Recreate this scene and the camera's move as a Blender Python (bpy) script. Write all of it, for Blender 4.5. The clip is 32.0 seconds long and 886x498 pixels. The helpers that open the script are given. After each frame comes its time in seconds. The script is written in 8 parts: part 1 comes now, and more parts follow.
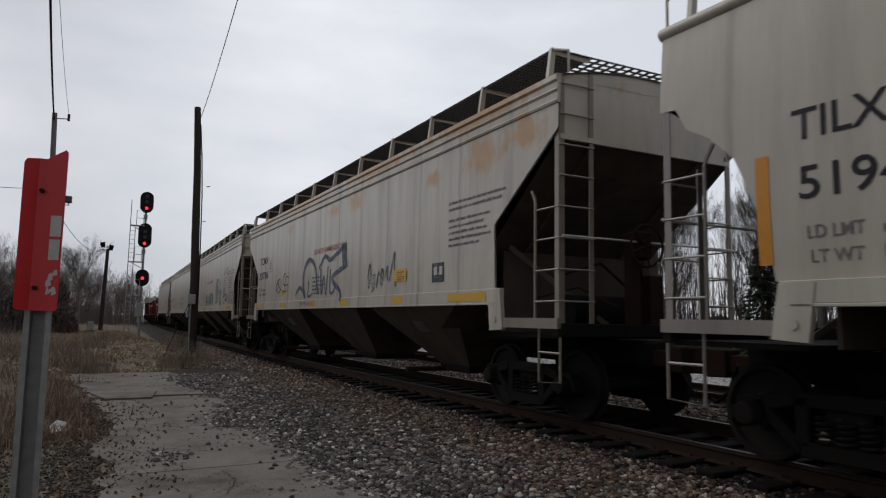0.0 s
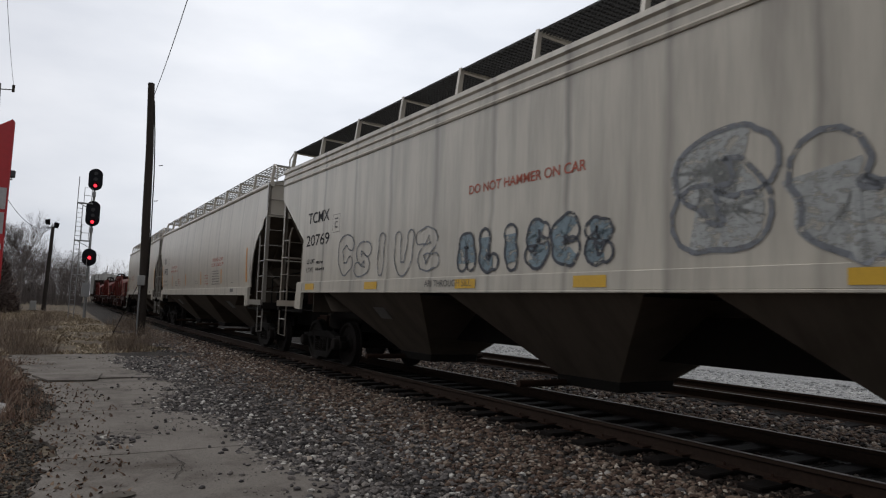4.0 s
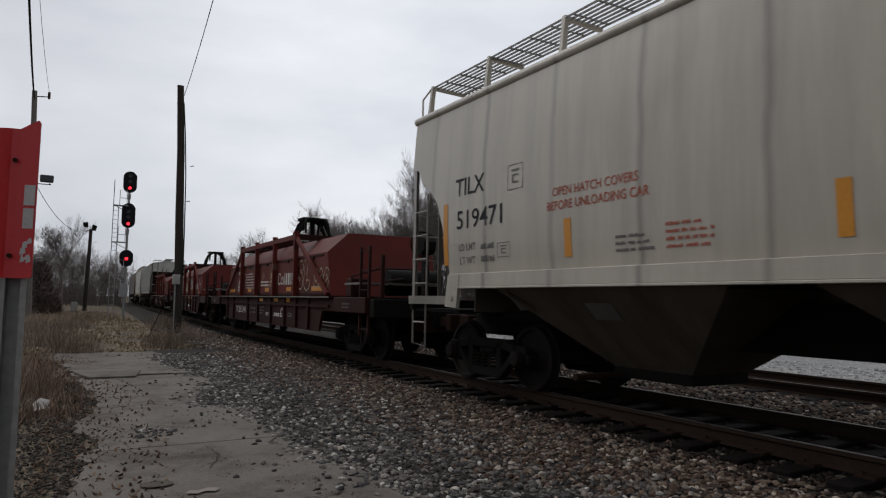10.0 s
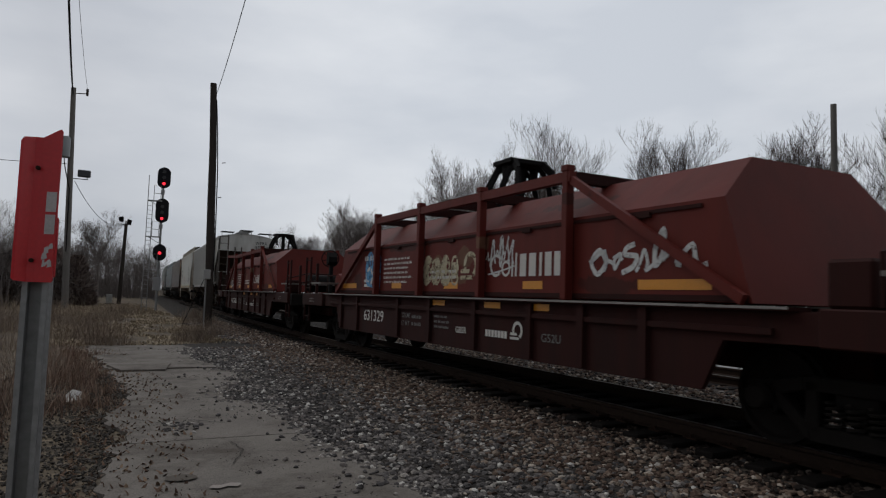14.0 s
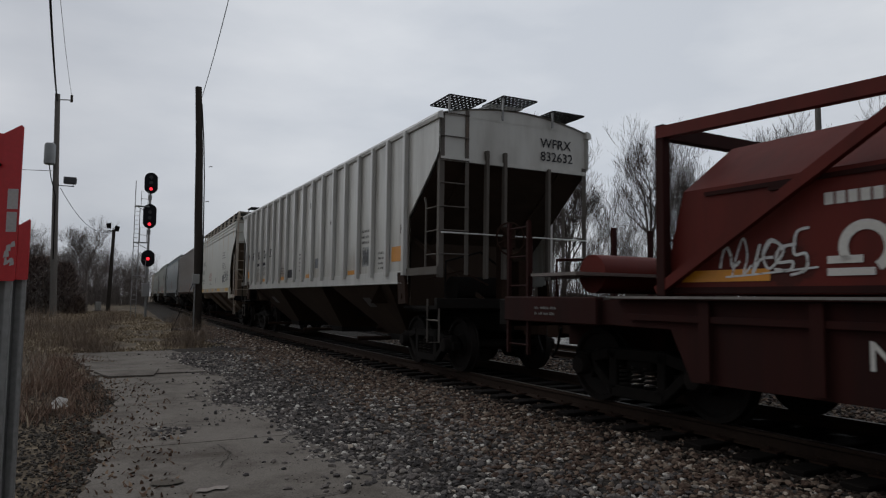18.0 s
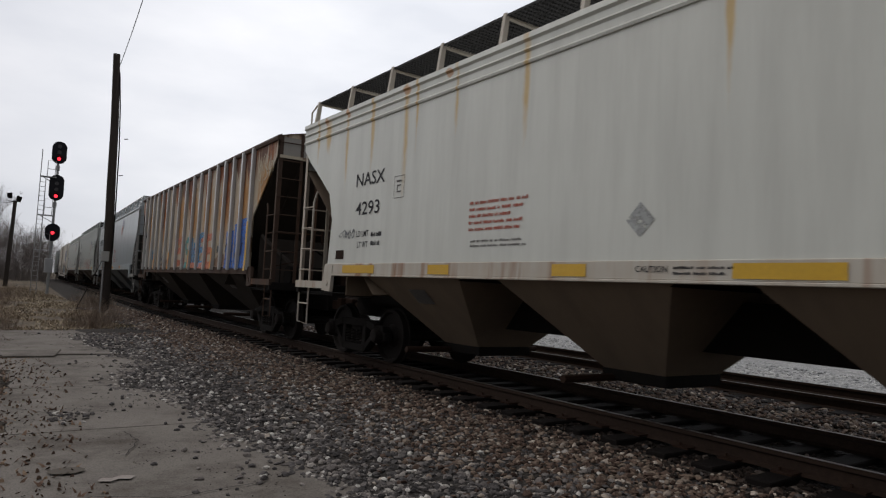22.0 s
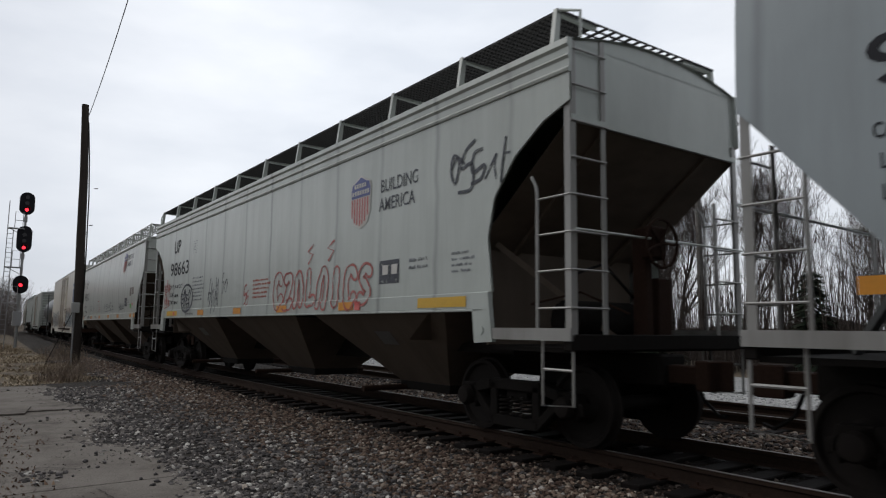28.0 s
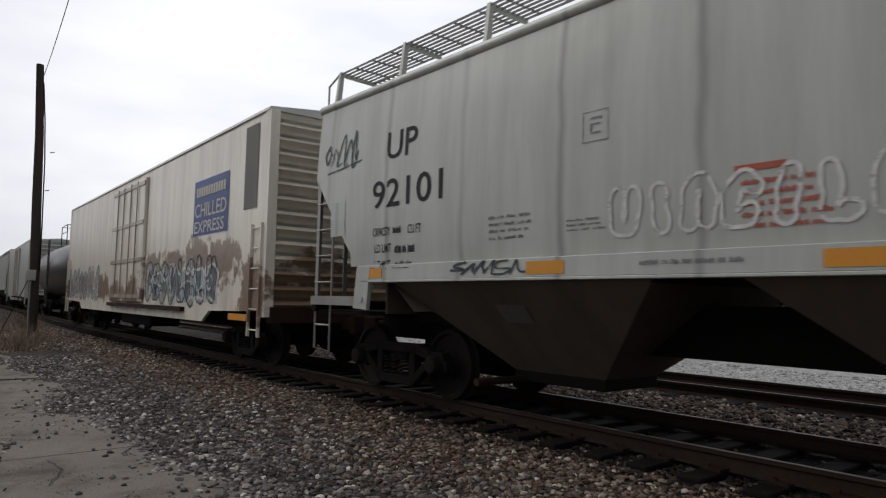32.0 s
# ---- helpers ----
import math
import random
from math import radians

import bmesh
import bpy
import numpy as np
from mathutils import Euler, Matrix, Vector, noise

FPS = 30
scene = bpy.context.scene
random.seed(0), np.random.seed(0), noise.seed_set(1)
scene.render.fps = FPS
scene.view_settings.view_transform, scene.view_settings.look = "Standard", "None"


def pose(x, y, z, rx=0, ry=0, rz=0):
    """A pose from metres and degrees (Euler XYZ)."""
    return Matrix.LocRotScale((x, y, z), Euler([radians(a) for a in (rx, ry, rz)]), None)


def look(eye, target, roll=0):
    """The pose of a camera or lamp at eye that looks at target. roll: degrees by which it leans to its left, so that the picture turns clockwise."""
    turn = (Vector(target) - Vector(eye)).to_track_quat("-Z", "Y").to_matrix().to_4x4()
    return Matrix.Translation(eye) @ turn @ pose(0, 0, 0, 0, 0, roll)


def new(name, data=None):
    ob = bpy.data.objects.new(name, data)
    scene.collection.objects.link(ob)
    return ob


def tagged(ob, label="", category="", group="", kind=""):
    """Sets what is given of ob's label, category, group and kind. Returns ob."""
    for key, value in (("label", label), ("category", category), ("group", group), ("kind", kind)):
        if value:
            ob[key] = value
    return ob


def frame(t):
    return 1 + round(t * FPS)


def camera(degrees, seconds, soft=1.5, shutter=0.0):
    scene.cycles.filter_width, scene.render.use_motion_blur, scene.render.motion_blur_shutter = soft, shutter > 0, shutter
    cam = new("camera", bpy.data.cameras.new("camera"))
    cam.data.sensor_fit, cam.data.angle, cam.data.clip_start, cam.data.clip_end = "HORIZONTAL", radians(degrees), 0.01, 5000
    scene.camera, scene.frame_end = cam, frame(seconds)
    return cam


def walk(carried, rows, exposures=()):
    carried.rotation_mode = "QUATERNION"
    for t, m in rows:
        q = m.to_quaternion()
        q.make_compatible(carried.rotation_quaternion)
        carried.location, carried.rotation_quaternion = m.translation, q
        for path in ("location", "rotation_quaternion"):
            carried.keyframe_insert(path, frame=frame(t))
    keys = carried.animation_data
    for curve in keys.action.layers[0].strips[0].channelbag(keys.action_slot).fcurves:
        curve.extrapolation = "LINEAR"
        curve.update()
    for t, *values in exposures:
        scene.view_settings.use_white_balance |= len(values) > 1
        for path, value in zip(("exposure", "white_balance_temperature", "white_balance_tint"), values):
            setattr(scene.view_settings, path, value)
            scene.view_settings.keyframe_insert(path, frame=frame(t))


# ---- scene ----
cam = camera(66.2, 32.0, soft=1.2, shutter=0.12)


# ---------------- camera ----------------
PATH = [
    (0, (-0.063, 0.067, 1.587), (0.902, 1.806, 1.794), 1.0),
    (0.5, (-0.084, 0.086, 1.582), (0.894, 1.819, 1.782), 0.7),
    (1, (-0.085, 0.119, 1.573), (0.899, 1.846, 1.790), 2.0),
    (1.5, (-0.084, 0.104, 1.578), (0.910, 1.825, 1.809), 1.9),
    (2, (-0.086, 0.106, 1.578), (0.914, 1.824, 1.797), 2.4),
    (2.5, (-0.082, 0.118, 1.584), (0.930, 1.830, 1.783), 2.2),
    (3, (-0.077, 0.120, 1.567), (0.950, 1.826, 1.754), 2.5),
    (3.5, (-0.062, 0.139, 1.586), (0.997, 1.829, 1.739), 2.0),
    (4, (-0.068, 0.075, 1.579), (1.008, 1.752, 1.754), 2.2),
    (4.5, (-0.022, 0.073, 1.576), (1.046, 1.754, 1.748), 1.8),
    (6.5, (-0.073, -0.018, 1.599), (0.974, 1.678, 1.760), 2.1),
    (7, (-0.061, 0.009, 1.566), (0.933, 1.733, 1.772), 2.0),
    (7.5, (-0.057, -0.024, 1.554), (0.937, 1.697, 1.785), 2.1),
    (8, (-0.064, -0.028, 1.574), (0.929, 1.692, 1.813), 2.6),
    (8.5, (-0.051, -0.036, 1.566), (0.949, 1.680, 1.805), 3.1),
    (9, (-0.041, 0.034, 1.573), (0.962, 1.752, 1.768), -0.1),
    (9.5, (-0.023, -0.042, 1.564), (0.988, 1.675, 1.736), 0.8),
    (10, (-0.041, -0.007, 1.550), (0.961, 1.717, 1.703), 1.0),
    (10.5, (-0.037, -0.041, 1.580), (0.947, 1.692, 1.751), 0.6),
    (11, (-0.023, 0.023, 1.567), (0.967, 1.753, 1.731), 1.6),
    (11.5, (-0.023, 0.050, 1.548), (0.969, 1.778, 1.725), 2.1),
    (12, (-0.023, 0.091, 1.566), (0.987, 1.807, 1.754), 3.3),
    (12.5, (-0.020, 0.031, 1.593), (0.999, 1.741, 1.775), 2.8),
    (13, (-0.005, 0.048, 1.618), (1.045, 1.740, 1.805), 5.8),
    (13.5, (-0.020, -0.125, 1.642), (1.034, 1.570, 1.764), -0.1),
    (14, (-0.001, -0.047, 1.585), (0.928, 1.718, 1.729), 1.9),
    (14.5, (0.012, -0.096, 1.579), (0.956, 1.661, 1.727), 0.6),
    (15, (0.017, -0.070, 1.575), (0.965, 1.684, 1.728), 2.3),
    (15.5, (0.024, -0.170, 1.612), (0.961, 1.589, 1.778), 0.9),
    (17.5, (0.062, -0.102, 1.579), (0.982, 1.668, 1.723), 0.6),
    (18, (0.061, -0.054, 1.558), (1.014, 1.699, 1.704), 0.7),
    (18.5, (0.033, -0.049, 1.573), (1.052, 1.667, 1.714), 1.0),
    (19, (0.045, -0.067, 1.574), (1.101, 1.628, 1.699), 0.9),
    (19.5, (0.014, -0.058, 1.579), (1.064, 1.642, 1.685), 1.6),
    (20, (-0.005, -0.085, 1.584), (0.985, 1.649, 1.698), 2.0),
    (20.5, (0.011, -0.066, 1.578), (0.952, 1.694, 1.712), 2.0),
    (21, (0.006, -0.046, 1.575), (0.974, 1.698, 1.713), 2.9),
    (21.5, (0.031, 0.030, 1.550), (1.072, 1.732, 1.686), 3.3),
    (22, (0.057, 0.068, 1.548), (1.202, 1.703, 1.674), 3.0),
    (22.5, (0.078, -0.006, 1.550), (1.243, 1.613, 1.692), 2.5),
    (23, (0.101, -0.050, 1.567), (1.240, 1.589, 1.689), 2.1),
    (23.5, (0.101, -0.009, 1.550), (1.210, 1.650, 1.672), 3.1),
    (24, (0.048, 0.095, 1.533), (1.174, 1.744, 1.659), 3.5),
    (24.5, (0.055, 0.091, 1.555), (1.227, 1.705, 1.702), 3.4),
    (26.5, (-0.001, -0.039, 1.601), (1.175, 1.563, 1.822), 1.9),
    (27, (0.009, -0.057, 1.613), (1.209, 1.531, 1.806), 2.0),
    (27.5, (0.019, -0.047, 1.599), (1.227, 1.535, 1.798), 1.0),
    (28, (0.004, -0.104, 1.611), (1.198, 1.484, 1.844), 0.7),
    (28.5, (-0.003, -0.095, 1.620), (1.198, 1.490, 1.828), 0.0),
    (29, (0.025, -0.013, 1.596), (1.228, 1.575, 1.773), 0.7),
    (29.5, (0.012, 0.002, 1.595), (1.245, 1.567, 1.768), 1.2),
    (30, (0.049, -0.034, 1.597), (1.283, 1.531, 1.767), 0.9),
    (30.5, (0.006, -0.078, 1.598), (1.230, 1.492, 1.785), 1.6),
    (31, (0.026, -0.017, 1.606), (1.262, 1.546, 1.783), 1.4),
    (31.5, (-0.004, -0.038, 1.588), (1.259, 1.504, 1.758), 1.6),
    (32, (0.135, 0.001, 1.585), (1.406, 1.538, 1.739), 1.2),
]
# the film's camera opens up a little as the bright sky leaves its view
EXPOSURE = ((0, 0.12, 6560, 10), (3, 0.18, 6560, 10), (4, 0.34, 6560, 10), (7, 0.34, 6560, 10), (10, 0.16, 6560, 10), (11, 0.06, 6480, 9), (12, -0.06, 6470, 9), (15, -0.1, 6460, 9), (18, -0.16, 6460, 9), (19, 0.28, 6560, 10), (20, 0.42, 6600, 11), (22, 0.36, 6680, 11), (24, 0.48, 6780, 11), (27, 0.34, 6460, 9), (30, 0.4, 6620, 10), (32, 0.47, 6700, 11))
walk(cam, [(t, look(eye, target, roll)) for t, eye, target, roll in PATH], EXPOSURE)

# ---------------- world, sun, exposure ----------------
world = bpy.data.worlds.new("overcast_sky")
scene.world = world
world.use_nodes = True
wn, wl = world.node_tree.nodes, world.node_tree.links
wn.clear()
w_out, w_bg = wn.new("ShaderNodeOutputWorld"), wn.new("ShaderNodeBackground")
w_sky = wn.new("ShaderNodeTexSky")
w_sky.sky_type, w_sky.sun_disc = "NISHITA", False
w_sky.sun_elevation, w_sky.sun_rotation = radians(40), radians(-32)
w_co = wn.new("ShaderNodeTexCoord")
w_map = wn.new("ShaderNodeMapping")
w_map.inputs["Scale"].default_value = (1.6, 1.6, 4.5)
w_noise = wn.new("ShaderNodeTexNoise")
w_noise.inputs["Scale"].default_value, w_noise.inputs["Detail"].default_value = 1.3, 6
w_noise.inputs["Roughness"].default_value = 0.5
w_ramp = wn.new("ShaderNodeValToRGB")
w_ramp.color_ramp.elements[0].position, w_ramp.color_ramp.elements[1].position = 0.36, 0.66
w_ramp.color_ramp.elements[0].color = (5.7, 5.98, 6.5, 1)
w_ramp.color_ramp.elements[1].color = (7.75, 7.9, 8.2, 1)
w_mix = wn.new("ShaderNodeMix")
w_mix.data_type = "RGBA"
w_mix.inputs[0].default_value = 0.94
wl.new(w_co.outputs["Generated"], w_map.inputs["Vector"])
wl.new(w_map.outputs[0], w_noise.inputs["Vector"])
wl.new(w_noise.outputs["Fac"], w_ramp.inputs[0])
wl.new(w_sky.outputs[0], w_mix.inputs[6])
wl.new(w_ramp.outputs[0], w_mix.inputs[7])
# the overcast is thinner ahead along the line and heavier behind
w_dot = wn.new("ShaderNodeVectorMath")
w_dot.operation = "DOT_PRODUCT"
w_dot.inputs[1].default_value = (0.58, 0.74, 0.35)
wl.new(w_co.outputs["Generated"], w_dot.inputs[0])
w_grad = wn.new("ShaderNodeValToRGB")
w_grad.color_ramp.elements[0].position, w_grad.color_ramp.elements[1].position = 0.0, 1.0
w_grad.color_ramp.elements[0].color, w_grad.color_ramp.elements[1].color = (0.5, 0.505, 0.52, 1), (1.14, 1.14, 1.14, 1)
w_mid = w_grad.color_ramp.elements.new(0.3)
w_low = w_grad.color_ramp.elements.new(0.78)
w_low.color = (0.85, 0.85, 0.865, 1)
w_high = w_grad.color_ramp.elements.new(0.5)
w_high.color = (1.08, 1.08, 1.085, 1)
w_mid.color = (1.1, 1.1, 1.11, 1)
wl.new(w_dot.outputs["Value"], w_grad.inputs[0])
w_mul = wn.new("ShaderNodeMix")
w_mul.data_type, w_mul.blend_type = "RGBA", "MULTIPLY"
w_mul.inputs[0].default_value = 1.0
wl.new(w_mix.outputs[2], w_mul.inputs[6])
wl.new(w_grad.outputs[0], w_mul.inputs[7])
wl.new(w_mul.outputs[2], w_bg.inputs["Color"])
w_bg.inputs["Strength"].default_value = 0.1
wl.new(w_bg.outputs[0], w_out.inputs["Surface"])

sun = new("sun", bpy.data.lights.new("sun", "SUN"))
sun.data.energy, sun.data.angle, sun.data.color = 0.5, radians(35), (1.0, 0.97, 0.92)
sun.matrix_world = look((-25, 50, 45), (0, 10, 0))

# ---------------- materials ----------------
MATS = {}


def nodes_of(name):
    m = bpy.data.materials.new(name)
    m.use_nodes = True
    nt = m.node_tree
    return m, nt.nodes, nt.links, nt.nodes["Principled BSDF"]


def noise_node(nt, ln, vec, scale, detail=4, rough=0.55):
    n = nt.new("ShaderNodeTexNoise")
    n.inputs["Scale"].default_value, n.inputs["Detail"].default_value, n.inputs["Roughness"].default_value = scale, detail, rough
    if vec:
        ln.new(vec, n.inputs["Vector"])
    return n.outputs["Fac"]


def ramp_node(nt, ln, fac, lo, hi, a=(0, 0, 0, 1), b=(1, 1, 1, 1)):
    r = nt.new("ShaderNodeValToRGB")
    r.color_ramp.elements[0].position, r.color_ramp.elements[1].position = lo, hi
    r.color_ramp.elements[0].color, r.color_ramp.elements[1].color = a, b
    ln.new(fac, r.inputs[0])
    return r.outputs[0]


def mix_node(nt, ln, fac, a, b, kind="MIX"):
    m = nt.new("ShaderNodeMix")
    m.data_type, m.blend_type = "RGBA", kind
    for value, slot in ((fac, 0), (a, 6), (b, 7)):
        if isinstance(value, (int, float)):
            m.inputs[slot].default_value = value
        elif isinstance(value, tuple):
            m.inputs[slot].default_value = (*value[:3], 1)
        else:
            ln.new(value, m.inputs[slot])
    return m.outputs[2]


def object_vector(nt, ln, scale=(1, 1, 1)):
    co, mp = nt.new("ShaderNodeTexCoord"), nt.new("ShaderNodeMapping")
    mp.inputs["Scale"].default_value = scale
    ln.new(co.outputs["Object"], mp.inputs["Vector"])
    return mp.outputs[0]


def bump_on(nt, ln, bsdf, height, strength=0.3, distance=0.01):
    b = nt.new("ShaderNodeBump")
    b.inputs["Strength"].default_value, b.inputs["Distance"].default_value = strength, distance
    ln.new(height, b.inputs["Height"])
    ln.new(b.outputs[0], bsdf.inputs["Normal"])


def mat_plain(name, color, rough=0.6, metal=0.0, var=0.25, scale=6.0, bump=0.15):
    """A surface with two scales of mottling and slight relief."""
    if name in MATS:
        return MATS[name]
    m, nt, ln, bs = nodes_of(name)
    v = object_vector(nt, ln)
    dark = tuple(c * (1 - var) for c in color)
    light = tuple(min(1, c * (1 + var * 0.6)) for c in color)
    big = mix_node(nt, ln, noise_node(nt, ln, v, scale * 0.22, 3), dark, light)
    fine = ramp_node(nt, ln, noise_node(nt, ln, v, scale * 6, 5), 0.3, 0.75, (1 - var, 1 - var, 1 - var, 1), (1, 1, 1, 1))
    ln.new(mix_node(nt, ln, 0.8, big, fine, "MULTIPLY"), bs.inputs["Base Color"])
    bs.inputs["Roughness"].default_value, bs.inputs["Metallic"].default_value = rough, metal
    bs.inputs["Specular IOR Level"].default_value = 0.5 if rough < 0.6 else 0.12
    if bump:
        bump_on(nt, ln, bs, noise_node(nt, ln, v, scale * 8, 4), bump, 0.006)
    MATS[name] = m
    return m


def mat_paint(name, color, dirt=(0.075, 0.063, 0.052), grime=0.5, rust=0.0, rough=0.3, seam=1.22):
    """Weathered railcar paint: vertical run-down streaks, soft dirt, faint weld seams, and rust runs."""
    if name in MATS:
        return MATS[name]
    m, nt, ln, bs = nodes_of(name)
    v1 = object_vector(nt, ln)
    streak = object_vector(nt, ln, (1.2, 2.6, 0.3))
    fine = object_vector(nt, ln, (1, 14, 1.1))
    base = mix_node(nt, ln, noise_node(nt, ln, v1, 0.55, 3), tuple(c * 0.88 for c in color), tuple(min(1, c * 1.06) for c in color))
    f1 = ramp_node(nt, ln, noise_node(nt, ln, streak, 1.0, 5, 0.6), 0.42, 0.78)
    base = mix_node(nt, ln, mix_node(nt, ln, grime, (0, 0, 0), f1), base, dirt)
    f2 = ramp_node(nt, ln, noise_node(nt, ln, fine, 1.3, 4, 0.65), 0.45, 0.8)
    base = mix_node(nt, ln, mix_node(nt, ln, grime * 0.22, (0, 0, 0), f2), base, tuple(c * 1.5 for c in dirt))
    height = noise_node(nt, ln, v1, 2.2, 2)
    if seam:
        sep = nt.new("ShaderNodeSeparateXYZ")
        ln.new(v1, sep.inputs[0])
        pp = nt.new("ShaderNodeMath")
        pp.operation = "PINGPONG"
        pp.inputs[1].default_value = seam / 2
        sway = nt.new("ShaderNodeMath")
        sway.operation = "MULTIPLY_ADD"
        sway.inputs[1].default_value, sway.inputs[2].default_value = 0.16, seam / 2 - 0.08
        ln.new(noise_node(nt, ln, object_vector(nt, ln, (0, 0.3, 1)), 1.1, 2), sway.inputs[0])
        shift = nt.new("ShaderNodeMath")
        ln.new(sep.outputs["Y"], shift.inputs[0])
        ln.new(sway.outputs[0], shift.inputs[1])
        ln.new(shift.outputs[0], pp.inputs[0])
        line = ramp_node(nt, ln, pp.outputs[0], 0.005, 0.075, (1, 1, 1, 1), (0, 0, 0, 1))
        broken = ramp_node(nt, ln, noise_node(nt, ln, streak, 0.8, 3), 0.3, 0.65, (0.25, 0.25, 0.25, 1), (0.85, 0.85, 0.85, 1))
        base = mix_node(nt, ln, mix_node(nt, ln, 1.0, line, broken, "MULTIPLY"), base, tuple(c * 0.36 for c in color))
    if rust > 0:
        runs = object_vector(nt, ln, (1, 3.2, 0.22))
        f3 = ramp_node(nt, ln, noise_node(nt, ln, runs, 0.9, 4, 0.6), 0.72 - rust * 0.3, 0.86 - rust * 0.25)
        base = mix_node(nt, ln, f3, base, mix_node(nt, ln, noise_node(nt, ln, v1, 3, 4), (0.13, 0.045, 0.02), (0.33, 0.15, 0.05)))
    ln.new(base, bs.inputs["Base Color"])
    bs.inputs["Roughness"].default_value = rough
    bs.inputs["Specular IOR Level"].default_value = 0.6 if rough < 0.5 else 0.15
    bump_on(nt, ln, bs, height, 0.25, 0.03)
    MATS[name] = m
    return m


def mat_spray(name, color, wear=0.3, var=0.35):
    """Sprayed paint that has flaked and faded away in spots."""
    m = mat_plain(name, color, 0.55, 0, var, 3, 0)
    nt, ln = m.node_tree.nodes, m.node_tree.links
    bs = nt["Principled BSDF"]
    v = object_vector(nt, ln, (1, 1, 1.6))
    flakes = ramp_node(nt, ln, noise_node(nt, ln, v, 9, 6, 0.7), 0.3 + 0.2 * wear, 0.42 + 0.34 * wear, (0.04, 0.04, 0.04, 1), (1, 1, 1, 1))
    ln.new(flakes, bs.inputs["Alpha"])
    return m


def mat_glow(name, color, strength):
    if name in MATS:
        return MATS[name]
    m, nt, ln, bs = nodes_of(name)
    bs.inputs["Base Color"].default_value = (*color, 1)
    bs.inputs["Emission Color"].default_value, bs.inputs["Emission Strength"].default_value = (*color, 1), strength
    MATS[name] = m
    return m


def mat_stones(name, stops, rough=0.85):
    """Loose stones: every stone has its own grey or brown."""
    if name in MATS:
        return MATS[name]
    m, nt, ln, bs = nodes_of(name)
    geo = nt.new("ShaderNodeNewGeometry")
    r = nt.new("ShaderNodeValToRGB")
    els = r.color_ramp.elements
    for i, (p, c) in enumerate(stops):
        e = els[i] if i < 2 else els.new(p)
        e.position, e.color = p, (*c, 1)
    ln.new(geo.outputs["Random Per Island"], r.inputs[0])
    v = object_vector(nt, ln)
    f = ramp_node(nt, ln, noise_node(nt, ln, v, 40, 4), 0.3, 0.75, (0.6, 0.6, 0.6, 1), (1.1, 1.1, 1.1, 1))
    ln.new(mix_node(nt, ln, 1.0, r.outputs[0], f, "MULTIPLY"), bs.inputs["Base Color"])
    bs.inputs["Roughness"].default_value = rough
    bs.inputs["Specular IOR Level"].default_value = 0.15
    bump_on(nt, ln, bs, noise_node(nt, ln, v, 60, 4), 0.4, 0.01)
    MATS[name] = m
    return m


def mat_ground(name, cols, scale=3.0, bump=0.6, dist=0.03):
    """Earth or gravel seen as a whole: three tones mixed at three scales."""
    if name in MATS:
        return MATS[name]
    m, nt, ln, bs = nodes_of(name)
    v = object_vector(nt, ln)
    a = mix_node(nt, ln, ramp_node(nt, ln, noise_node(nt, ln, v, scale * 0.12, 4), 0.35, 0.65), cols[0], cols[1])
    b = mix_node(nt, ln, ramp_node(nt, ln, noise_node(nt, ln, v, scale, 5, 0.65), 0.45, 0.7), a, cols[2])
    vo = nt.new("ShaderNodeTexVoronoi")
    vo.inputs["Scale"].default_value = scale * 7
    ln.new(v, vo.inputs["Vector"])
    c = mix_node(nt, ln, 0.75, b, ramp_node(nt, ln, vo.outputs["Distance"], 0.05, 0.6, (1.25, 1.25, 1.25, 1), (0.45, 0.45, 0.45, 1)), "MULTIPLY")
    ln.new(c, bs.inputs["Base Color"])
    bs.inputs["Roughness"].default_value = 0.92
    bs.inputs["Specular IOR Level"].default_value = 0.12
    bump_on(nt, ln, bs, vo.outputs["Distance"], bump, dist)
    MATS[name] = m
    return m


def mat_concrete(name, color):
    """Old concrete: brown-grey with fine dark aggregate, blotches of damp and dirt."""
    m, nt, ln, bs = nodes_of(name)
    v = object_vector(nt, ln)
    a = mix_node(nt, ln, noise_node(nt, ln, v, 1.1, 6, 0.65), tuple(c * 0.62 for c in color), tuple(c * 1.2 for c in color))
    dirt = ramp_node(nt, ln, noise_node(nt, ln, v, 0.8, 7, 0.72), 0.47, 0.64, (0, 0, 0, 1), (0.75, 0.75, 0.75, 1))
    a = mix_node(nt, ln, dirt, a, (0.062, 0.05, 0.04))
    vo = nt.new("ShaderNodeTexVoronoi")
    vo.inputs["Scale"].default_value = 34
    ln.new(v, vo.inputs["Vector"])
    a = mix_node(nt, ln, 0.8, a, ramp_node(nt, ln, vo.outputs["Distance"], 0.08, 0.3, (0.4, 0.38, 0.36, 1), (1, 1, 1, 1)), "MULTIPLY")
    a = mix_node(nt, ln, 0.7, a, ramp_node(nt, ln, noise_node(nt, ln, v, 70, 4, 0.7), 0.32, 0.62, (0.55, 0.55, 0.55, 1), (1.12, 1.1, 1.08, 1)), "MULTIPLY")
    ln.new(a, bs.inputs["Base Color"])
    bs.inputs["Roughness"].default_value, bs.inputs["Specular IOR Level"].default_value = 0.92, 0.15
    bump_on(nt, ln, bs, noise_node(nt, ln, v, 25, 6, 0.7), 0.5, 0.012)
    return m


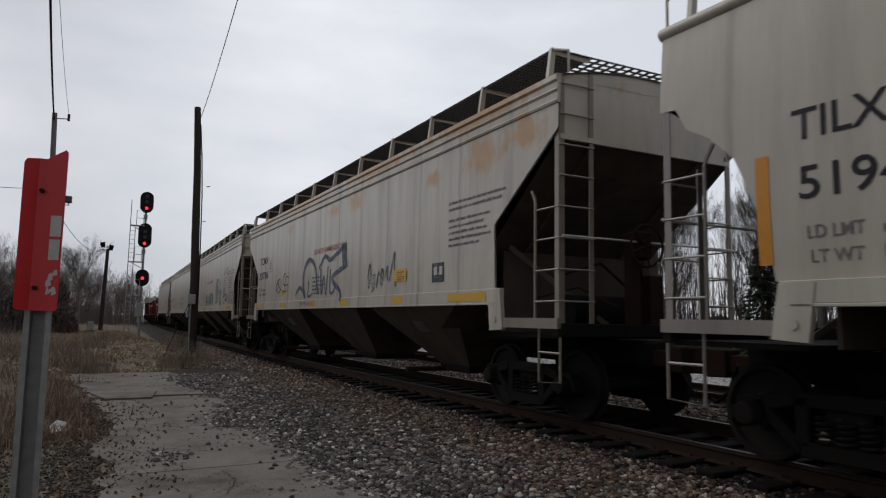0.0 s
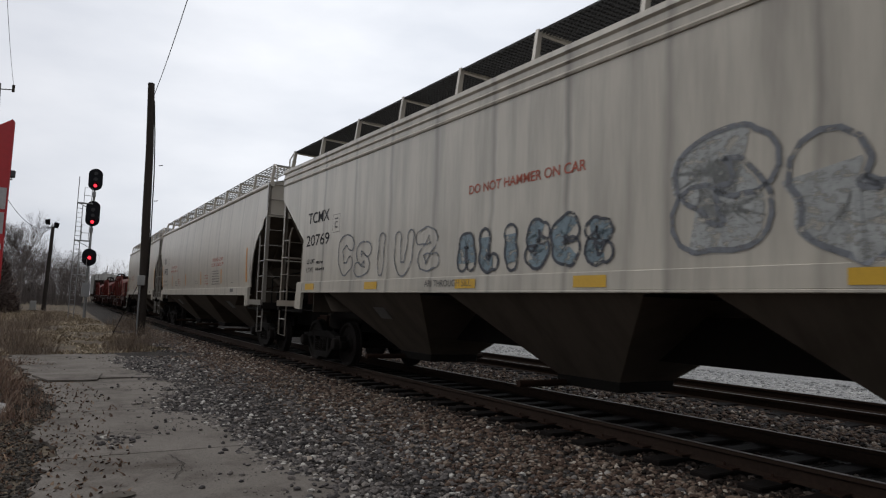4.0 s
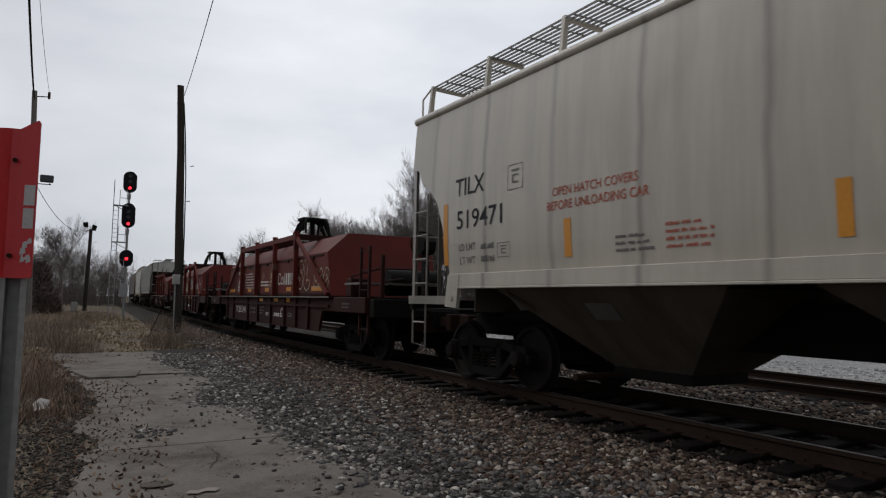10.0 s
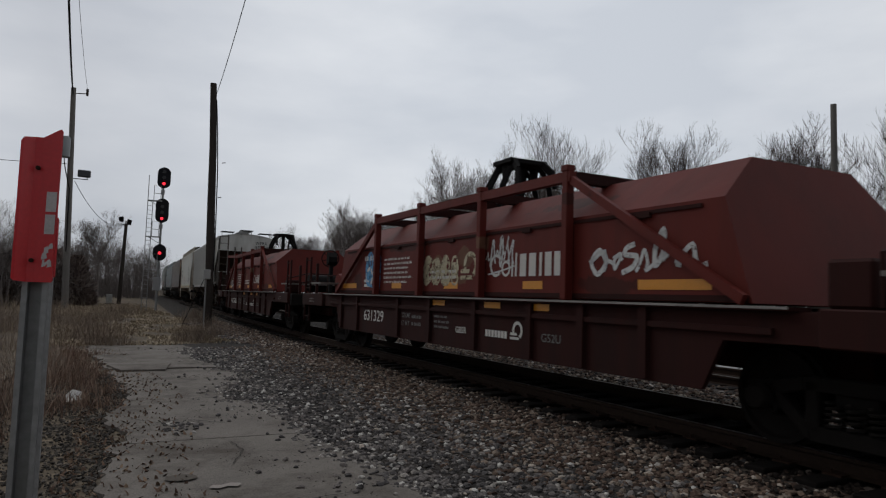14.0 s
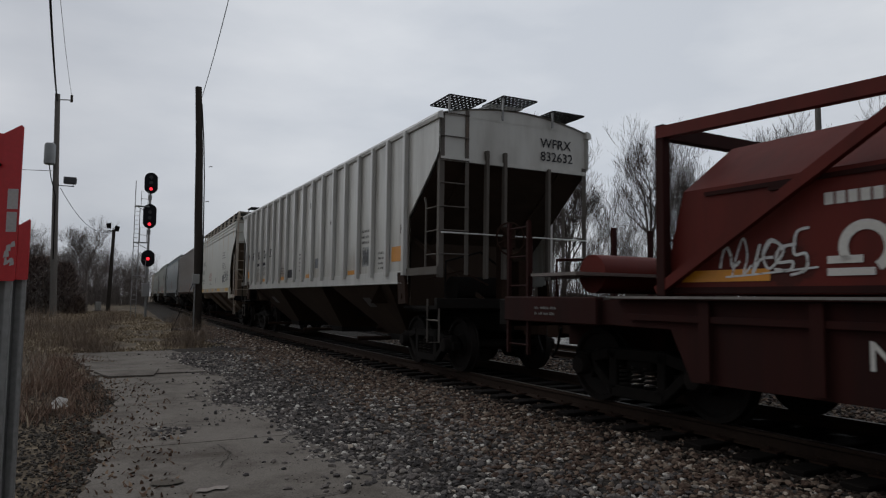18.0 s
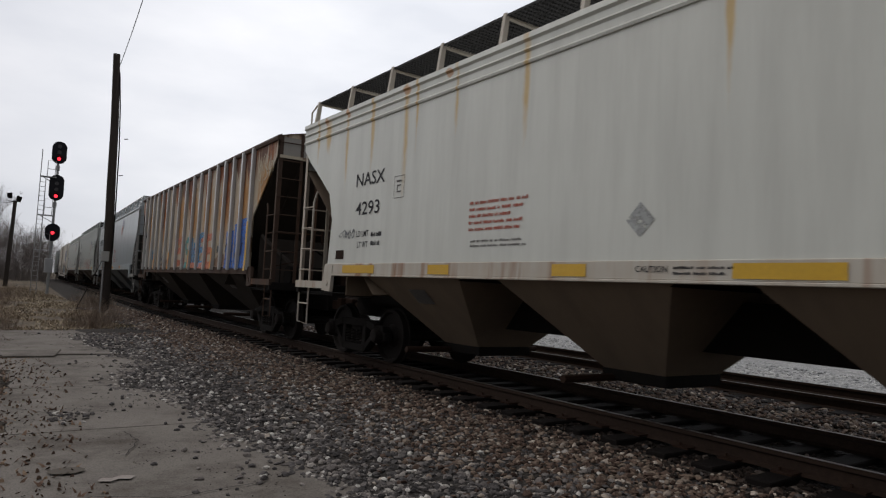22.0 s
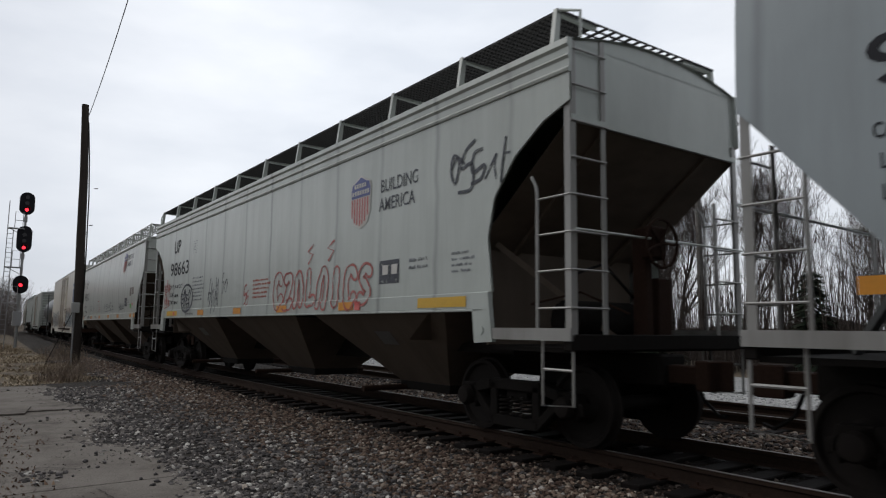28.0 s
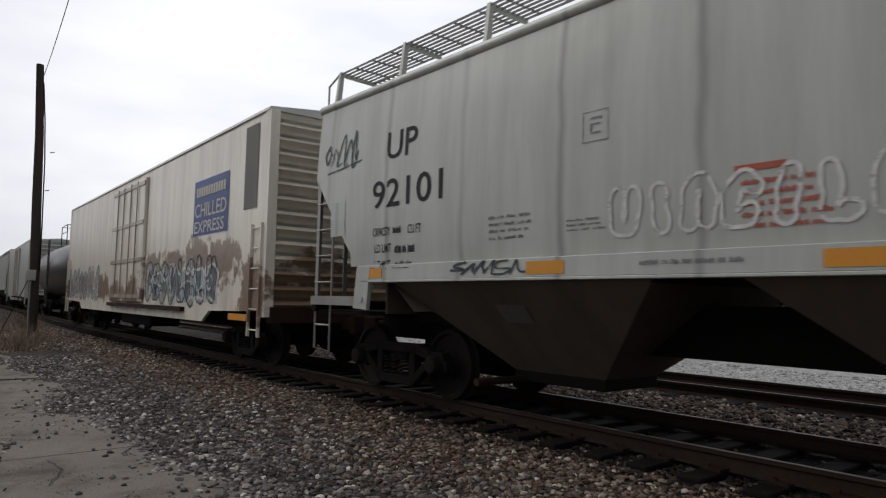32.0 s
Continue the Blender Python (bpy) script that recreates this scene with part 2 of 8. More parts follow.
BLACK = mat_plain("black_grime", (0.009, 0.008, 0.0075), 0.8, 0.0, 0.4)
# grime colour lowered further so that it includes the shade beneath the cars
UNDER = mat_plain("shaded_underframe_grime", (0.0105, 0.0085, 0.0072), 0.85, 0.0, 0.4, 3)
BROWN = mat_plain("rusty_steel", (0.034, 0.018, 0.012), 0.85, 0.0, 0.4, 5)
STEEL = mat_plain("worn_steel", (0.16, 0.14, 0.125), 0.5, 0.7, 0.25, 5)
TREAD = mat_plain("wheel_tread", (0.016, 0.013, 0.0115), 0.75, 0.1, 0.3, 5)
WHITE = mat_plain("white_marking", (0.62, 0.6, 0.56), 0.6, 0, 0.2, 8, 0)
DARKMARK = mat_plain("dark_marking", (0.035, 0.035, 0.04), 0.6, 0, 0.3, 8, 0)
GREYMARK = mat_plain("faded_marking", (0.185, 0.176, 0.168), 0.6, 0, 0.3, 8, 0)
REDMARK = mat_plain("red_marking", (0.47, 0.13, 0.09), 0.6, 0, 0.3, 8, 0)
AMBER = mat_plain("amber_reflector", (0.62, 0.25, 0.015), 0.4, 0, 0.15, 5, 0)
YELLOW = mat_plain("yellow_reflector", (0.62, 0.36, 0.02), 0.4, 0, 0.15, 5, 0)
GALV = mat_plain("galvanised_steel", (0.31, 0.31, 0.305), 0.5, 0.4, 0.35, 7)
ROSE = mat_plain("red_white_tape", (0.65, 0.12, 0.1), 0.4, 0, 0.15, 5, 0)


# ---------------- mesh helpers ----------------
class Shape:
    """Collects vertices and faces for one mesh."""

    def __init__(self):
        self.v, self.f = [], []

    def add(self, verts, faces):
        n = len(self.v)
        self.v += [tuple(p) for p in verts]
        self.f += [tuple(i + n for i in q) for q in faces]
        return self

    def box(self, x0, x1, y0, y1, z0, z1):
        p = [(x, y, z) for z in (z0, z1) for y in (y0, y1) for x in (x0, x1)]
        return self.add(p, [(0, 2, 3, 1), (4, 5, 7, 6), (0, 1, 5, 4), (2, 6, 7, 3), (0, 4, 6, 2), (1, 3, 7, 5)])

    def tube(self, a, b, r, n=6, r2=None, caps=True):
        a, b = Vector(a), Vector(b)
        d = (b - a).normalized()
        s = d.cross(Vector((0, 0, 1)) if abs(d.z) < 0.9 else Vector((1, 0, 0))).normalized()
        t = d.cross(s)
        r2 = r if r2 is None else r2
        ring = [(math.cos(k * math.tau / n), math.sin(k * math.tau / n)) for k in range(n)]
        p = [a + (s * c + t * q) * r for c, q in ring] + [b + (s * c + t * q) * r2 for c, q in ring]
        f = [(k, (k + 1) % n, n + (k + 1) % n, n + k) for k in range(n)]
        if caps:
            f += [tuple(range(n))[::-1], tuple(range(n, 2 * n))]
        return self.add(p, f)

    def path(self, pts, r, n=5):
        pts = [Vector(p) for p in pts]
        shut = (pts[0] - pts[-1]).length < 1e-6
        if shut:
            pts = pts[:-1]
        m, rings, s = len(pts), [], None
        for i, p in enumerate(pts):
            a = pts[i - 1] if i or shut else pts[0]
            b = pts[(i + 1) % m] if i < m - 1 or shut else pts[-1]
            d = (b - a).normalized()
            if s is None:
                s = d.cross(Vector((0, 0, 1)) if abs(d.z) < 0.9 else Vector((1, 0, 0)))
            s = (s - d * s.dot(d)).normalized()
            t = d.cross(s)
            rings.append([p + (s * math.cos(k * math.tau / n) + t * math.sin(k * math.tau / n)) * r for k in range(n)])
        return self.loft(rings + [rings[0]] if shut else rings, True, not shut)

    def bar(self, a, b, w, h):
        """A rectangular bar from a to b, w wide across and h high."""
        a, b = Vector(a), Vector(b)
        d = (b - a).normalized()
        s = d.cross(Vector((0, 0, 1)) if abs(d.z) < 0.95 else Vector((1, 0, 0))).normalized() * (w / 2)
        t = s.cross(d).normalized() * (h / 2)
        p = [q + i * s + j * t for q in (a, b) for i, j in ((-1, -1), (1, -1), (1, 1), (-1, 1))]
        return self.add(p, [(0, 1, 2, 3)[::-1], (4, 5, 6, 7), (0, 1, 5, 4), (1, 2, 6, 5), (2, 3, 7, 6), (3, 0, 4, 7)])

    def prism(self, outline, x0, x1, axis="x"):
        """An outline of (y, z) pairs (axis x), (x, z) pairs (axis y) or (x, y) pairs (axis z), drawn out from x0 to x1."""
        n = len(outline)
        put = {"x": lambda k, p: (k, p[0], p[1]), "y": lambda k, p: (p[0], k, p[1]), "z": lambda k, p: (p[0], p[1], k)}[axis]
        p = [put(k, q) for k in (x0, x1) for q in outline]
        f = [(i, (i + 1) % n, n + (i + 1) % n, n + i) for i in range(n)] + [tuple(range(n))[::-1], tuple(range(n, 2 * n))]
        return self.add(p, f)

    def loft(self, rings, closed=False, caps=False):
        n = len(rings[0])
        p = [q for r in rings for q in r]
        f = []
        for j in range(len(rings) - 1):
            for i in range(n if closed else n - 1):
                k = (i + 1) % n
                f.append((j * n + i, j * n + k, (j + 1) * n + k, (j + 1) * n + i))
        if caps:
            f += [tuple(range(n))[::-1], tuple(range((len(rings) - 1) * n, len(rings) * n))]
        return self.add(p, f)

    def mesh(self, name, mat, smooth=False, bevel=0.0):
        me = bpy.data.meshes.new(name)
        me.from_pydata(self.v, [], self.f)
        bm = bmesh.new()
        bm.from_mesh(me)
        if bevel:
            bmesh.ops.bevel(bm, geom=[e for e in bm.edges if len(e.link_faces) == 2 and e.calc_face_angle(0) > 0.5], offset=bevel, segments=1, affect="EDGES")
        bmesh.ops.recalc_face_normals(bm, faces=bm.faces)
        bm.to_mesh(me)
        bm.free()
        if smooth:
            me.polygons.foreach_set("use_smooth", [True] * len(me.polygons))
            me.set_sharp_from_angle(angle=radians(35))
        for m in mat if isinstance(mat, (list, tuple)) else [mat]:
            me.materials.append(m)
        return me


def part(name, shape, mat, parent, label="", smooth=False, bevel=0.0, m=None):
    """Links a Shape, or a ready mesh, as one mesh object under a thing or under a part."""
    me = shape if isinstance(shape, bpy.types.Mesh) else shape.mesh(name, mat, smooth, bevel)
    ob = new(name, me)
    ob.parent = parent
    if m is not None:
        ob.matrix_basis = m
    return tagged(ob, label)


def thing(name, label, category, group="", m=None, kind=""):
    ob = new(name)
    ob.empty_display_size = 0.3
    if m is not None:
        ob.matrix_basis = m
    return tagged(ob, label, category, group, kind)


def solid(name, shape, mat, label, category="", kind="", smooth=False, bevel=0.0, m=None, group=""):
    ob = new(name, shape.mesh(name, mat, smooth, bevel))
    if m is not None:
        ob.matrix_basis = m
    return tagged(ob, label, category, group, kind)

# ---------------- plan: the main track curves gently, runs straight, and curves again; a second track lies beside it ----------------
RAIL_Z, X0, R = 0.30, 6.82, 590.0
BEND, FAR, R2 = 37.0, 118.0, 420.0


def on_track(s, off=0.0, z=0.0):
    """Place on the main track, s metres along it, off metres to the far side."""
    a = min(s, BEND) / R
    x, y = X0 + R * (1 - math.cos(a)), R * math.sin(a)
    if s > BEND:
        d = min(s, FAR) - BEND
        x, y = x + d * math.sin(a), y + d * math.cos(a)
    if s > FAR:
        b = a + (s - FAR) / R2
        x, y = x + R2 * (math.cos(a) - math.cos(b)), y + R2 * (math.sin(b) - math.sin(a))
        a = b
    return Vector((x + off * math.cos(a), y - off * math.sin(a), RAIL_Z + z))


def heading(s):
    return min(s, BEND) / R + max(0.0, s - FAR) / R2


def track_pose(s, off=0.0, z=0.0):
    p = on_track(s, off, z)
    return pose(p.x, p.y, p.z, 0, 0, -math.degrees(heading(s)))


# ---------------- ground ----------------
EARTH = mat_ground("dry_earth", ((0.14, 0.11, 0.08), (0.23, 0.182, 0.125), (0.07, 0.056, 0.045)), 1.2, 0.5)
BALLAST = mat_ground("ballast_bed", ((0.05, 0.045, 0.041), (0.068, 0.056, 0.047), (0.032, 0.028, 0.026)), 3.0, 0.9, 0.03)
# oil stain plus the train's shade over the track, both in the colour
OILY_SHADED = mat_ground("oily_shaded_ballast", ((0.011, 0.0082, 0.0068), (0.015, 0.011, 0.009), (0.007, 0.0058, 0.0053)), 3.0, 0.9, 0.03)
PALE = mat_ground("pale_gravel", ((0.42, 0.42, 0.41), (0.5, 0.49, 0.47), (0.3, 0.3, 0.3)), 2.6, 0.8, 0.03)
CONC = mat_concrete("old_concrete", (0.192, 0.172, 0.152))
# shadow inside the cracks, painted as flat dark strips on the slab
CRACK = mat_plain("crack_shadow", (0.05, 0.045, 0.04), 0.95, 0, 0.3, 6)


def strip(offs, zs, s0, s1, step, mat, name, label):
    sh = Shape()
    n = int((s1 - s0) / step)
    sh.loft([[on_track(s0 + (s1 - s0) * i / n, o, z) for o, z in zip(offs, zs)] for i in range(n + 1)])
    return solid(name, sh, mat, label, "ground", "structure")


g = Shape()
g.loft([[(x, y, -0.03) for x in (-1500, -300, -60, -20, 0, 20, 60, 300, 1500)] for y in (-1500, -300, -60, -20, 0, 20, 60, 120, 300, 1500)])
solid("ground", g, EARTH, "flat dry winter earth with thin dead grass", "ground", "structure")
strip((-5.6, -3.6, -1.9, -1.35, -0.9), (-0.315, -0.28, -0.225, -0.205, -0.215), -270, 21, 3, BALLAST, "ballast", "grey-brown crushed-stone ballast shoulder beside the rails")
strip((-3.5, -2.9, -1.9, -1.35, -0.9), (-0.34, -0.28, -0.225, -0.205, -0.215), 21, 330, 3, BALLAST, "ballast_far", "narrow ballast shoulder of the line beyond the apron")
strip((-0.9, 0, 0.9, 1.3), (-0.215, -0.215, -0.2, -0.17), -270, 330, 3, OILY_SHADED, "ballast_oily_shaded", "oil-stained ballast between the rails, darkened for the train's shade")
strip((1.3, 2.2, 3.2, 6.0, 6.9), (-0.17, -0.21, -0.18, -0.18, -0.28), -270, 330, 3, BALLAST, "ballast_second", "grey ballast bed of the second track")
strip((6.9, 7.4, 16.0), (-0.282, -0.22, -0.26), -270, 330, 3, PALE, "gravel_lot", "pale limestone gravel yard beyond the tracks")


RAIL = mat_plain("rail_rust", (0.036, 0.022, 0.0155), 0.8, 0.0, 0.4, 4)


def rail(off, name):
    prof = ((-0.035, 0), (0.035, 0), (0.036, -0.035), (0.009, -0.05), (0.009, -0.135), (0.07, -0.16), (-0.07, -0.16), (-0.009, -0.135), (-0.009, -0.05), (-0.036, -0.035))
    st = list(range(-270, 331, 3))
    sh = Shape().loft([[on_track(s, off + x, z) for x, z in prof] for s in st], True)
    ob = solid(name, sh, RAIL, "rust-brown steel rail spiked to wooden ties", "rail", "structure")
    top = Shape().loft([[on_track(s, off + x, z) for x, z in ((-0.026, 0.003), (0.026, 0.003))] for s in st])
    part("running_surface", top, STEEL, ob, "polished bright strip on the rail head")
    return ob


for i, off in enumerate((-0.7525, 0.7525, 3.85, 5.355)):
    rail(off, "rail_%d" % (i + 1))

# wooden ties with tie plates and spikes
# creosote brown taken down to near black to hold the under-train shade
TIE = mat_plain("shaded_creosoted_wood", (0.0088, 0.0066, 0.0056), 0.9, 0, 0.45, 4, 0.5)
tie_mesh = Shape().box(-1.3, 1.3, -0.115, 0.115, -0.17, 0.0).mesh("tie", TIE, bevel=0.012)
plate_mesh = Shape().box(-0.18, 0.18, -0.09, 0.09, 0.0, 0.018).tube((-0.1, 0.05, 0.01), (-0.1, 0.05, 0.05), 0.014, 6).tube((0.1, -0.05, 0.01), (0.1, -0.05, 0.05), 0.014, 6).mesh("tie_plate", BROWN)
rng = random.Random(5)
for row, centre in (("near", 0.0), ("second", 4.6)):
    bed = thing("tie_row", "row of creosoted wooden ties under the rails, darkened for the train's shade", "railway ties", kind="structure")
    for k in range(-22, 150 if row == "near" else 90):
        s = k * 0.53
        t = part("tie", tie_mesh, TIE, bed, m=track_pose(s + rng.uniform(-0.03, 0.03), centre + rng.uniform(-0.03, 0.03), -0.155 + rng.uniform(-0.008, 0.006)) @ pose(0, 0, 0, 0, 0, rng.uniform(-1.2, 1.2)))
        if row == "near" and k < 70:
            part("tie_plate", plate_mesh, BROWN, t, m=pose(-0.7525, 0, 0))

# ---------------- the train's way ----------------
TRAVEL = [0.0, 7.19, 14.42, 21.68, 28.97, 36.29, 43.65, 51.05, 58.46, 65.88, 73.3, 80.72, 88.12, 95.52, 102.95, 110.4, 117.89,
          125.4, 132.96, 140.54, 148.16, 155.81, 163.49, 171.23, 179.03, 186.89, 194.8, 202.76, 210.77, 218.79, 226.82, 234.87, 242.94]
WHEEL_R = 0.457


def travel(t):
    """Metres that the train has rolled since the start, by a smooth curve through whole seconds."""
    i = min(int(t), 31)
    f = t - i
    p = lambda k: TRAVEL[k] if 0 <= k <= 32 else (2 * TRAVEL[0] - TRAVEL[1] if k < 0 else 2 * TRAVEL[32] - TRAVEL[31])
    a, b, c, d = p(i - 1), p(i), p(i + 1), p(i + 2)
    return b + 0.5 * f * (c - a + f * (2 * a - 5 * b + 4 * c - d + f * (3 * (b - c) + d - a)))


CARS, WHEELS = [], []


def motions():
    steps = [k / 15 for k in range(481)]
    slow = [k * 0.5 for k in range(65)]
    turn = [pose(0, 0, 0, math.degrees(travel(t) / WHEEL_R)) for t in steps]
    for car, s in CARS:
        walk(car, [(t, track_pose(s - travel(t))) for t in slow])
    for wheel, base in WHEELS:
        walk(wheel, [(t, base @ r) for t, r in zip(steps, turn)])


# ---------------- running gear ----------------
def lathe(profile, n=28):
    """A ring swept about the x axis from (x, radius) pairs."""
    return [[(x, r * math.cos(k * math.tau / n), r * math.sin(k * math.tau / n)) for x, r in profile] for k in range(n + 1)]


def wheelset_mesh():
    sh = Shape()
    for sgn in (-1, 1):
        prof = [(0.70, 0.12), (0.735, 0.16), (0.705, 0.34), (0.69, 0.40), (0.685, 0.484), (0.715, 0.487), (0.725, 0.459), (0.82, 0.453), (0.825, 0.405), (0.775, 0.38), (0.765, 0.2), (0.83, 0.15), (0.83, 0.1)]
        sh.loft(lathe([(sgn * x, r) for x, r in prof]))
    sh.tube((-1.02, 0, 0), (1.02, 0, 0), 0.085, 12)
    for a in range(3):
        q = math.tau * a / 3
        sh.tube((-1.04, 0.05 * math.cos(q), 0.05 * math.sin(q)), (-1.02, 0.05 * math.cos(q), 0.05 * math.sin(q)), 0.016, 6)
    return sh.mesh("wheelset", [TREAD], smooth=True)


def side_frame_mesh():
    """One cast truck side: arched top bar, dipping bottom bar, two columns and journal pedestals, seen as a flat casting 0.13 m deep."""
    sh = Shape()
    x0, x1 = -0.07, 0.07
    top = [(-1.12, 0.50), (-0.75, 0.63), (-0.45, 0.70), (0.45, 0.70), (0.75, 0.63), (1.12, 0.50)]
    for a, b in zip(top, top[1:]):
        sh.prism([(a[0], a[1] - 0.13), (b[0], b[1] - 0.13), (b[0], b[1]), (a[0], a[1])], x0, x1)
    low = [(-0.78, 0.52), (-0.40, 0.20), (0.40, 0.20), (0.78, 0.52)]
    for a, b in zip(low, low[1:]):
        sh.prism([(a[0], a[1] - 0.07), (b[0], b[1] - 0.07), (b[0], b[1] + 0.07), (a[0], a[1] + 0.07)], x0, x1)
    for y in (-0.38, 0.38):
        sh.prism([(y - 0.07, 0.22), (y + 0.07, 0.22), (y + 0.06, 0.66), (y - 0.06, 0.66)], x0, x1)
    for y in (-0.89, 0.89):
        sh.prism([(y - 0.2, 0.42), (y - 0.13, 0.30), (y - 0.11, 0.50), (y + 0.11, 0.50), (y + 0.13, 0.30), (y + 0.2, 0.42), (y + 0.14, 0.62), (y - 0.14, 0.62)], x0, x1)
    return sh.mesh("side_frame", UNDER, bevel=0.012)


SPRING_STEEL = mat_plain("spring_steel", (0.022, 0.019, 0.017), 0.6, 0.2, 0.3)


def spring_mesh():
    turns, n = 4.5, 10
    pts = [(-0.02 + 0.075 * math.cos(i * math.tau / n), 0.075 * math.sin(i * math.tau / n), 0.275 + 0.225 * i / (turns * n)) for i in range(int(turns * n) + 1)]
    return Shape().path(pts, 0.014, 4).mesh("spring", SPRING_STEEL, smooth=True)


def bearing_mesh():
    return Shape().loft([[(x, r * math.cos(k * math.tau / 14), r * math.sin(k * math.tau / 14)) for k in range(14)] for x, r in ((0.0, 0.12), (-0.12, 0.12), (-0.15, 0.1), (-0.16, 0.06))], True, True).mesh("bearing_cap", mat_plain("bearing_grime", (0.014, 0.011, 0.0095), 0.85, 0.0, 0.3), smooth=True)


WHEELSET, SIDE_FRAME, SPRING, BEARING = wheelset_mesh(), side_frame_mesh(), spring_mesh(), bearing_mesh()
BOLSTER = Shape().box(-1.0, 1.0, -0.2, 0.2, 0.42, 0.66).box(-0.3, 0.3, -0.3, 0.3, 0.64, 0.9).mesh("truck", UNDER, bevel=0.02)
COUPLER = Shape().box(-0.1, 0.1, -0.75, 0.0, 0.74, 0.94).prism([(-0.16, -0.05), (-0.19, 0.2), (-0.08, 0.32), (-0.02, 0.2), (0.14, 0.16), (0.16, 0.0)], 0.68, 1.0, "z").mesh("coupler", BROWN, bevel=0.015)
HOSE = Shape().path([(-0.35, 0.05, 0.85), (-0.3, 0.2, 0.55), (-0.2, 0.45, 0.4), (-0.1, 0.6, 0.42)], 0.022).mesh("air_hose", BLACK, smooth=True)


def running_gear(car, L, inset):
    for e in (-1, 1):
        yc = e * (L / 2 - inset)
        truck = part("truck", BOLSTER, UNDER, car, m=pose(0, yc, 0))
        for sx in (-1, 1):
            part("side_frame", SIDE_FRAME, UNDER, truck, "cast steel truck side frame caked in grime, darkened for shade", m=pose(sx * 0.98, 0, 0))
            for dy in (-0.19, 0.0, 0.19):
                part("spring", SPRING, UNDER, truck, "stubby coil spring", m=pose(sx * 0.98, dy, 0))
        for dy in (-0.89, 0.89):
            base = pose(0, dy, WHEEL_R)
            w = part("wheelset", WHEELSET, TREAD, truck, "pair of steel wheels on a turning axle", m=base)
            WHEELS.append((w, base))
            for sx in (-1, 1):
                part("bearing_cap", BEARING, BROWN, truck, m=pose(sx * 1.0, dy, WHEEL_R) @ (pose(0, 0, 0) if sx < 0 else pose(0, 0, 0, 0, 0, 180)))
        part("coupler", COUPLER, BROWN, car, "rusty knuckle coupler", m=pose(0, e * (L / 2 + 0.42), 0) @ (pose(0, 0, 0) if e > 0 else pose(0, 0, 0, 0, 0, 180)))
        part("air_hose", HOSE, BLACK, car, m=pose(0, e * (L / 2 + 0.02), 0) @ (pose(0, 0, 0) if e > 0 else pose(0, 0, 0, 0, 0, 180)))
        part("draft_sill", Shape().box(-0.22, 0.22, min(e * (L / 2 + 0.05), e * (L / 2 - 3.6)), max(e * (L / 2 + 0.05), e * (L / 2 - 3.6)), 0.7, 1.05), UNDER, car, bevel=0.02)


def ladder(car, ends, z0, z1, rungs, mat, name="ladder"):
    """Two upright stiles at the given feet, with round rungs as pieces of their own."""
    a, b = Vector(ends[0]), Vector(ends[1])
    d = (b - a).normalized()
    sh = Shape()
    for p in (a, b):
        sh.bar((p.x, p.y, z0), (p.x, p.y, z1), 0.045, 0.05)
    lad = part(name, sh, mat, car)
    bar = Shape().tube(a - d * 0.02, b + d * 0.02, 0.013, 6).mesh("rung", mat, smooth=True)
    for k in range(rungs):
        part("rung", bar, mat, lad, m=pose(0, 0, z0 + 0.12 + (z1 - z0 - 0.2) * k / max(1, rungs - 1)))
    return lad


def corner_ladders(car, sx, e, hw, H, deck, eave, low, wall, mat):
    """A stout angle post at the car's corner, a bent side stile and an end stile, with rungs between them."""
    full = sx * e > 0
    head, reach = (eave, eave + 0.1) if full else (wall, low)
    x0, y0 = sx * (hw - 0.03), e * (H - 0.03)
    post = Shape().box(min(x0, x0 - sx * 0.012), max(x0, x0 - sx * 0.012), min(y0, y0 - e * 0.085), max(y0, y0 - e * 0.085), deck - 0.05, head)
    post.box(min(x0 - sx * 0.013, x0 - sx * 0.09), max(x0 - sx * 0.013, x0 - sx * 0.09), min(y0, y0 - e * 0.012), max(y0, y0 - e * 0.012), deck - 0.05, head)
    corner = part("corner_post", post, mat, car, "upright steel angle at the car's corner")
    ys = y0 - e * 0.5
    side = Shape().path([(x0, ys, deck), (x0, ys, low - 0.12), (x0 - sx * 0.01, ys - e * 0.03, low - 0.03), (x0 - sx * 0.015, ys - e * 0.1, low + 0.08)], 0.02)
    part("side_stile", side, mat, corner, smooth=True)
    xe = x0 - sx * 0.52
    stile = Shape().box(xe - 0.035, xe + 0.035, min(y0, y0 - e * 0.014), max(y0, y0 - e * 0.014), deck, reach)
    part("end_stile", stile, mat, corner)
    rung = Shape().tube((x0, ys - e * 0.02, 0), (x0, y0, 0), 0.012, 6).mesh("rung", mat, smooth=True)
    z = deck + 0.34
    while z < low + 0.05:
        part("rung", rung, mat, corner, m=pose(0, 0, z))
        z += 0.395
    across = Shape().tube((x0, y0 + e * 0.015, 0), (xe - sx * 0.03, y0 + e * 0.015, 0), 0.012, 6).mesh("rung", mat, smooth=True)
    z = deck + 0.34
    while z < reach + 0.02:
        part("rung", across, mat, corner, m=pose(0, 0, z))
        z += 0.395


def letters(text, size, mat, name="lettering", bold=0.008):
    cu = bpy.data.curves.new(name, "FONT")
    cu.body, cu.size, cu.resolution_u, cu.align_x, cu.offset = text, size, 3, "LEFT", bold * size
    ob = bpy.data.objects.new(name, cu)
    me = bpy.data.meshes.new_from_object(ob)
    bpy.data.objects.remove(ob)
    me.materials.clear()
    me.materials.append(mat)
    return me


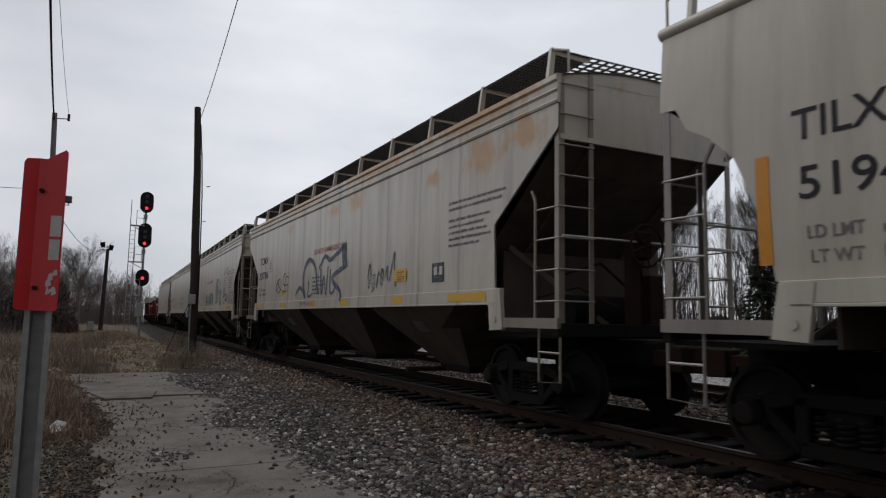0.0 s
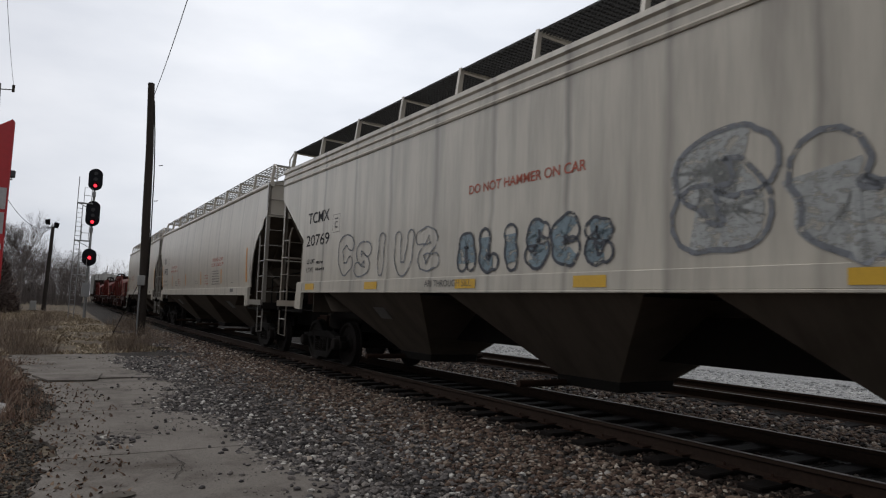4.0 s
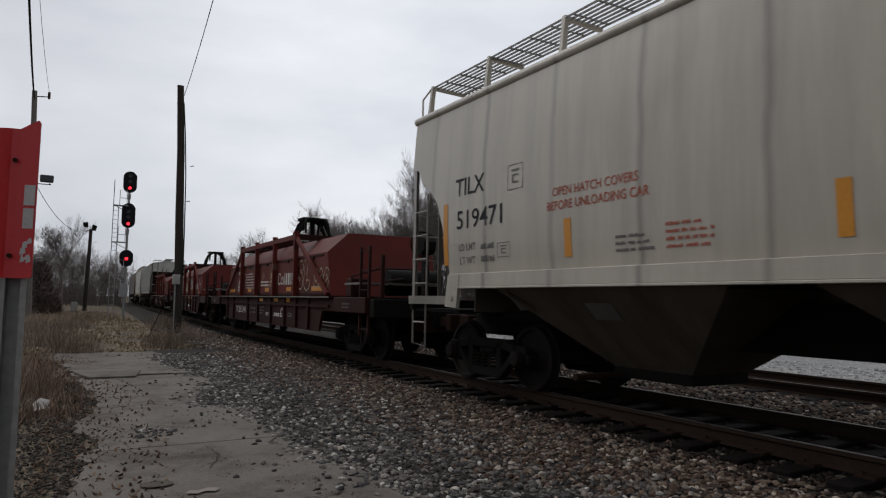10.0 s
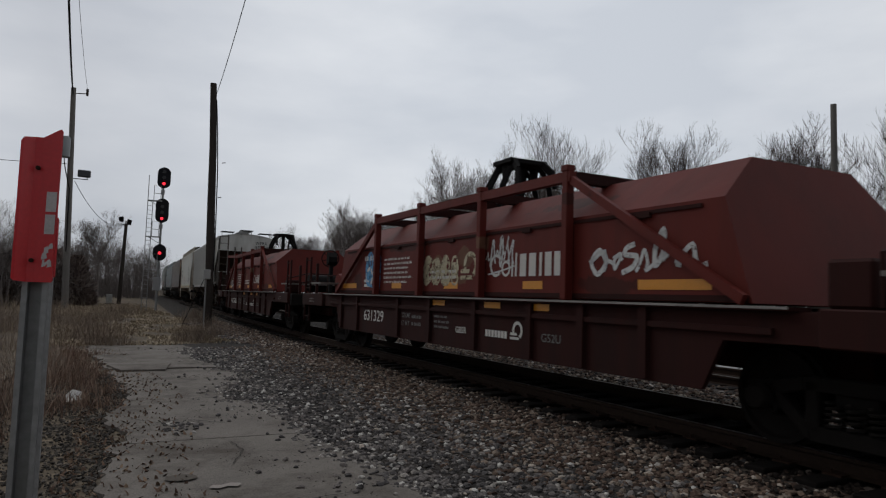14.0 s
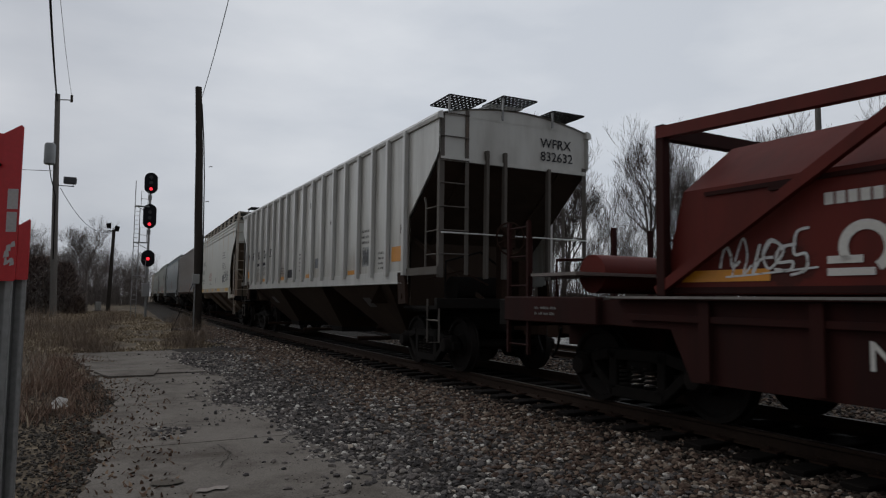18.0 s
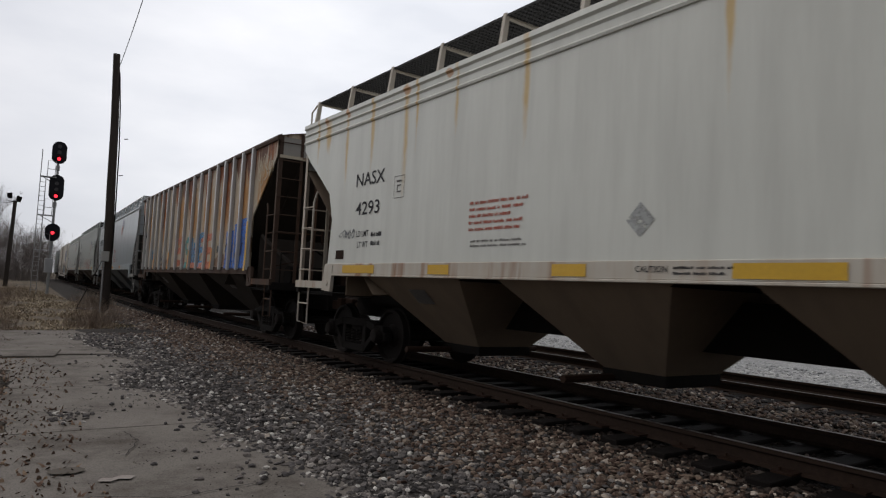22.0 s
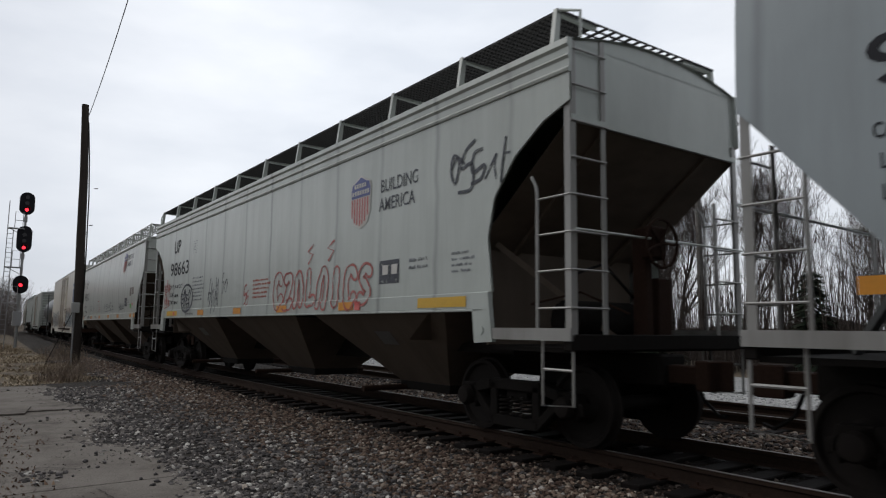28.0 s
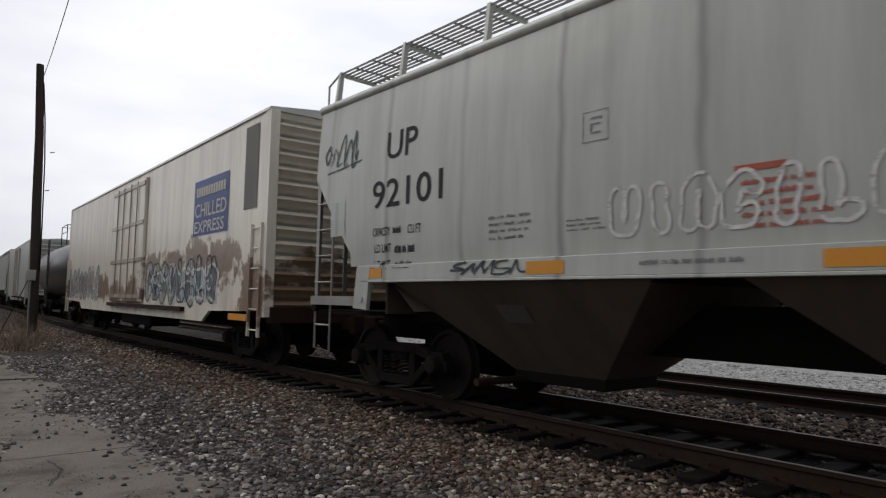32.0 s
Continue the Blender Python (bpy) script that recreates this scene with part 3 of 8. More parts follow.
def on_side(car, me, skin, y, z, name, label="", wide=0.0, out=0.006):
    """Lays a flat mesh (x to the right, y up) on the near side of a car at y, z; wide: its width in metres."""
    xs = [v.co.x for v in me.vertices]
    x_lo, x_hi = min(xs), max(xs)
    k = wide / (x_hi - x_lo) if wide else 1.0
    for v in me.vertices:
        a, b = (v.co.x - x_lo) * k, v.co.y
        v.co = (-skin(z + b) - out, y - a, z + b)
    ob = new(name, me)
    ob.parent = car
    return tagged(ob, label)


def stuffed(ob):
    ob["kind"] = "stuff"
    return ob


def say(car, skin, text, y, z, size, wide, mat, label="", bold=0.008):
    return stuffed(on_side(car, letters(text, size / 0.72, mat, bold=bold), skin, y, z, "lettering", label or "lettering that reads " + text.lower(), wide))


def patch(car, skin, y, z, w, h, mat, name="reflector", label="", out=0.006):
    n = max(1, int(h / 0.25))
    sh = Shape().loft([[(0, h * j / n, 0), (w, h * j / n, 0)] for j in range(n + 1)])
    return on_side(car, sh.mesh(name, mat), skin, y, z, name, label, 0, out)


def small_print(car, skin, y, z, w, h, lines, mat, seed, label="block of small print in unreadable lines"):
    """Lines of stencilled small print, as bars of uneven length broken into word-like runs."""
    r = random.Random(seed)
    sh = Shape()
    step = h / lines
    for k in range(lines):
        x, end = 0.0, w * r.uniform(0.72, 1.0)
        while x < end - 0.04:
            q = min(end, x + r.uniform(0.05, 0.22))
            b = h - (k + 0.8) * step
            c = x
            while c < q - 0.008:
                wide = min(r.uniform(0.012, 0.026), q - c)
                tall = step * r.choice((0.42, 0.42, 0.5, 0.34))
                sh.add([(c, b, 0), (c + wide, b, 0), (c + wide, b + tall, 0), (c, b + tall, 0)], [(0, 1, 2, 3)])
                c += wide + 0.007
            x = q + 0.03
    return stuffed(on_side(car, sh.mesh("small_print", mat), skin, y, z, "small_print", label))


def frame_mark(car, skin, y, z, w, h, mat, bar=0.009):
    sh = Shape()
    for a, b, c, d in ((0, w, 0, bar), (0, w, h - bar, h), (0, bar, 0, h), (w - bar, w, 0, h), (w * 0.3, w * 0.7, h * 0.25, h * 0.32), (w * 0.3, w * 0.38, h * 0.25, h * 0.6), (w * 0.3, w * 0.7, h * 0.54, h * 0.6), (w * 0.25, w * 0.75, h * 0.72, h * 0.8)):
        sh.add([(a, c, 0), (b, c, 0), (b, d, 0), (a, d, 0)], [(0, 1, 2, 3)])
    return stuffed(on_side(car, sh.mesh("boxed_mark", mat), skin, y, z, "boxed_mark", "small square plate mark"))


def ribbon(sh, pts, w, layer=0.0):
    """A flat painted stroke of width w along points."""
    left, right = [], []
    for i, p in enumerate(pts):
        a, b = pts[max(0, i - 1)], pts[min(len(pts) - 1, i + 1)]
        dx, dy = b[0] - a[0], b[1] - a[1]
        n = math.hypot(dx, dy) or 1
        left.append((p[0] - dy / n * w / 2, p[1] + dx / n * w / 2, layer))
        right.append((p[0] + dy / n * w / 2, p[1] - dx / n * w / 2, layer))
    sh.loft([left, right])


def graffiti(car, skin, y, z, w, h, n, seed, line, fill=None, stroke=0.04, label="spray-painted graffiti with looping outlines"):
    """A row of wobbling, letter-like shapes: a filled blob, its outline and a few inner strokes each."""
    r = random.Random(seed)
    ol, fl = Shape(), Shape()
    cw = w / n
    for k in range(n):
        cx, cy = (k + 0.5) * cw, h * r.uniform(0.45, 0.55)
        ax, ay = cw * r.uniform(0.5, 0.64), h * r.uniform(0.38, 0.52)
        ph = [r.uniform(0, 6.28) for _ in range(4)]
        am = [r.uniform(0.05, 0.2) for _ in range(4)]
        blob = []
        for i in range(29):
            t = i * math.tau / 28
            q = 1 + sum(am[j] * math.sin((j + 2) * t + ph[j]) for j in range(4)) * 0.8
            c, s = math.cos(t), math.sin(t)
            blob.append((cx + ax * q * abs(c) ** 0.7 * (1 if c > 0 else -1), cy + ay * q * abs(s) ** 0.7 * (1 if s > 0 else -1)))
        if fill:
            fl.add([(cx, cy, 0)] + [(*p, 0) for p in blob], [(0, i + 1, i + 2) for i in range(28)])
        if r.random() < 0.85:
            ribbon(ol, blob, stroke)
        for _ in range(2):
            x0, y0 = cx + r.uniform(-0.35, 0.35) * cw, cy + r.uniform(-0.3, 0.3) * h
            a0, bend = r.uniform(0, 6.28), r.uniform(-0.55, 0.55)
            pts = []
            for i in range(9):
                pts.append((x0, y0))
                a0 += bend
                x0, y0 = x0 + math.cos(a0) * h * 0.1, y0 + math.sin(a0) * h * 0.1
            ribbon(ol, pts, stroke * r.uniform(0.6, 1.1))
    for s2 in (fl, ol):
        s2.v = [(p[0], min(max(p[1], 0.0), h * 1.12), p[2]) for p in s2.v]
    if fill:
        stuffed(on_side(car, fl.mesh("graffiti", fill), skin, y, z, "graffiti", label, 0, 0.006))
    return stuffed(on_side(car, ol.mesh("graffiti", line), skin, y, z, "graffiti", label, 0, 0.010))


def smooth_line(key, steps=5):
    line = []
    for a, b, c, d in zip([key[0]] + key, key, key[1:], key[2:] + [key[-1]]):
        for q in range(steps):
            t = q / steps
            line.append(tuple(p1 + 0.5 * t * (p2 - p0 + t * (2 * p0 - 5 * p1 + 4 * p2 - p3 + t * (3 * (p1 - p2) + p3 - p0))) for p0, p1, p2, p3 in zip(a, b, c, d)))
    return line + [key[-1]]


FAT = (
    ((0.9, 0.85), (0.4, 0.95), (0.15, 0.7), (0.5, 0.5), (0.85, 0.3), (0.6, 0.05), (0.1, 0.12)),
    ((0.15, 0.95), (0.12, 0.4), (0.3, 0.05), (0.7, 0.05), (0.88, 0.4), (0.85, 0.95)),
    ((0.5, 1.0), (0.48, 0.5), (0.52, 0.0)),
    ((0.95, 0.8), (0.6, 0.98), (0.15, 0.8), (0.08, 0.4), (0.3, 0.05), (0.7, 0.03), (0.95, 0.2)),
    ((0.2, 1.0), (0.22, 0.5), (0.25, 0.1), (0.6, 0.05), (0.95, 0.1)),
    ((0.12, 0.0), (0.15, 0.6), (0.35, 0.95), (0.65, 0.95), (0.85, 0.6), (0.88, 0.0)),
    ((0.1, 0.9), (0.5, 0.95), (0.85, 0.85), (0.5, 0.5), (0.15, 0.1), (0.5, 0.05), (0.95, 0.1)),
)


def bubbles(car, skin, y, z, w, h, n, seed, line, fill=None, stroke=0.05, label="fat outlined bubble-letter graffiti", swell=1.0):
    """A row of fat strokes bent like swollen letters, each with a sprayed outline."""
    r = random.Random(seed)
    ol, fl = Shape(), Shape()
    cw = w / n
    last = -1
    for k in range(n):
        pick = r.choice([i for i in range(len(FAT)) if i != last])
        last = pick
        fat = min(0.15 * h, 0.2 * cw) * r.uniform(0.85, 1.1) * swell
        lift, tall, lean = h * r.uniform(0.0, 0.1), h * r.uniform(0.84, 1.0), r.uniform(-0.1, 0.2) * cw
        sk = smooth_line([((k + 0.06) * cw + fat + (cw * 1.0 - 2 * fat) * (u + r.uniform(-0.06, 0.06)) + lean * (v - 0.5), lift + fat + (tall - 2 * fat) * v) for u, v in FAT[pick]])
        left, right = [], []
        for i, p in enumerate(sk):
            a, b = sk[max(0, i - 1)], sk[min(len(sk) - 1, i + 1)]
            dx, dy = b[0] - a[0], b[1] - a[1]
            q = math.hypot(dx, dy) or 1
            f = fat * (1 + 0.12 * math.sin(i * 0.9 + k))
            left.append((p[0] - dy / q * f, p[1] + dx / q * f))
            right.append((p[0] + dy / q * f, p[1] - dx / q * f))
        if fill:
            fl.loft([[(*p, 0) for p in left], [(*p, 0) for p in right]])
        caps = []
        for (px, py), (qx, qy) in ((left[-1], right[-1]), (right[0], left[0])):
            mx, my, ux, uy = (px + qx) / 2, (py + qy) / 2, (px - qx) / 2, (py - qy) / 2
            caps.append([(mx + ux * math.cos(t) + uy * math.sin(t), my + uy * math.cos(t) - ux * math.sin(t)) for t in [j * math.pi / 6 for j in range(1, 6)]])
        ribbon(ol, left + caps[0] + right[::-1] + caps[1] + [left[0]], stroke * r.uniform(0.8, 1.05))
    if fill:
        stuffed(on_side(car, fl.mesh("graffiti", fill), skin, y, z, "graffiti", label, 0, 0.006))
    return stuffed(on_side(car, ol.mesh("graffiti", line), skin, y, z, "graffiti", label, 0, 0.010))


def scrawl(car, skin, y, z, w, h, n, seed, mat, stroke=0.035, label="quick spray-painted scrawl"):
    """A quick tag: arches, loops, slashes and hooks run together."""
    r = random.Random(seed)
    sh = Shape()
    count = max(2, round(1.25 * n))
    x, step = 0.0, w / count
    for k in range(count):
        drop = h * (0.22 if k % 3 == 1 else 0.0) * r.random()
        kind, lo, hi = r.choice("arch loop slash hook bar".split()), h * r.uniform(0.0, 0.3) - drop * 0.3, h * r.uniform(0.5, 1.0)
        lean, ww = r.uniform(0.05, 0.5) * step, step * r.uniform(0.7, 1.5)
        m = (lo + hi) / 2
        key = {
            "arch": [(0, lo), (0.1, m), (0.4, hi), (0.7, m), (0.8, lo), (1.2, lo + 0.1 * h)],
            "loop": [(0.1, m), (0.6, hi), (0.9, m), (0.5, lo), (0.1, m), (0.5, hi * 0.95), (1.2, m)],
            "slash": [(0, lo), (0.7, hi), (0.75, m), (1.0, lo)],
            "hook": [(0.8, hi), (0.2, hi * 0.9), (0.1, m), (0.8, m * 0.9), (0.7, lo), (0.0, lo)],
            "bar": [(0.4, hi), (0.35, m), (0.3, lo), (0.5, m * 1.1), (1.1, m)],
        }[kind]
        key = [(x + ww * (u + r.uniform(-0.14, 0.14)) + lean * v / h, v + h * r.uniform(-0.1, 0.1)) for u, v in key]
        line = smooth_line(key)
        ribbon(sh, line, stroke * r.uniform(0.5, 0.85))
        x += step
    if n > 2 and r.random() < 0.5:
        ribbon(sh, smooth_line([(0.1 * w, -0.08 * h), (0.5 * w, -0.02 * h), (1.1 * w, 0.1 * h)]), stroke * 0.5)
    return stuffed(on_side(car, sh.mesh("graffiti", mat), skin, y, z, "graffiti", label, 0, 0.009))


# ---------------- covered hoppers ----------------
GRATE = {}
GRATING = mat_plain("dark_grating", (0.045, 0.044, 0.043), 0.7, 0.1, 0.3)
PALE_GRATING = mat_plain("grey_grating", (0.27, 0.26, 0.245), 0.6, 0.1, 0.3)


def grating(length, wide, long_bars, gap=0.11):
    """A walkway of thin upright bars, with ties across them every gap metres."""
    key = (round(length, 2), wide, long_bars, gap)
    if key not in GRATE:
        sh = Shape()
        for k in range(long_bars):
            x = -wide / 2 + wide * k / (long_bars - 1)
            sh.box(x - 0.005, x + 0.005, -length / 2, length / 2, -0.015, 0.015)
        n = int(length / gap)
        for k in range(n + 1):
            y = -length / 2 + length * k / n
            sh.box(-wide / 2, wide / 2, y - 0.005, y + 0.005, -0.012, 0.012)
        GRATE[key] = sh
    return GRATE[key]


def profile_of(style, hw, eave):
    if style == "bulged":
        return lambda z: hw - 0.09 * max(0.0, (z - 2.6) / (eave - 2.6)) ** 2 - 0.05 * max(0.0, (2.6 - z) / 1.0) ** 2
    return lambda z: hw


CUTS = {
    "straight": ((0, 9), (0, 3.72), (1.5, 2.65), (1.46, 1.6)),
    "ribbed": ((0, 9), (0, 3.7), (0.45, 3.3), (1.2, 2.72), (1.2, 1.5)),
    "rusty": ((0, 9), (0.05, 4.0), (1.5, 2.75), (1.5, 1.5)),
    "soft": ((0, 9), (0.02, 3.85), (0.3, 3.6), (0.72, 3.3), (1.25, 2.9), (1.42, 2.42), (1.34, 1.6)),
    "stepped": ((0, 9), (0, 3.45), (0.2, 3.44), (0.34, 3.2), (0.6, 3.06), (0.88, 2.8), (1.06, 2.4), (1.2, 1.95), (1.24, 1.6)),
    "high": ((0, 9), (0.02, 3.1), (0.08, 3.05), (1.02, 1.95), (1.06, 1.6)),
    "round": ((0, 9), (0.0, 3.72), (0.4, 3.58), (0.86, 3.28), (1.22, 2.86), (1.34, 2.4), (1.24, 1.6)),
}


def cut_at(style, z):
    pts = CUTS[style]
    for (i0, z0), (i1, z1) in zip(pts, pts[1:]):
        if z >= z1:
            return i0 + (i1 - i0) * (z0 - z) / (z0 - z1)
    return pts[-1][0]


def hopper(a0, a1, label, paint, cut="straight", chord="ribbed", side="flat", hw=1.58, eave=4.4, wall=3.42, sill=(1.53, 1.73), bays=3, pitch=3.9, under=None,
           trim=None, ribs=(), rib_mat=None, deck=1.2, gear=None, boards=True, inset=1.48, brake_end=-1, bracket=None, end_paint=None):
    """A covered hopper from a0 (front) to a1 (rear) along the train. The near side is x < 0, the rear y > 0."""
    car = thing("covered_hopper", label, "freight car", "cars of the freight train")
    L, H = a1 - a0, (a1 - a0) / 2
    skin = profile_of(side, hw, eave)
    trim = trim or paint
    gear = gear or trim
    under = under or mat_paint("grimy_shaded_bays", (0.085, 0.068, 0.053), dirt=(0.026, 0.019, 0.014), grime=0.7, seam=0, rough=0.75)
    top_z = eave - (0.37 if chord == "ribbed" else 0.1)
    zs = sorted({sill[1], top_z, 2.0, 2.3, 2.6, 2.9, 3.2, 3.5, 3.8, *[z for _, z in CUTS[cut] if sill[1] < z < top_z]})
    zs = [z for z in zs if z <= top_z]
    # side sheets
    for sx in (-1, 1):
        sh = Shape()
        cols = 24
        sh.loft([[(sx * skin(z), u * (H - cut_at(cut, z)), z) for u in [-1 + 2 * i / cols for i in range(cols + 1)]] for z in zs])
        sh.loft([[(sx * (skin(z) - 0.03), u * (H - cut_at(cut, z)), z) for u in [-1 + 2 * i / cols for i in range(cols + 1)]] for z in zs])
        part("side_sheet", sh, paint, car, smooth=side != "flat")
        if chord == "ribbed":
            sh = Shape()
            o = skin(eave)
            prof = [(o - 0.03, top_z), (o + 0.02, top_z), (o + 0.03, top_z + 0.03), (o + 0.005, top_z + 0.06), (o + 0.005, top_z + 0.14), (o + 0.03, top_z + 0.17), (o + 0.005, top_z + 0.2), (o + 0.005, top_z + 0.27), (o + 0.035, top_z + 0.3), (o + 0.03, eave), (o - 0.05, eave + 0.01)]
            sh.prism([(sx * x, z) for x, z in prof], -H, H, "y")
            part("top_chord", sh, paint, car)
        else:
            o = skin(eave)
            if side == "flat":
                sh = Shape().prism([(sx * x, z) for x, z in ((o - 0.06, top_z), (o + 0.035, top_z - 0.01), (o + 0.05, top_z + 0.05), (o + 0.03, eave), (o - 0.05, eave + 0.03))], -H - 0.03, H + 0.03, "y")
            else:
                sh = Shape().tube((sx * (o - 0.02), -H - 0.03, eave - 0.045), (sx * (o - 0.02), H + 0.03, eave - 0.045), 0.072, 14)
            part("top_chord", sh, trim, car, smooth=True)
        # side sill band and its drop brackets
        sh = Shape().box(min(sx * (hw - 0.05), sx * (hw + 0.02)), max(sx * (hw - 0.05), sx * (hw + 0.02)), -H + 1.3, H - 1.3, sill[0], sill[1])
        sh.box(min(sx * (hw - 0.1), sx * (hw + 0.03)), max(sx * (hw - 0.1), sx * (hw + 0.03)), -H + 1.4, H - 1.4, sill[0] - 0.03, sill[0])
        part("side_sill", sh, trim, car, bevel=0.006)
        for e in (-1, 1):
            sh = Shape().prism([(e * (H - 1.62), sill[1] - 0.02), (e * (H - 1.3), sill[1] - 0.02), (e * (H - 1.22), 1.17), (e * (H - 1.55), 1.15)], sx * (hw - 0.03), sx * (hw + 0.03))
            sh.tube((sx * (hw - 0.05), e * (H - 1.42), 1.3), (sx * (hw + 0.045), e * (H - 1.42), 1.3), 0.05, 10)
            part("jacking_bracket", sh, bracket or trim, car)
            part("end_platform_rail", Shape().box(min(sx * (hw - 0.04), sx * (hw + 0.02)), max(sx * (hw - 0.04), sx * (hw + 0.02)), min(e * (H - 1.4), e * H), max(e * (H - 1.4), e * H), deck, deck + 0.13), gear, car)
            y0 = e * (H - 0.03)
            corner_ladders(car, sx, e, hw, H, deck, eave, 2.92, CUTS[cut][1][1], gear)
            st = Shape().path([(sx * (hw - 0.05), y0, 1.25), (sx * (hw - 0.05), y0, 0.55), (sx * (hw - 0.05), y0 - e * 0.44, 0.52), (sx * (hw - 0.05), y0 - e * 0.44, 1.25)], 0.018)
            st.tube((sx * (hw - 0.05), y0, 0.9), (sx * (hw - 0.05), y0 - e * 0.44, 0.9), 0.016)
            part("step_iron", st, gear, car, smooth=True)
    # ends: upright wall, slope sheet, posts, sill
    slope_y = min(3.6, (wall - 1.15) / math.tan(radians(38)))
    for e in (-1, 1):
        rows = [(eave, 0.0), (wall + 0.3, 0.0), (wall, 0.0)]
        o = lambda z: skin(z) - 0.035
        part("end_wall", Shape().loft([[(-o(z), e * (H - 0.05 - i), z), (o(z), e * (H - 0.05 - i), z)] for z, i in rows]), end_paint or paint, car)
        if side == "flat" and chord == "tube":
            for x, head in ((-0.62, wall + 0.2), (-0.26, wall + 0.2), (0.66, wall)):
                part("end_post", Shape().bar((x, e * (H - 0.04), deck - 0.06), (x, e * (H - 0.02), head), 0.1, 0.06), gear, car, bevel=0.006)
        # slope sheets take the dark bay paint: grime plus painted shade of the gap
        low = [(wall, 0.05), (wall - 0.02, 0.06), (2.3, (wall - 2.3) / (wall - 1.15) * slope_y), (1.15, slope_y)]
        part("slope_sheet", Shape().loft([[(-o(max(z, 1.7)), e * (H - i), z), (o(max(z, 1.7)), e * (H - i), z)] for z, i in low]), under, car, "grimy sloping end sheet, its shade put into the colour")
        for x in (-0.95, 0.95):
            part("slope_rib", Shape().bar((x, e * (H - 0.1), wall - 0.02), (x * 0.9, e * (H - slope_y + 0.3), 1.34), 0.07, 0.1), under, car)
        part("wall_lip", Shape().box(-hw + 0.05, hw - 0.05, min(e * (H - 0.06), e * (H - 0.02)), max(e * (H - 0.06), e * (H - 0.02)), wall - 0.035, wall + 0.03), paint, car)
        sh = Shape()
        for x in (-1.0, 1.0):
            sh.bar((x * 0.35, e * (H - 0.35), 1.15), (x * 1.3, e * (H - 1.5), 2.35), 0.07, 0.07)
        part("brace", sh, under, car)
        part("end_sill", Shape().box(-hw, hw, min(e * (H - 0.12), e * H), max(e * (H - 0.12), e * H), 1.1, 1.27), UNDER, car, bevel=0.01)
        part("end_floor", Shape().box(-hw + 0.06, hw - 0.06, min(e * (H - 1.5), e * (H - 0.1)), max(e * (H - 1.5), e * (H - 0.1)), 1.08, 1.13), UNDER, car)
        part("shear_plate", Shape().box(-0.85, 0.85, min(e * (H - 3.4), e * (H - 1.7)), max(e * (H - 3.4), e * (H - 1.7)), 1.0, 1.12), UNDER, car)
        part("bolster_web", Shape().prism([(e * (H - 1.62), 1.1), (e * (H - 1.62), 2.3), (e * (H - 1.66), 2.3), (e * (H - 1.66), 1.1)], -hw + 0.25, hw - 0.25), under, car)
        part("handrail", Shape().tube((-hw + 0.05, e * (H + 0.02), 2.35), (hw - 0.05, e * (H + 0.02), 2.35), 0.014), trim, car)
    e = brake_end
    if e:
        wheel = Shape()
        ring = [(-0.2 + 0.28 * math.cos(k * math.tau / 18), e * (H + 0.08), 2.3 + 0.28 * math.sin(k * math.tau / 18)) for k in range(19)]
        wheel.path(ring, 0.018)
        for k in range(5):
            wheel.tube((-0.2, e * (H + 0.06), 2.3), ring[int(k * 18 / 5)], 0.013)
        part("brake_stand", Shape().bar((-0.2, e * (H - 0.2), 1.1), (-0.2, e * (H - 0.2), 2.5), 0.2, 0.12).bar((0.35, e * (H - 0.45), 1.1), (0.35, e * (H - 0.45), 1.95), 0.3, 0.26).tube((-0.2, e * (H - 0.2), 2.45), (-0.2, e * (H + 0.02), 2.45), 0.06, 8), BROWN, car, "rust-brown brake stand and valve", bevel=0.015)
        part("brake_rod", Shape().path([(-0.1, e * (H - 0.2), 2.2), (0.3, e * (H - 0.5), 1.8), (0.9, e * (H - 0.9), 1.5)], 0.016).path([(-0.5, e * (H - 0.15), 1.5), (-0.8, e * (H - 0.6), 1.75), (-1.3, e * (H - 0.9), 1.6)], 0.014), BROWN, car)
        part("brake_wheel", wheel, BROWN, car, smooth=True)
        part("brake_gear_box", Shape().box(-0.34, -0.06, min(e * (H - 0.12), e * (H + 0.05)), max(e * (H - 0.12), e * (H + 0.05)), 2.12, 2.5), BROWN, car, bevel=0.03)
    tank = Shape().tube((-0.9, brake_end * (H - 0.75), 1.42), (0.2, brake_end * (H - 0.75), 1.42), 0.24, 14)
    tank.tube((0.2, brake_end * (H - 0.75), 1.42), (0.5, brake_end * (H - 0.75), 1.42), 0.13, 10)
    part("air_reservoir", tank, UNDER, car, smooth=True)
    pipes = Shape().path([(-1.2, brake_end * (H - 0.4), 1.16), (-1.2, brake_end * (H - 0.4), 1.9), (-0.4, brake_end * (H - 0.6), 2.1), (0.3, brake_end * (H - 0.7), 1.7)], 0.02)
    part("brake_pipe", pipes, UNDER, car)
    # roof with trough hatch and running boards
    o = skin(eave)
    arc_pts = [(x * o / 6, eave + 0.22 * (1 - (x / 6) ** 2)) for x in range(-6, 7)]
    part("roof", Shape().loft([[(x, y, z) for x, z in arc_pts] for y in (-H + 0.02, 0, H - 0.02)]).loft([[(x, y, z - 0.02) for x, z in arc_pts] for y in (-H + 0.02, 0, H - 0.02)]), paint, car, smooth=True)
    for e in (-1, 1):
        part("roof_end", Shape().add([(x, e * (H - 0.045), z - 0.012) for x, z in arc_pts], [tuple(range(13))]), paint, car)
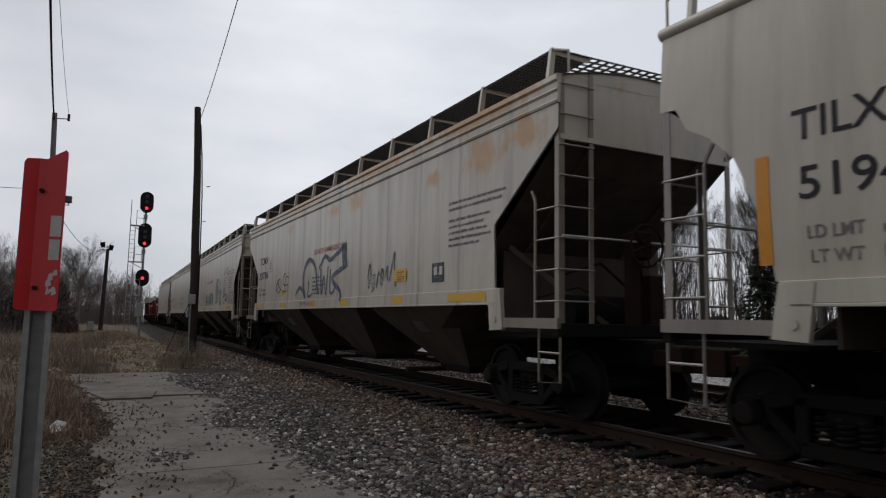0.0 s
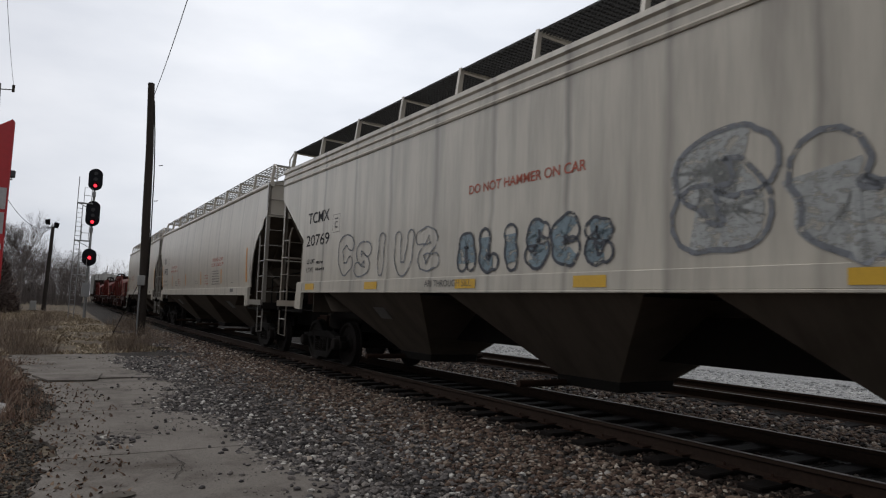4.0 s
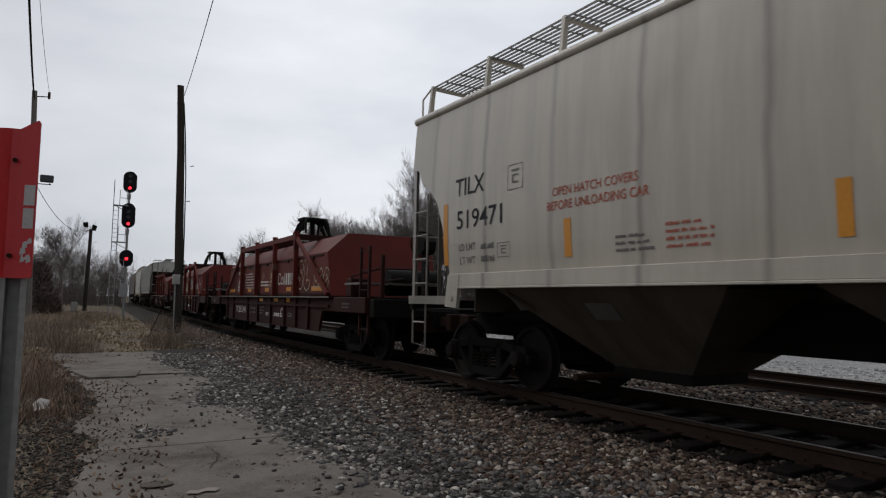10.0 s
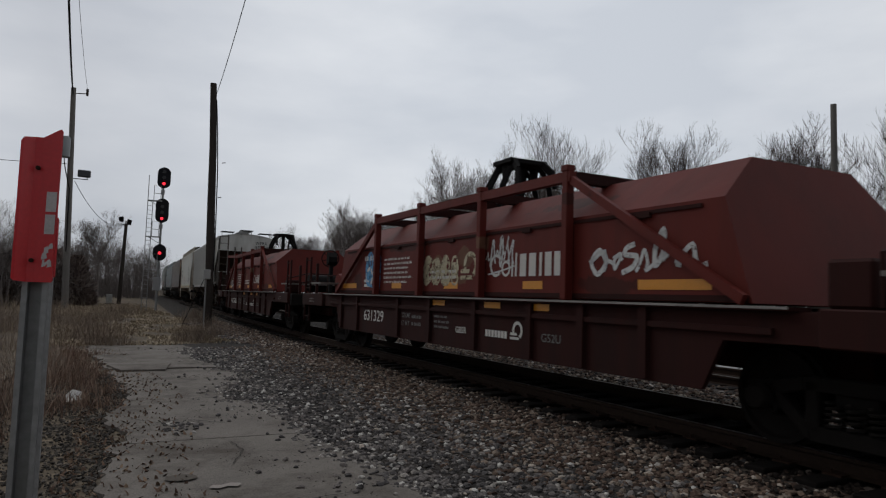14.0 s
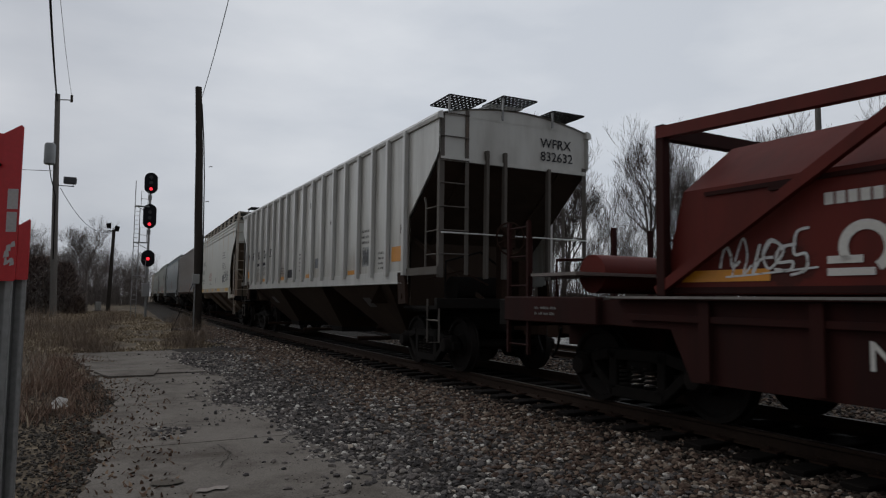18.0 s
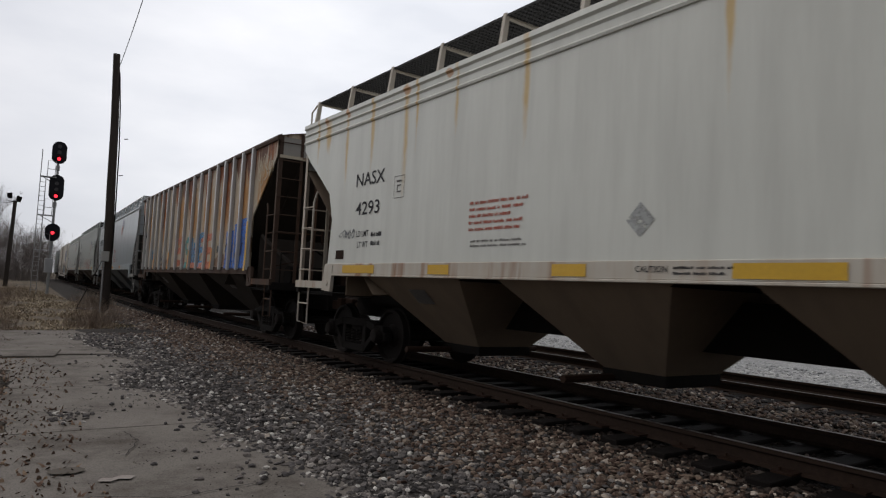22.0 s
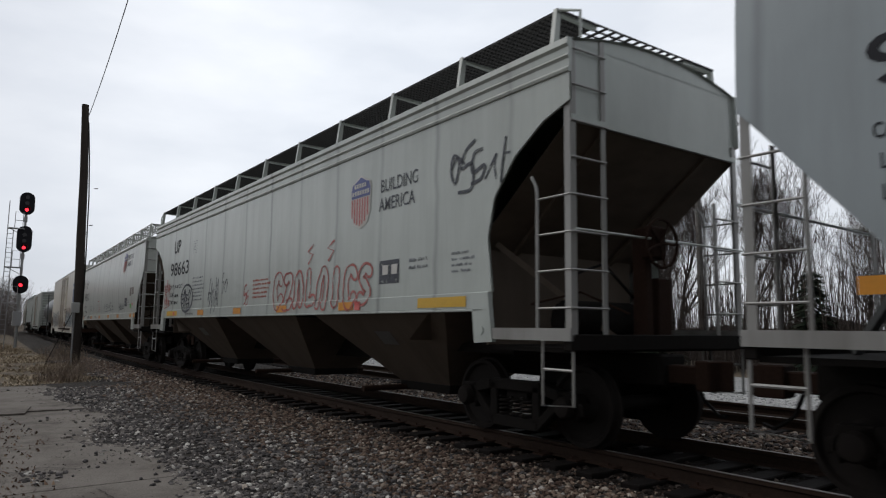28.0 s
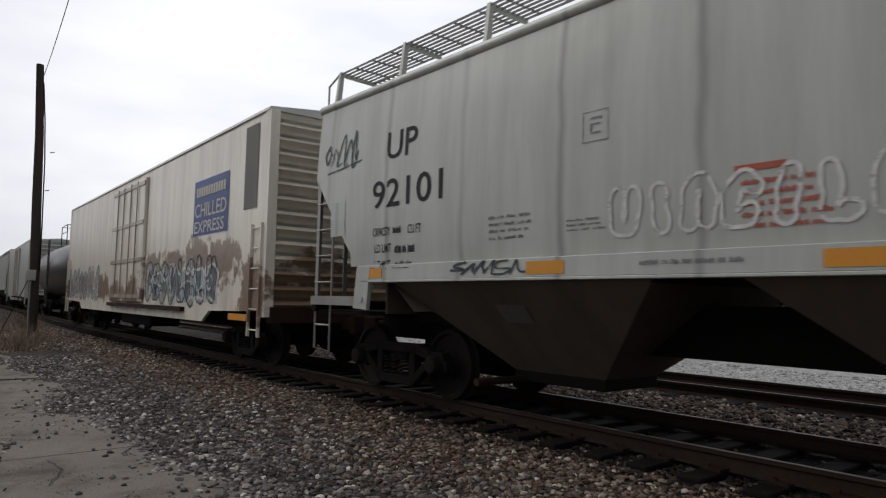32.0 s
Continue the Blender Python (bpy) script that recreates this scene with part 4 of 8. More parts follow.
    for k in range(6):
        y = -H + 1.1 + (L - 2.2) * (k + 0.5) / 6
        part("hatch_cover", Shape().box(-0.3, 0.3, y - (L - 2.2) / 12 + 0.04, y + (L - 2.2) / 12 - 0.04, eave + 0.18, eave + 0.3), trim, car, bevel=0.03)
    if boards:
        bl, zb = L - 0.5, eave + (0.43 if chord == "ribbed" else 0.5)
        walkway, gap, bars = (GRATING, 0.09, 12) if chord == "ribbed" else (PALE_GRATING, 0.45, 8)
        for sx in (-1, 1):
            xb = sx * (o - 0.42)
            part("running_board", grating(bl, 0.6, bars, gap), walkway, car, "steel grating walkway along the roof", m=pose(xb, 0, zb))
            n = 11
            sup = Shape().prism([(sx * (o - 0.06), eave), (sx * (o - 0.04), eave + 0.02), (sx * (o - 0.1), zb + 0.03), (sx * (o - 0.74), zb + 0.0), (sx * (o - 0.74), zb - 0.05), (sx * (o - 0.16), zb - 0.03), (sx * (o - 0.12), eave)], -0.03, 0.03, "y").mesh("board_support", trim)
            for k in range(n):
                part("board_support", sup, trim, car, m=pose(0, -bl / 2 + 0.05 + (bl - 0.1) * k / (n - 1), 0))
        for e in (-1, 1):
            part("cross_walk", grating(0.62, 2 * o - 1.5, 12), walkway, car, m=pose(0, e * (bl / 2 - 0.31), zb))
            grab = Shape().path([(-o + 0.12, e * (bl / 2), zb), (-o + 0.12, e * (H + 0.05), zb - 0.12), (-o + 0.12, e * (H + 0.05), eave + 0.02)], 0.018)
            part("grab_iron", grab, trim, car)
    # hopper bays with outlet gates
    for k in range(bays):
        yc = (k - (bays - 1) / 2) * pitch
        t2, b2 = pitch / 2 - 0.4, max(0.4, pitch / 2 - 1.72)
        xt, xb = hw - 0.06, 0.45
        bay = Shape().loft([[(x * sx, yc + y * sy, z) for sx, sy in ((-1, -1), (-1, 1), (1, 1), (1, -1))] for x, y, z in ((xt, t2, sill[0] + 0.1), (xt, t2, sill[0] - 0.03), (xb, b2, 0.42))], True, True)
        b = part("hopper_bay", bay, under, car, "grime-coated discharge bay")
        if k != 1:
            shut = lambda z: xb + (xt - xb) * (z - 0.42) / (sill[0] - 0.45) + 0.012
            patch(car, shut, yc + 0.25, 1.06, 0.44, 0.2, PANEL_GREY, "stencil_panel", "faded stencil panel on the bay")
        part("outlet_gate", Shape().box(-0.5, 0.5, yc - b2 - 0.06, yc + b2 + 0.06, 0.33, 0.46), UNDER, b, bevel=0.01)
        part("gate_capstan", Shape().tube((-1.3, yc + b2 - 0.1, 0.36), (1.3, yc + b2 - 0.1, 0.36), 0.045, 8), BROWN, b)
    for k in range(bays - 1):
        yc = (k - (bays - 2) / 2) * pitch
        part("saddle_plate", Shape().prism([(yc - 0.43, sill[0] - 0.06), (yc - 0.05, sill[0] + 0.06), (yc + 0.05, sill[0] + 0.06), (yc + 0.43, sill[0] - 0.06), (yc + 0.43, sill[0] + 0.1), (yc - 0.43, sill[0] + 0.1)], -hw + 0.08, hw - 0.08), UNDER, car)
    part("centre_sill", Shape().box(-0.2, 0.2, -H + 3.0, H - 3.0, 0.75, 1.3), UNDER, car)
    if ribs:
        rm = rib_mat or trim
        rib = Shape().box(-hw - 0.085, -hw, -0.055, 0.055, sill[1] - 0.08, eave - 0.06).mesh("rib", rm, bevel=0.01)
        ribf = Shape().box(hw, hw + 0.085, -0.055, 0.055, sill[1] - 0.08, eave - 0.06).mesh("rib", rm)
        for a in ribs:
            y = a - (a0 + a1) / 2
            part("side_rib", rib, rm, car, m=pose(0, y, 0))
            part("side_rib", ribf, rm, car, m=pose(0, y, 0))
    running_gear(car, L, inset)
    CARS.append((car, (a0 + a1) / 2))
    return car, (lambda a: a - (a0 + a1) / 2), (lambda z: skin(z) if z > sill[1] else hw + 0.021)


def sill_marks(car, at, skin, z, spots, mat, w=0.36, h=0.13):
    for a in spots:
        patch(car, skin, at(a) + w / 2, z, w, h, mat, "reflector", "yellow reflective strip on the sill")


# ---------------- the cars ----------------
def spots_on(mat, spots, colours=((0.16, 0.06, 0.025), (0.42, 0.2, 0.08)), strength=0.85, grain=(1, 1, 1), soft=0.7):
    """Adds soft-edged rust stains at given places (y, z, half length, half height) of a car's paint."""
    nt, ln = mat.node_tree.nodes, mat.node_tree.links
    bs = nt["Principled BSDF"]
    base = bs.inputs["Base Color"].links[0].from_socket
    v = object_vector(nt, ln)
    wob = noise_node(nt, ln, object_vector(nt, ln, grain), 2.6, 5, 0.65)
    rusty = mix_node(nt, ln, noise_node(nt, ln, v, 5, 4), *colours)
    for y, z, ry, rz in spots:
        mp = nt.new("ShaderNodeMapping")
        mp.vector_type = "POINT"
        mp.inputs["Location"].default_value = (0, -y / ry, -z / rz)
        mp.inputs["Scale"].default_value = (0, 1 / ry, 1 / rz)
        ln.new(v, mp.inputs["Vector"])
        le = nt.new("ShaderNodeVectorMath")
        le.operation = "LENGTH"
        ln.new(mp.outputs[0], le.inputs[0])
        ad = nt.new("ShaderNodeMath")
        ad.operation = "MULTIPLY_ADD"
        ad.inputs[1].default_value = 1.1
        ln.new(wob, ad.inputs[0])
        ln.new(le.outputs["Value"], ad.inputs[2])
        f = ramp_node(nt, ln, ad.outputs[0], 1.25 - soft / 2, 1.25 + soft / 2, (strength, strength, strength, 1), (0, 0, 0, 1))
        base = mix_node(nt, ln, f, base, rusty)
    ln.new(base, bs.inputs["Base Color"])
    return mat


def blocks(car, skin, y, z, w, h, n, mat, label="plain letter-sized block", lean=0.0):
    """Plain blocks where a trade name stands."""
    c = w / n
    for k in range(n):
        sh = Shape().add([(0, 0, 0), (0.78 * c, 0, 0), (0.78 * c + lean, h, 0), (lean, h, 0)], [(0, 1, 2, 3)])
        on_side(car, sh.mesh("name_block", mat), skin, y - (k + 0.08) * c, z, "name_block", label)


def shield(car, skin, y, z, w, h):
    """A shield emblem as plain shapes: white ground, dark head, red and white stripes."""
    def outline(k):
        return [(w * (0.5 + k * dx), h * (0.5 + k * dy), 0) for dx, dy in ((-0.44, 0.42), (-0.3, 0.45), (0, 0.56), (0.3, 0.45), (0.44, 0.42), (0.5, 0.3), (0.46, -0.2), (0.3, -0.42), (0, -0.5), (-0.3, -0.42), (-0.46, -0.2), (-0.5, 0.3))]
    on_side(car, Shape().add(outline(1.0), [tuple(range(12))]).mesh("emblem", WHITE), skin, y, z, "emblem", "striped shield emblem", 0, 0.008)
    sh = Shape()
    for k in range(7):
        x = w * (0.07 + 0.125 * k)
        lo = h * (0.24, 0.13, 0.09, 0.06, 0.09, 0.13, 0.24)[k]
        sh.add([(x, lo, 0), (x + w * 0.066, lo, 0), (x + w * 0.066, h * 0.6, 0), (x, h * 0.6, 0)], [(0, 1, 2, 3)])
    on_side(car, sh.mesh("emblem", mat_plain("faded_red_paint", (0.5, 0.13, 0.12), 0.5)), skin, y - w * 0.06, z, "emblem", "red stripes of the emblem", 0, 0.012)
    hd = Shape().add([(w * 0.06, h * 0.62, 0), (w * 0.94, h * 0.62, 0), (w * 0.96, h * 0.78, 0), (w * 0.9, h * 0.9, 0), (w * 0.78, h * 0.92, 0), (w * 0.5, h * 1.02, 0), (w * 0.22, h * 0.92, 0), (w * 0.1, h * 0.9, 0), (w * 0.04, h * 0.78, 0)], [tuple(range(9))])
    on_side(car, hd.mesh("emblem", mat_plain("navy_paint", (0.065, 0.085, 0.26), 0.5)), skin, y - w * 0.04, z, "emblem", "blue head of the emblem", 0, 0.012)
    words = Shape()
    for zz, n, x0 in ((0.81, 5, 0.2), (0.67, 7, 0.1)):
        for k in range(n):
            words.add([(w * (x0 + 0.12 * k + a), h * (zz + b), 0) for a, b in ((0, 0), (0.085, 0), (0.085, 0.085), (0, 0.085))], [(0, 1, 2, 3)])
    on_side(car, words.mesh("emblem", WHITE), skin, y - w * 0.1, z, "emblem", "rows of white bars on the emblem's head", 0, 0.016)


BLUE_GREY = mat_spray("spray_blue_grey", (0.19, 0.26, 0.3))
SPRAY_BLACK = mat_spray("spray_black", (0.04, 0.045, 0.06), 0.15)
SPRAY_GREY = mat_spray("spray_grey", (0.17, 0.18, 0.2), 0.25)
SPRAY_NAVY = mat_spray("spray_navy", (0.05, 0.075, 0.13), 0.25)
SPRAY_PALE = mat_spray("spray_pale", (0.4, 0.41, 0.4))
SPRAY_WHITE = mat_spray("spray_white", (0.7, 0.7, 0.68), 0.1)
SPRAY_RED = mat_spray("spray_red", (0.47, 0.12, 0.1), 0.2)
SPRAY_BLUE = mat_spray("spray_blue", (0.02, 0.14, 0.55), 0.2)
SPRAY_ORANGE = mat_spray("spray_orange", (0.62, 0.19, 0.1), 0.22, 0.4)
SPRAY_TEAL = mat_spray("spray_teal", (0.06, 0.26, 0.25), 0.3)
SPRAY_SKY = mat_spray("spray_sky", (0.07, 0.3, 0.56), 0.3)
SPRAY_CREAM = mat_spray("spray_cream", (0.5, 0.43, 0.28), 0.25)
PATCH_BROWN = mat_spray("touch_up_brown_grey", (0.24, 0.2, 0.175), 0.2)
PANEL_GREY = mat_plain("panel_grey", (0.12, 0.112, 0.104), 0.55, 0, 0.4, 3, 0)

TILX_PAINT = mat_paint("paint_light_grey", (0.46, 0.42, 0.355), grime=0.32, seam=1.47, rough=0.33)
TCMX_PAINT = spots_on(mat_paint("paint_stained_cream", (0.47, 0.43, 0.365), grime=0.5, seam=1.45, rust=0.0), ((-8.3, 3.85, 1.3, 0.7), (-7.2, 3.75, 1.3, 0.75), (-5.6, 3.66, 0.7, 0.4), (-1.8, 3.85, 1.3, 0.6), (-0.3, 3.82, 1.0, 0.45), (3.5, 3.8, 0.9, 0.5), (-7.0, 4.4, 4.6, 0.6), (-3.0, 4.4, 5.0, 0.55), (2.5, 4.4, 6.0, 0.5), (7.0, 4.4, 4.2, 0.5)), ((0.27, 0.11, 0.03), (0.5, 0.28, 0.085)), 0.85, (1, 1.5, 0.8), 1.0)
TCMX_PAINT_B = mat_paint("paint_grimy_tan", (0.475, 0.435, 0.365), grime=0.55, seam=1.45)
NASX_PAINT = spots_on(mat_paint("paint_off_white", (0.6, 0.605, 0.55), grime=0.2, seam=0, rough=0.4), ((5.45, 3.6, 0.17, 1.7), (6.2, 4.0, 0.28, 0.7), (6.65, 4.0, 0.17, 1.2), (0.8, 3.7, 0.15, 1.9), (3.5, 3.7, 0.2, 2.4), (3.2, 3.9, 0.1, 1.6), (2.2, 3.9, 0.13, 1.8), (4.55, 3.9, 0.15, 1.7), (-6.5, 3.9, 0.16, 0.7), (-1.8, 3.7, 0.12, 1.9), (-5.0, 3.6, 0.13, 1.8), (-3.4, 3.8, 0.12, 1.7)), ((0.46, 0.26, 0.05), (0.55, 0.38, 0.12)), 0.85, (1, 1, 0.3), 1.1)
spots_on(NASX_PAINT, ((6.35, 1.72, 0.2, 0.16), (6.2, 1.35, 0.12, 0.4), (5.45, 4.25, 0.2, 0.2), (6.3, 4.25, 0.2, 0.2), (3.5, 4.25, 0.3, 0.2), (2.4, 4.25, 0.2, 0.14)), ((0.3, 0.12, 0.025), (0.5, 0.24, 0.06)), 0.85, (1, 1, 0.5), 0.8)
RIB_PAINT = mat_paint("paint_ribbed_grey", (0.54, 0.535, 0.495), dirt=(0.14, 0.112, 0.085), grime=0.62, seam=0, rust=0.1)
RUST_PAINT = mat_paint("paint_rusted_out", (0.47, 0.41, 0.32), dirt=(0.25, 0.15, 0.075), grime=0.75, seam=0, rust=0.0, rough=0.6)
RUN = (1, 3.4, 0.28)
spots_on(RUST_PAINT, [(-7.6 + 1.7 * k, 3.1, 1.35, 2.4) for k in range(6)] + [(3.6, 3.3, 0.6, 2.2), (6.2, 3.2, 0.5, 2.2), (7.9, 3.4, 0.5, 2.0)], ((0.3, 0.115, 0.022), (0.47, 0.24, 0.065)), 0.85, RUN, 0.9)
spots_on(RUST_PAINT, [(-7.8 + 1.02 * k + 0.3 * (k % 2), 4.4 - 0.1 * (k % 3), (0.8 if k < 10 else 0.5) + 0.25 * (k % 2), 1.4 + 0.8 * (k % 4)) for k in range(16)], ((0.075, 0.021, 0.01), (0.33, 0.095, 0.018)), 0.95, RUN, 0.9)
spots_on(RUST_PAINT, [(-5.5, 4.65, 7.0, 1.9), (0.0, 4.65, 5.5, 1.9), (6.0, 4.65, 6.0, 0.9)], ((0.035, 0.012, 0.008), (0.15, 0.04, 0.013)), 0.92, (1, 2.4, 0.6), 0.8)
spots_on(RUST_PAINT, [(-6.9, 2.1, 0.9, 0.6), (-4.2, 1.75, 1.5, 0.4), (-1.6, 1.8, 1.2, 0.45), (3.0, 1.7, 1.4, 0.35)], ((0.05, 0.02, 0.013), (0.2, 0.075, 0.03)), 0.7)
spots_on(RIB_PAINT, [(-7.2, 2.2, 0.9, 2.6), (-5.6, 3.6, 0.5, 2.2), (-4.6, 2.0, 1.4, 0.9), (-2.8, 3.8, 0.5, 2.0), (-1.2, 1.9, 1.3, 0.7), (0.4, 3.9, 0.5, 1.8), (2.0, 2.0, 1.5, 0.8), (3.7, 3.7, 0.5, 2.2), (5.6, 1.9, 1.3, 0.8), (7.4, 3.5, 0.6, 2.4)], ((0.13, 0.1, 0.07), (0.3, 0.25, 0.19)), 0.62, RUN, 1.1)
RIB_TRIM = mat_paint("rib_paint", (0.58, 0.575, 0.545), grime=0.4, seam=0)
UP_DARK = mat_paint("paint_blue_grey", (0.315, 0.35, 0.36), grime=0.22, seam=1.36)
UP_PALE = mat_paint("paint_sage_grey", (0.395, 0.422, 0.388), grime=0.28, seam=1.45)
UP_MID = mat_paint("paint_pale_grey", (0.435, 0.45, 0.412), grime=0.34, seam=1.5)


def tilx(a0, a1, number, label):
    car, at, sk = hopper(a0, a1, label, TILX_PAINT, "stepped", "tube", "bulged", 1.58, 4.36, 3.5, (1.47, 1.66), pitch=4.55, gear=mat_paint("worn_grey_gear", (0.235, 0.213, 0.185), grime=0.6, seam=0, rust=0.2))
    d = a1 - 83.5
    for a in (79.55, 76.3, 73.27, 70.05, 82.3 + 0.1, 66.95):
        patch(car, sk, at(a + d), 1.8, 0.13, 0.46 if 67 < a < 82 else 0.95, AMBER, "reflector", "upright amber reflective strip")
    say(car, sk, "TILX", at(82.05 + d), 2.83, 0.27, 0.78, DARKMARK)
    say(car, sk, number, at(82.0 + d), 2.33, 0.28, 1.18 if len(number) > 4 else 0.85, DARKMARK, "black stencilled car number")
    say(car, sk, "LD LMT", at(81.95 + d), 2.0, 0.11, 0.46, GREYMARK)
    say(car, sk, "LT WT", at(81.93 + d), 1.8, 0.11, 0.42, GREYMARK)
    small_print(car, sk, at(81.36 + d), 1.78, 0.44, 0.36, 2, GREYMARK, 11)
    frame_mark(car, sk, at(80.7 + d), 2.75, 0.34, 0.34, GREYMARK)
    frame_mark(car, sk, at(80.95 + d), 1.86, 0.3, 0.2, GREYMARK)
    say(car, sk, "OPEN HATCH COVERS", at(79.75 + d), 2.55, 0.11, 1.4, REDMARK)
    say(car, sk, "BEFORE UNLOADING CAR", at(79.85 + d), 2.38, 0.11, 1.65, REDMARK)
    say(car, sk, "OPEN HATCH COVERS", at(71.3 + d), 2.53, 0.11, 1.5, REDMARK)
    say(car, sk, "BEFORE UNLOADING CAR", at(71.4 + d), 2.37, 0.11, 1.7, REDMARK)
    small_print(car, sk, at(71.35 + d), 1.76, 1.15, 0.5, 6, GREYMARK, 12)
    small_print(car, sk, at(78.7 + d), 1.8, 0.6, 0.22, 3, GREYMARK, 13)
    small_print(car, sk, at(78.0 + d), 1.8, 0.6, 0.3, 4, REDMARK, 14)
    patch(car, sk, at(75.0 + d), 1.85, 0.2, 0.12, WHITE, "placard", "small white placard")
    small_print(car, sk, at(74.2 + d), 1.82, 0.5, 0.14, 2, GREYMARK, 15)
    small_print(car, sk, at(72.5 + d), 1.78, 0.6, 0.38, 4, REDMARK, 16)
    small_print(car, sk, at(68.7 + d), 1.78, 0.4, 0.06, 1, GREYMARK, 17)
    patch(car, sk, at(68.5 + d), 1.53, 0.4, 0.1, GREYMARK, "nameplate", "grey builder's plate on the sill", 0.012)
    return car, at, sk


def tcmx(a0, a1, number, paint, label):
    car, at, sk = hopper(a0, a1, label, paint, "straight", "ribbed", "flat", 1.58, 4.41, 3.62, (1.54, 1.74), pitch=4.45, boards="dark", gear=mat_paint("worn_tan_gear", (0.215, 0.18, 0.14), grime=0.6, seam=0, rust=0.3))
    d = a1 - 44.65
    say(car, sk, "TCMX", at(42.9 + d), 2.98, 0.24, 1.15, DARKMARK)
    say(car, sk, number, at(42.95 + d), 2.5, 0.24, 1.25, DARKMARK, "black stencilled car number")
    say(car, sk, "LD LMT", at(42.85 + d), 2.12, 0.1, 0.42, DARKMARK)
    say(car, sk, "LT WT", at(42.85 + d), 1.94, 0.1, 0.36, DARKMARK)
    small_print(car, sk, at(42.35 + d), 1.94, 0.5, 0.28, 2, DARKMARK, 21)
    say(car, sk, "ARI THROUGH SILL", at(37.85 + d), 1.6, 0.1, 1.25, GREYMARK)
    frame_mark(car, sk, at(41.55 + d), 2.7, 0.34, 0.36, GREYMARK)
    say(car, sk, "DO NOT HAMMER ON CAR", at(36.75 + d), 2.88, 0.13, 2.3, REDMARK)
    sill_marks(car, at, sk, 1.57, [q + d for q in (42.6, 39.7, 36.75, 34.35, 31.4)], YELLOW, 0.5)
    sill_marks(car, at, sk, 1.57, [28.8 + d], YELLOW, 1.15)
    patch(car, sk, at(30.0 + d), 1.9, 0.44, 0.32, SPRAY_BLACK, "test_panel", "black stencil panel with white lines")
    patch(car, sk, at(29.92 + d), 2.02, 0.12, 0.14, WHITE, "test_panel", "white square on the stencil panel", 0.01)
    patch(car, sk, at(29.72 + d), 2.02, 0.1, 0.14, WHITE, "test_panel", "white square on the stencil panel", 0.01)
    small_print(car, sk, at(29.42 + d), 3.0, 1.7, 0.2, 2, GREYMARK, 22)
    small_print(car, sk, at(29.42 + d), 2.42, 1.35, 0.5, 5, GREYMARK, 23)
    return car, at, sk


tilx(-12.9, 5.0, "5194", "light grey covered hopper with amber strips and black lettering")

car, at, sk = tcmx(6.6, 24.7, "20786", TCMX_PAINT, "cream covered hopper with rust stains under the eave and graffiti")
arch = Shape()
ribbon(arch, smooth_line([(0.0, 0.1), (0.25, 0.26), (0.5, 0.29), (0.75, 0.16), (0.95, 0.0)]), 0.11)
ribbon(arch, smooth_line([(0.92, 0.02), (0.72, 0.4), (0.76, 0.7), (0.95, 0.92), (1.25, 1.0), (1.6, 0.9), (1.85, 0.65), (1.92, 0.3), (2.1, 0.1)]), 0.12)
ribbon(arch, smooth_line([(1.2, 0.45), (1.22, 0.25), (1.14, 0.08), (1.3, 0.05), (1.5, 0.08)]), 0.07)
ribbon(arch, smooth_line([(2.1, 0.72), (2.55, 1.0), (2.95, 0.88), (3.5, 1.02), (4.0, 1.14)]), 0.11)
ribbon(arch, [(3.9, 1.2), (3.94, 0.92), (4.02, 0.62)], 0.3)
ribbon(arch, smooth_line([(3.95, 0.66), (3.45, 0.56), (3.12, 0.44), (3.3, 0.3), (3.68, 0.12), (3.8, -0.12)]), 0.12)
ribbon(arch, smooth_line([(2.22, 0.72), (2.34, 0.06), (2.5, 0.52), (2.68, 0.06), (2.8, 0.74)]), 0.07)
ribbon(arch, smooth_line([(2.98, 0.66), (2.98, 0.14), (3.2, 0.1), (3.36, 0.22)]), 0.07)
stuffed(on_side(car, arch.mesh("graffiti", SPRAY_NAVY), sk, at(18.45), 1.78, "graffiti", "broad navy-blue sprayed arches", 0, 0.01))
scrawl(car, sk, at(13.0), 1.85, 1.35, 0.68, 5, 32, SPRAY_BLACK, 0.045)
patch(car, sk, at(11.65), 1.98, 0.58, 0.22, YELLOW, "placard", "yellow stencilled placard", 0.012)
small_print(car, lambda z: sk(z) + 0.008, at(11.5), 2.0, 0.36, 0.17, 4, DARKMARK, 35)
small_print(car, sk, at(16.9), 1.85, 1.0, 0.5, 5, DARKMARK, 36)
on_side(car, Shape().add([(0.15, 0, 0), (0.3, 0.17, 0), (0.15, 0.34, 0), (0, 0.17, 0)], [(0, 1, 2, 3)]).mesh("placard", SPRAY_PALE), sk, at(12.85), 1.84, "placard", "pale diamond placard", 0, 0.012)
scrawl(car, sk, at(20.62), 1.85, 1.4, 0.8, 4, 33, SPRAY_BLACK, 0.05)
patch(car, sk, at(20.0), 1.93, 0.5, 0.15, YELLOW, "placard", "yellow stencilled placard")

car, at, sk = tcmx(26.33, 44.65, "20769", TCMX_PAINT_B, "tan covered hopper with large outlined graffiti along its side")
bubbles(car, sk, at(41.2), 1.76, 3.8, 0.8, 5, 41, SPRAY_GREY, None, 0.03)
bubbles(car, sk, at(37.0), 1.76, 3.0, 0.62, 6, 42, SPRAY_BLACK, BLUE_GREY, 0.045, "blue-grey filled graffiti with black outlines", 1.35)
bubbles(car, sk, at(33.3), 1.74, 3.5, 1.2, 3, 43, SPRAY_GREY, SPRAY_PALE, 0.05, "pale bubble-letter graffiti with grey outlines", 1.7)
scrawl(car, sk, at(30.6), 2.95, 1.2, 0.65, 3, 44, SPRAY_BLACK, 0.045)
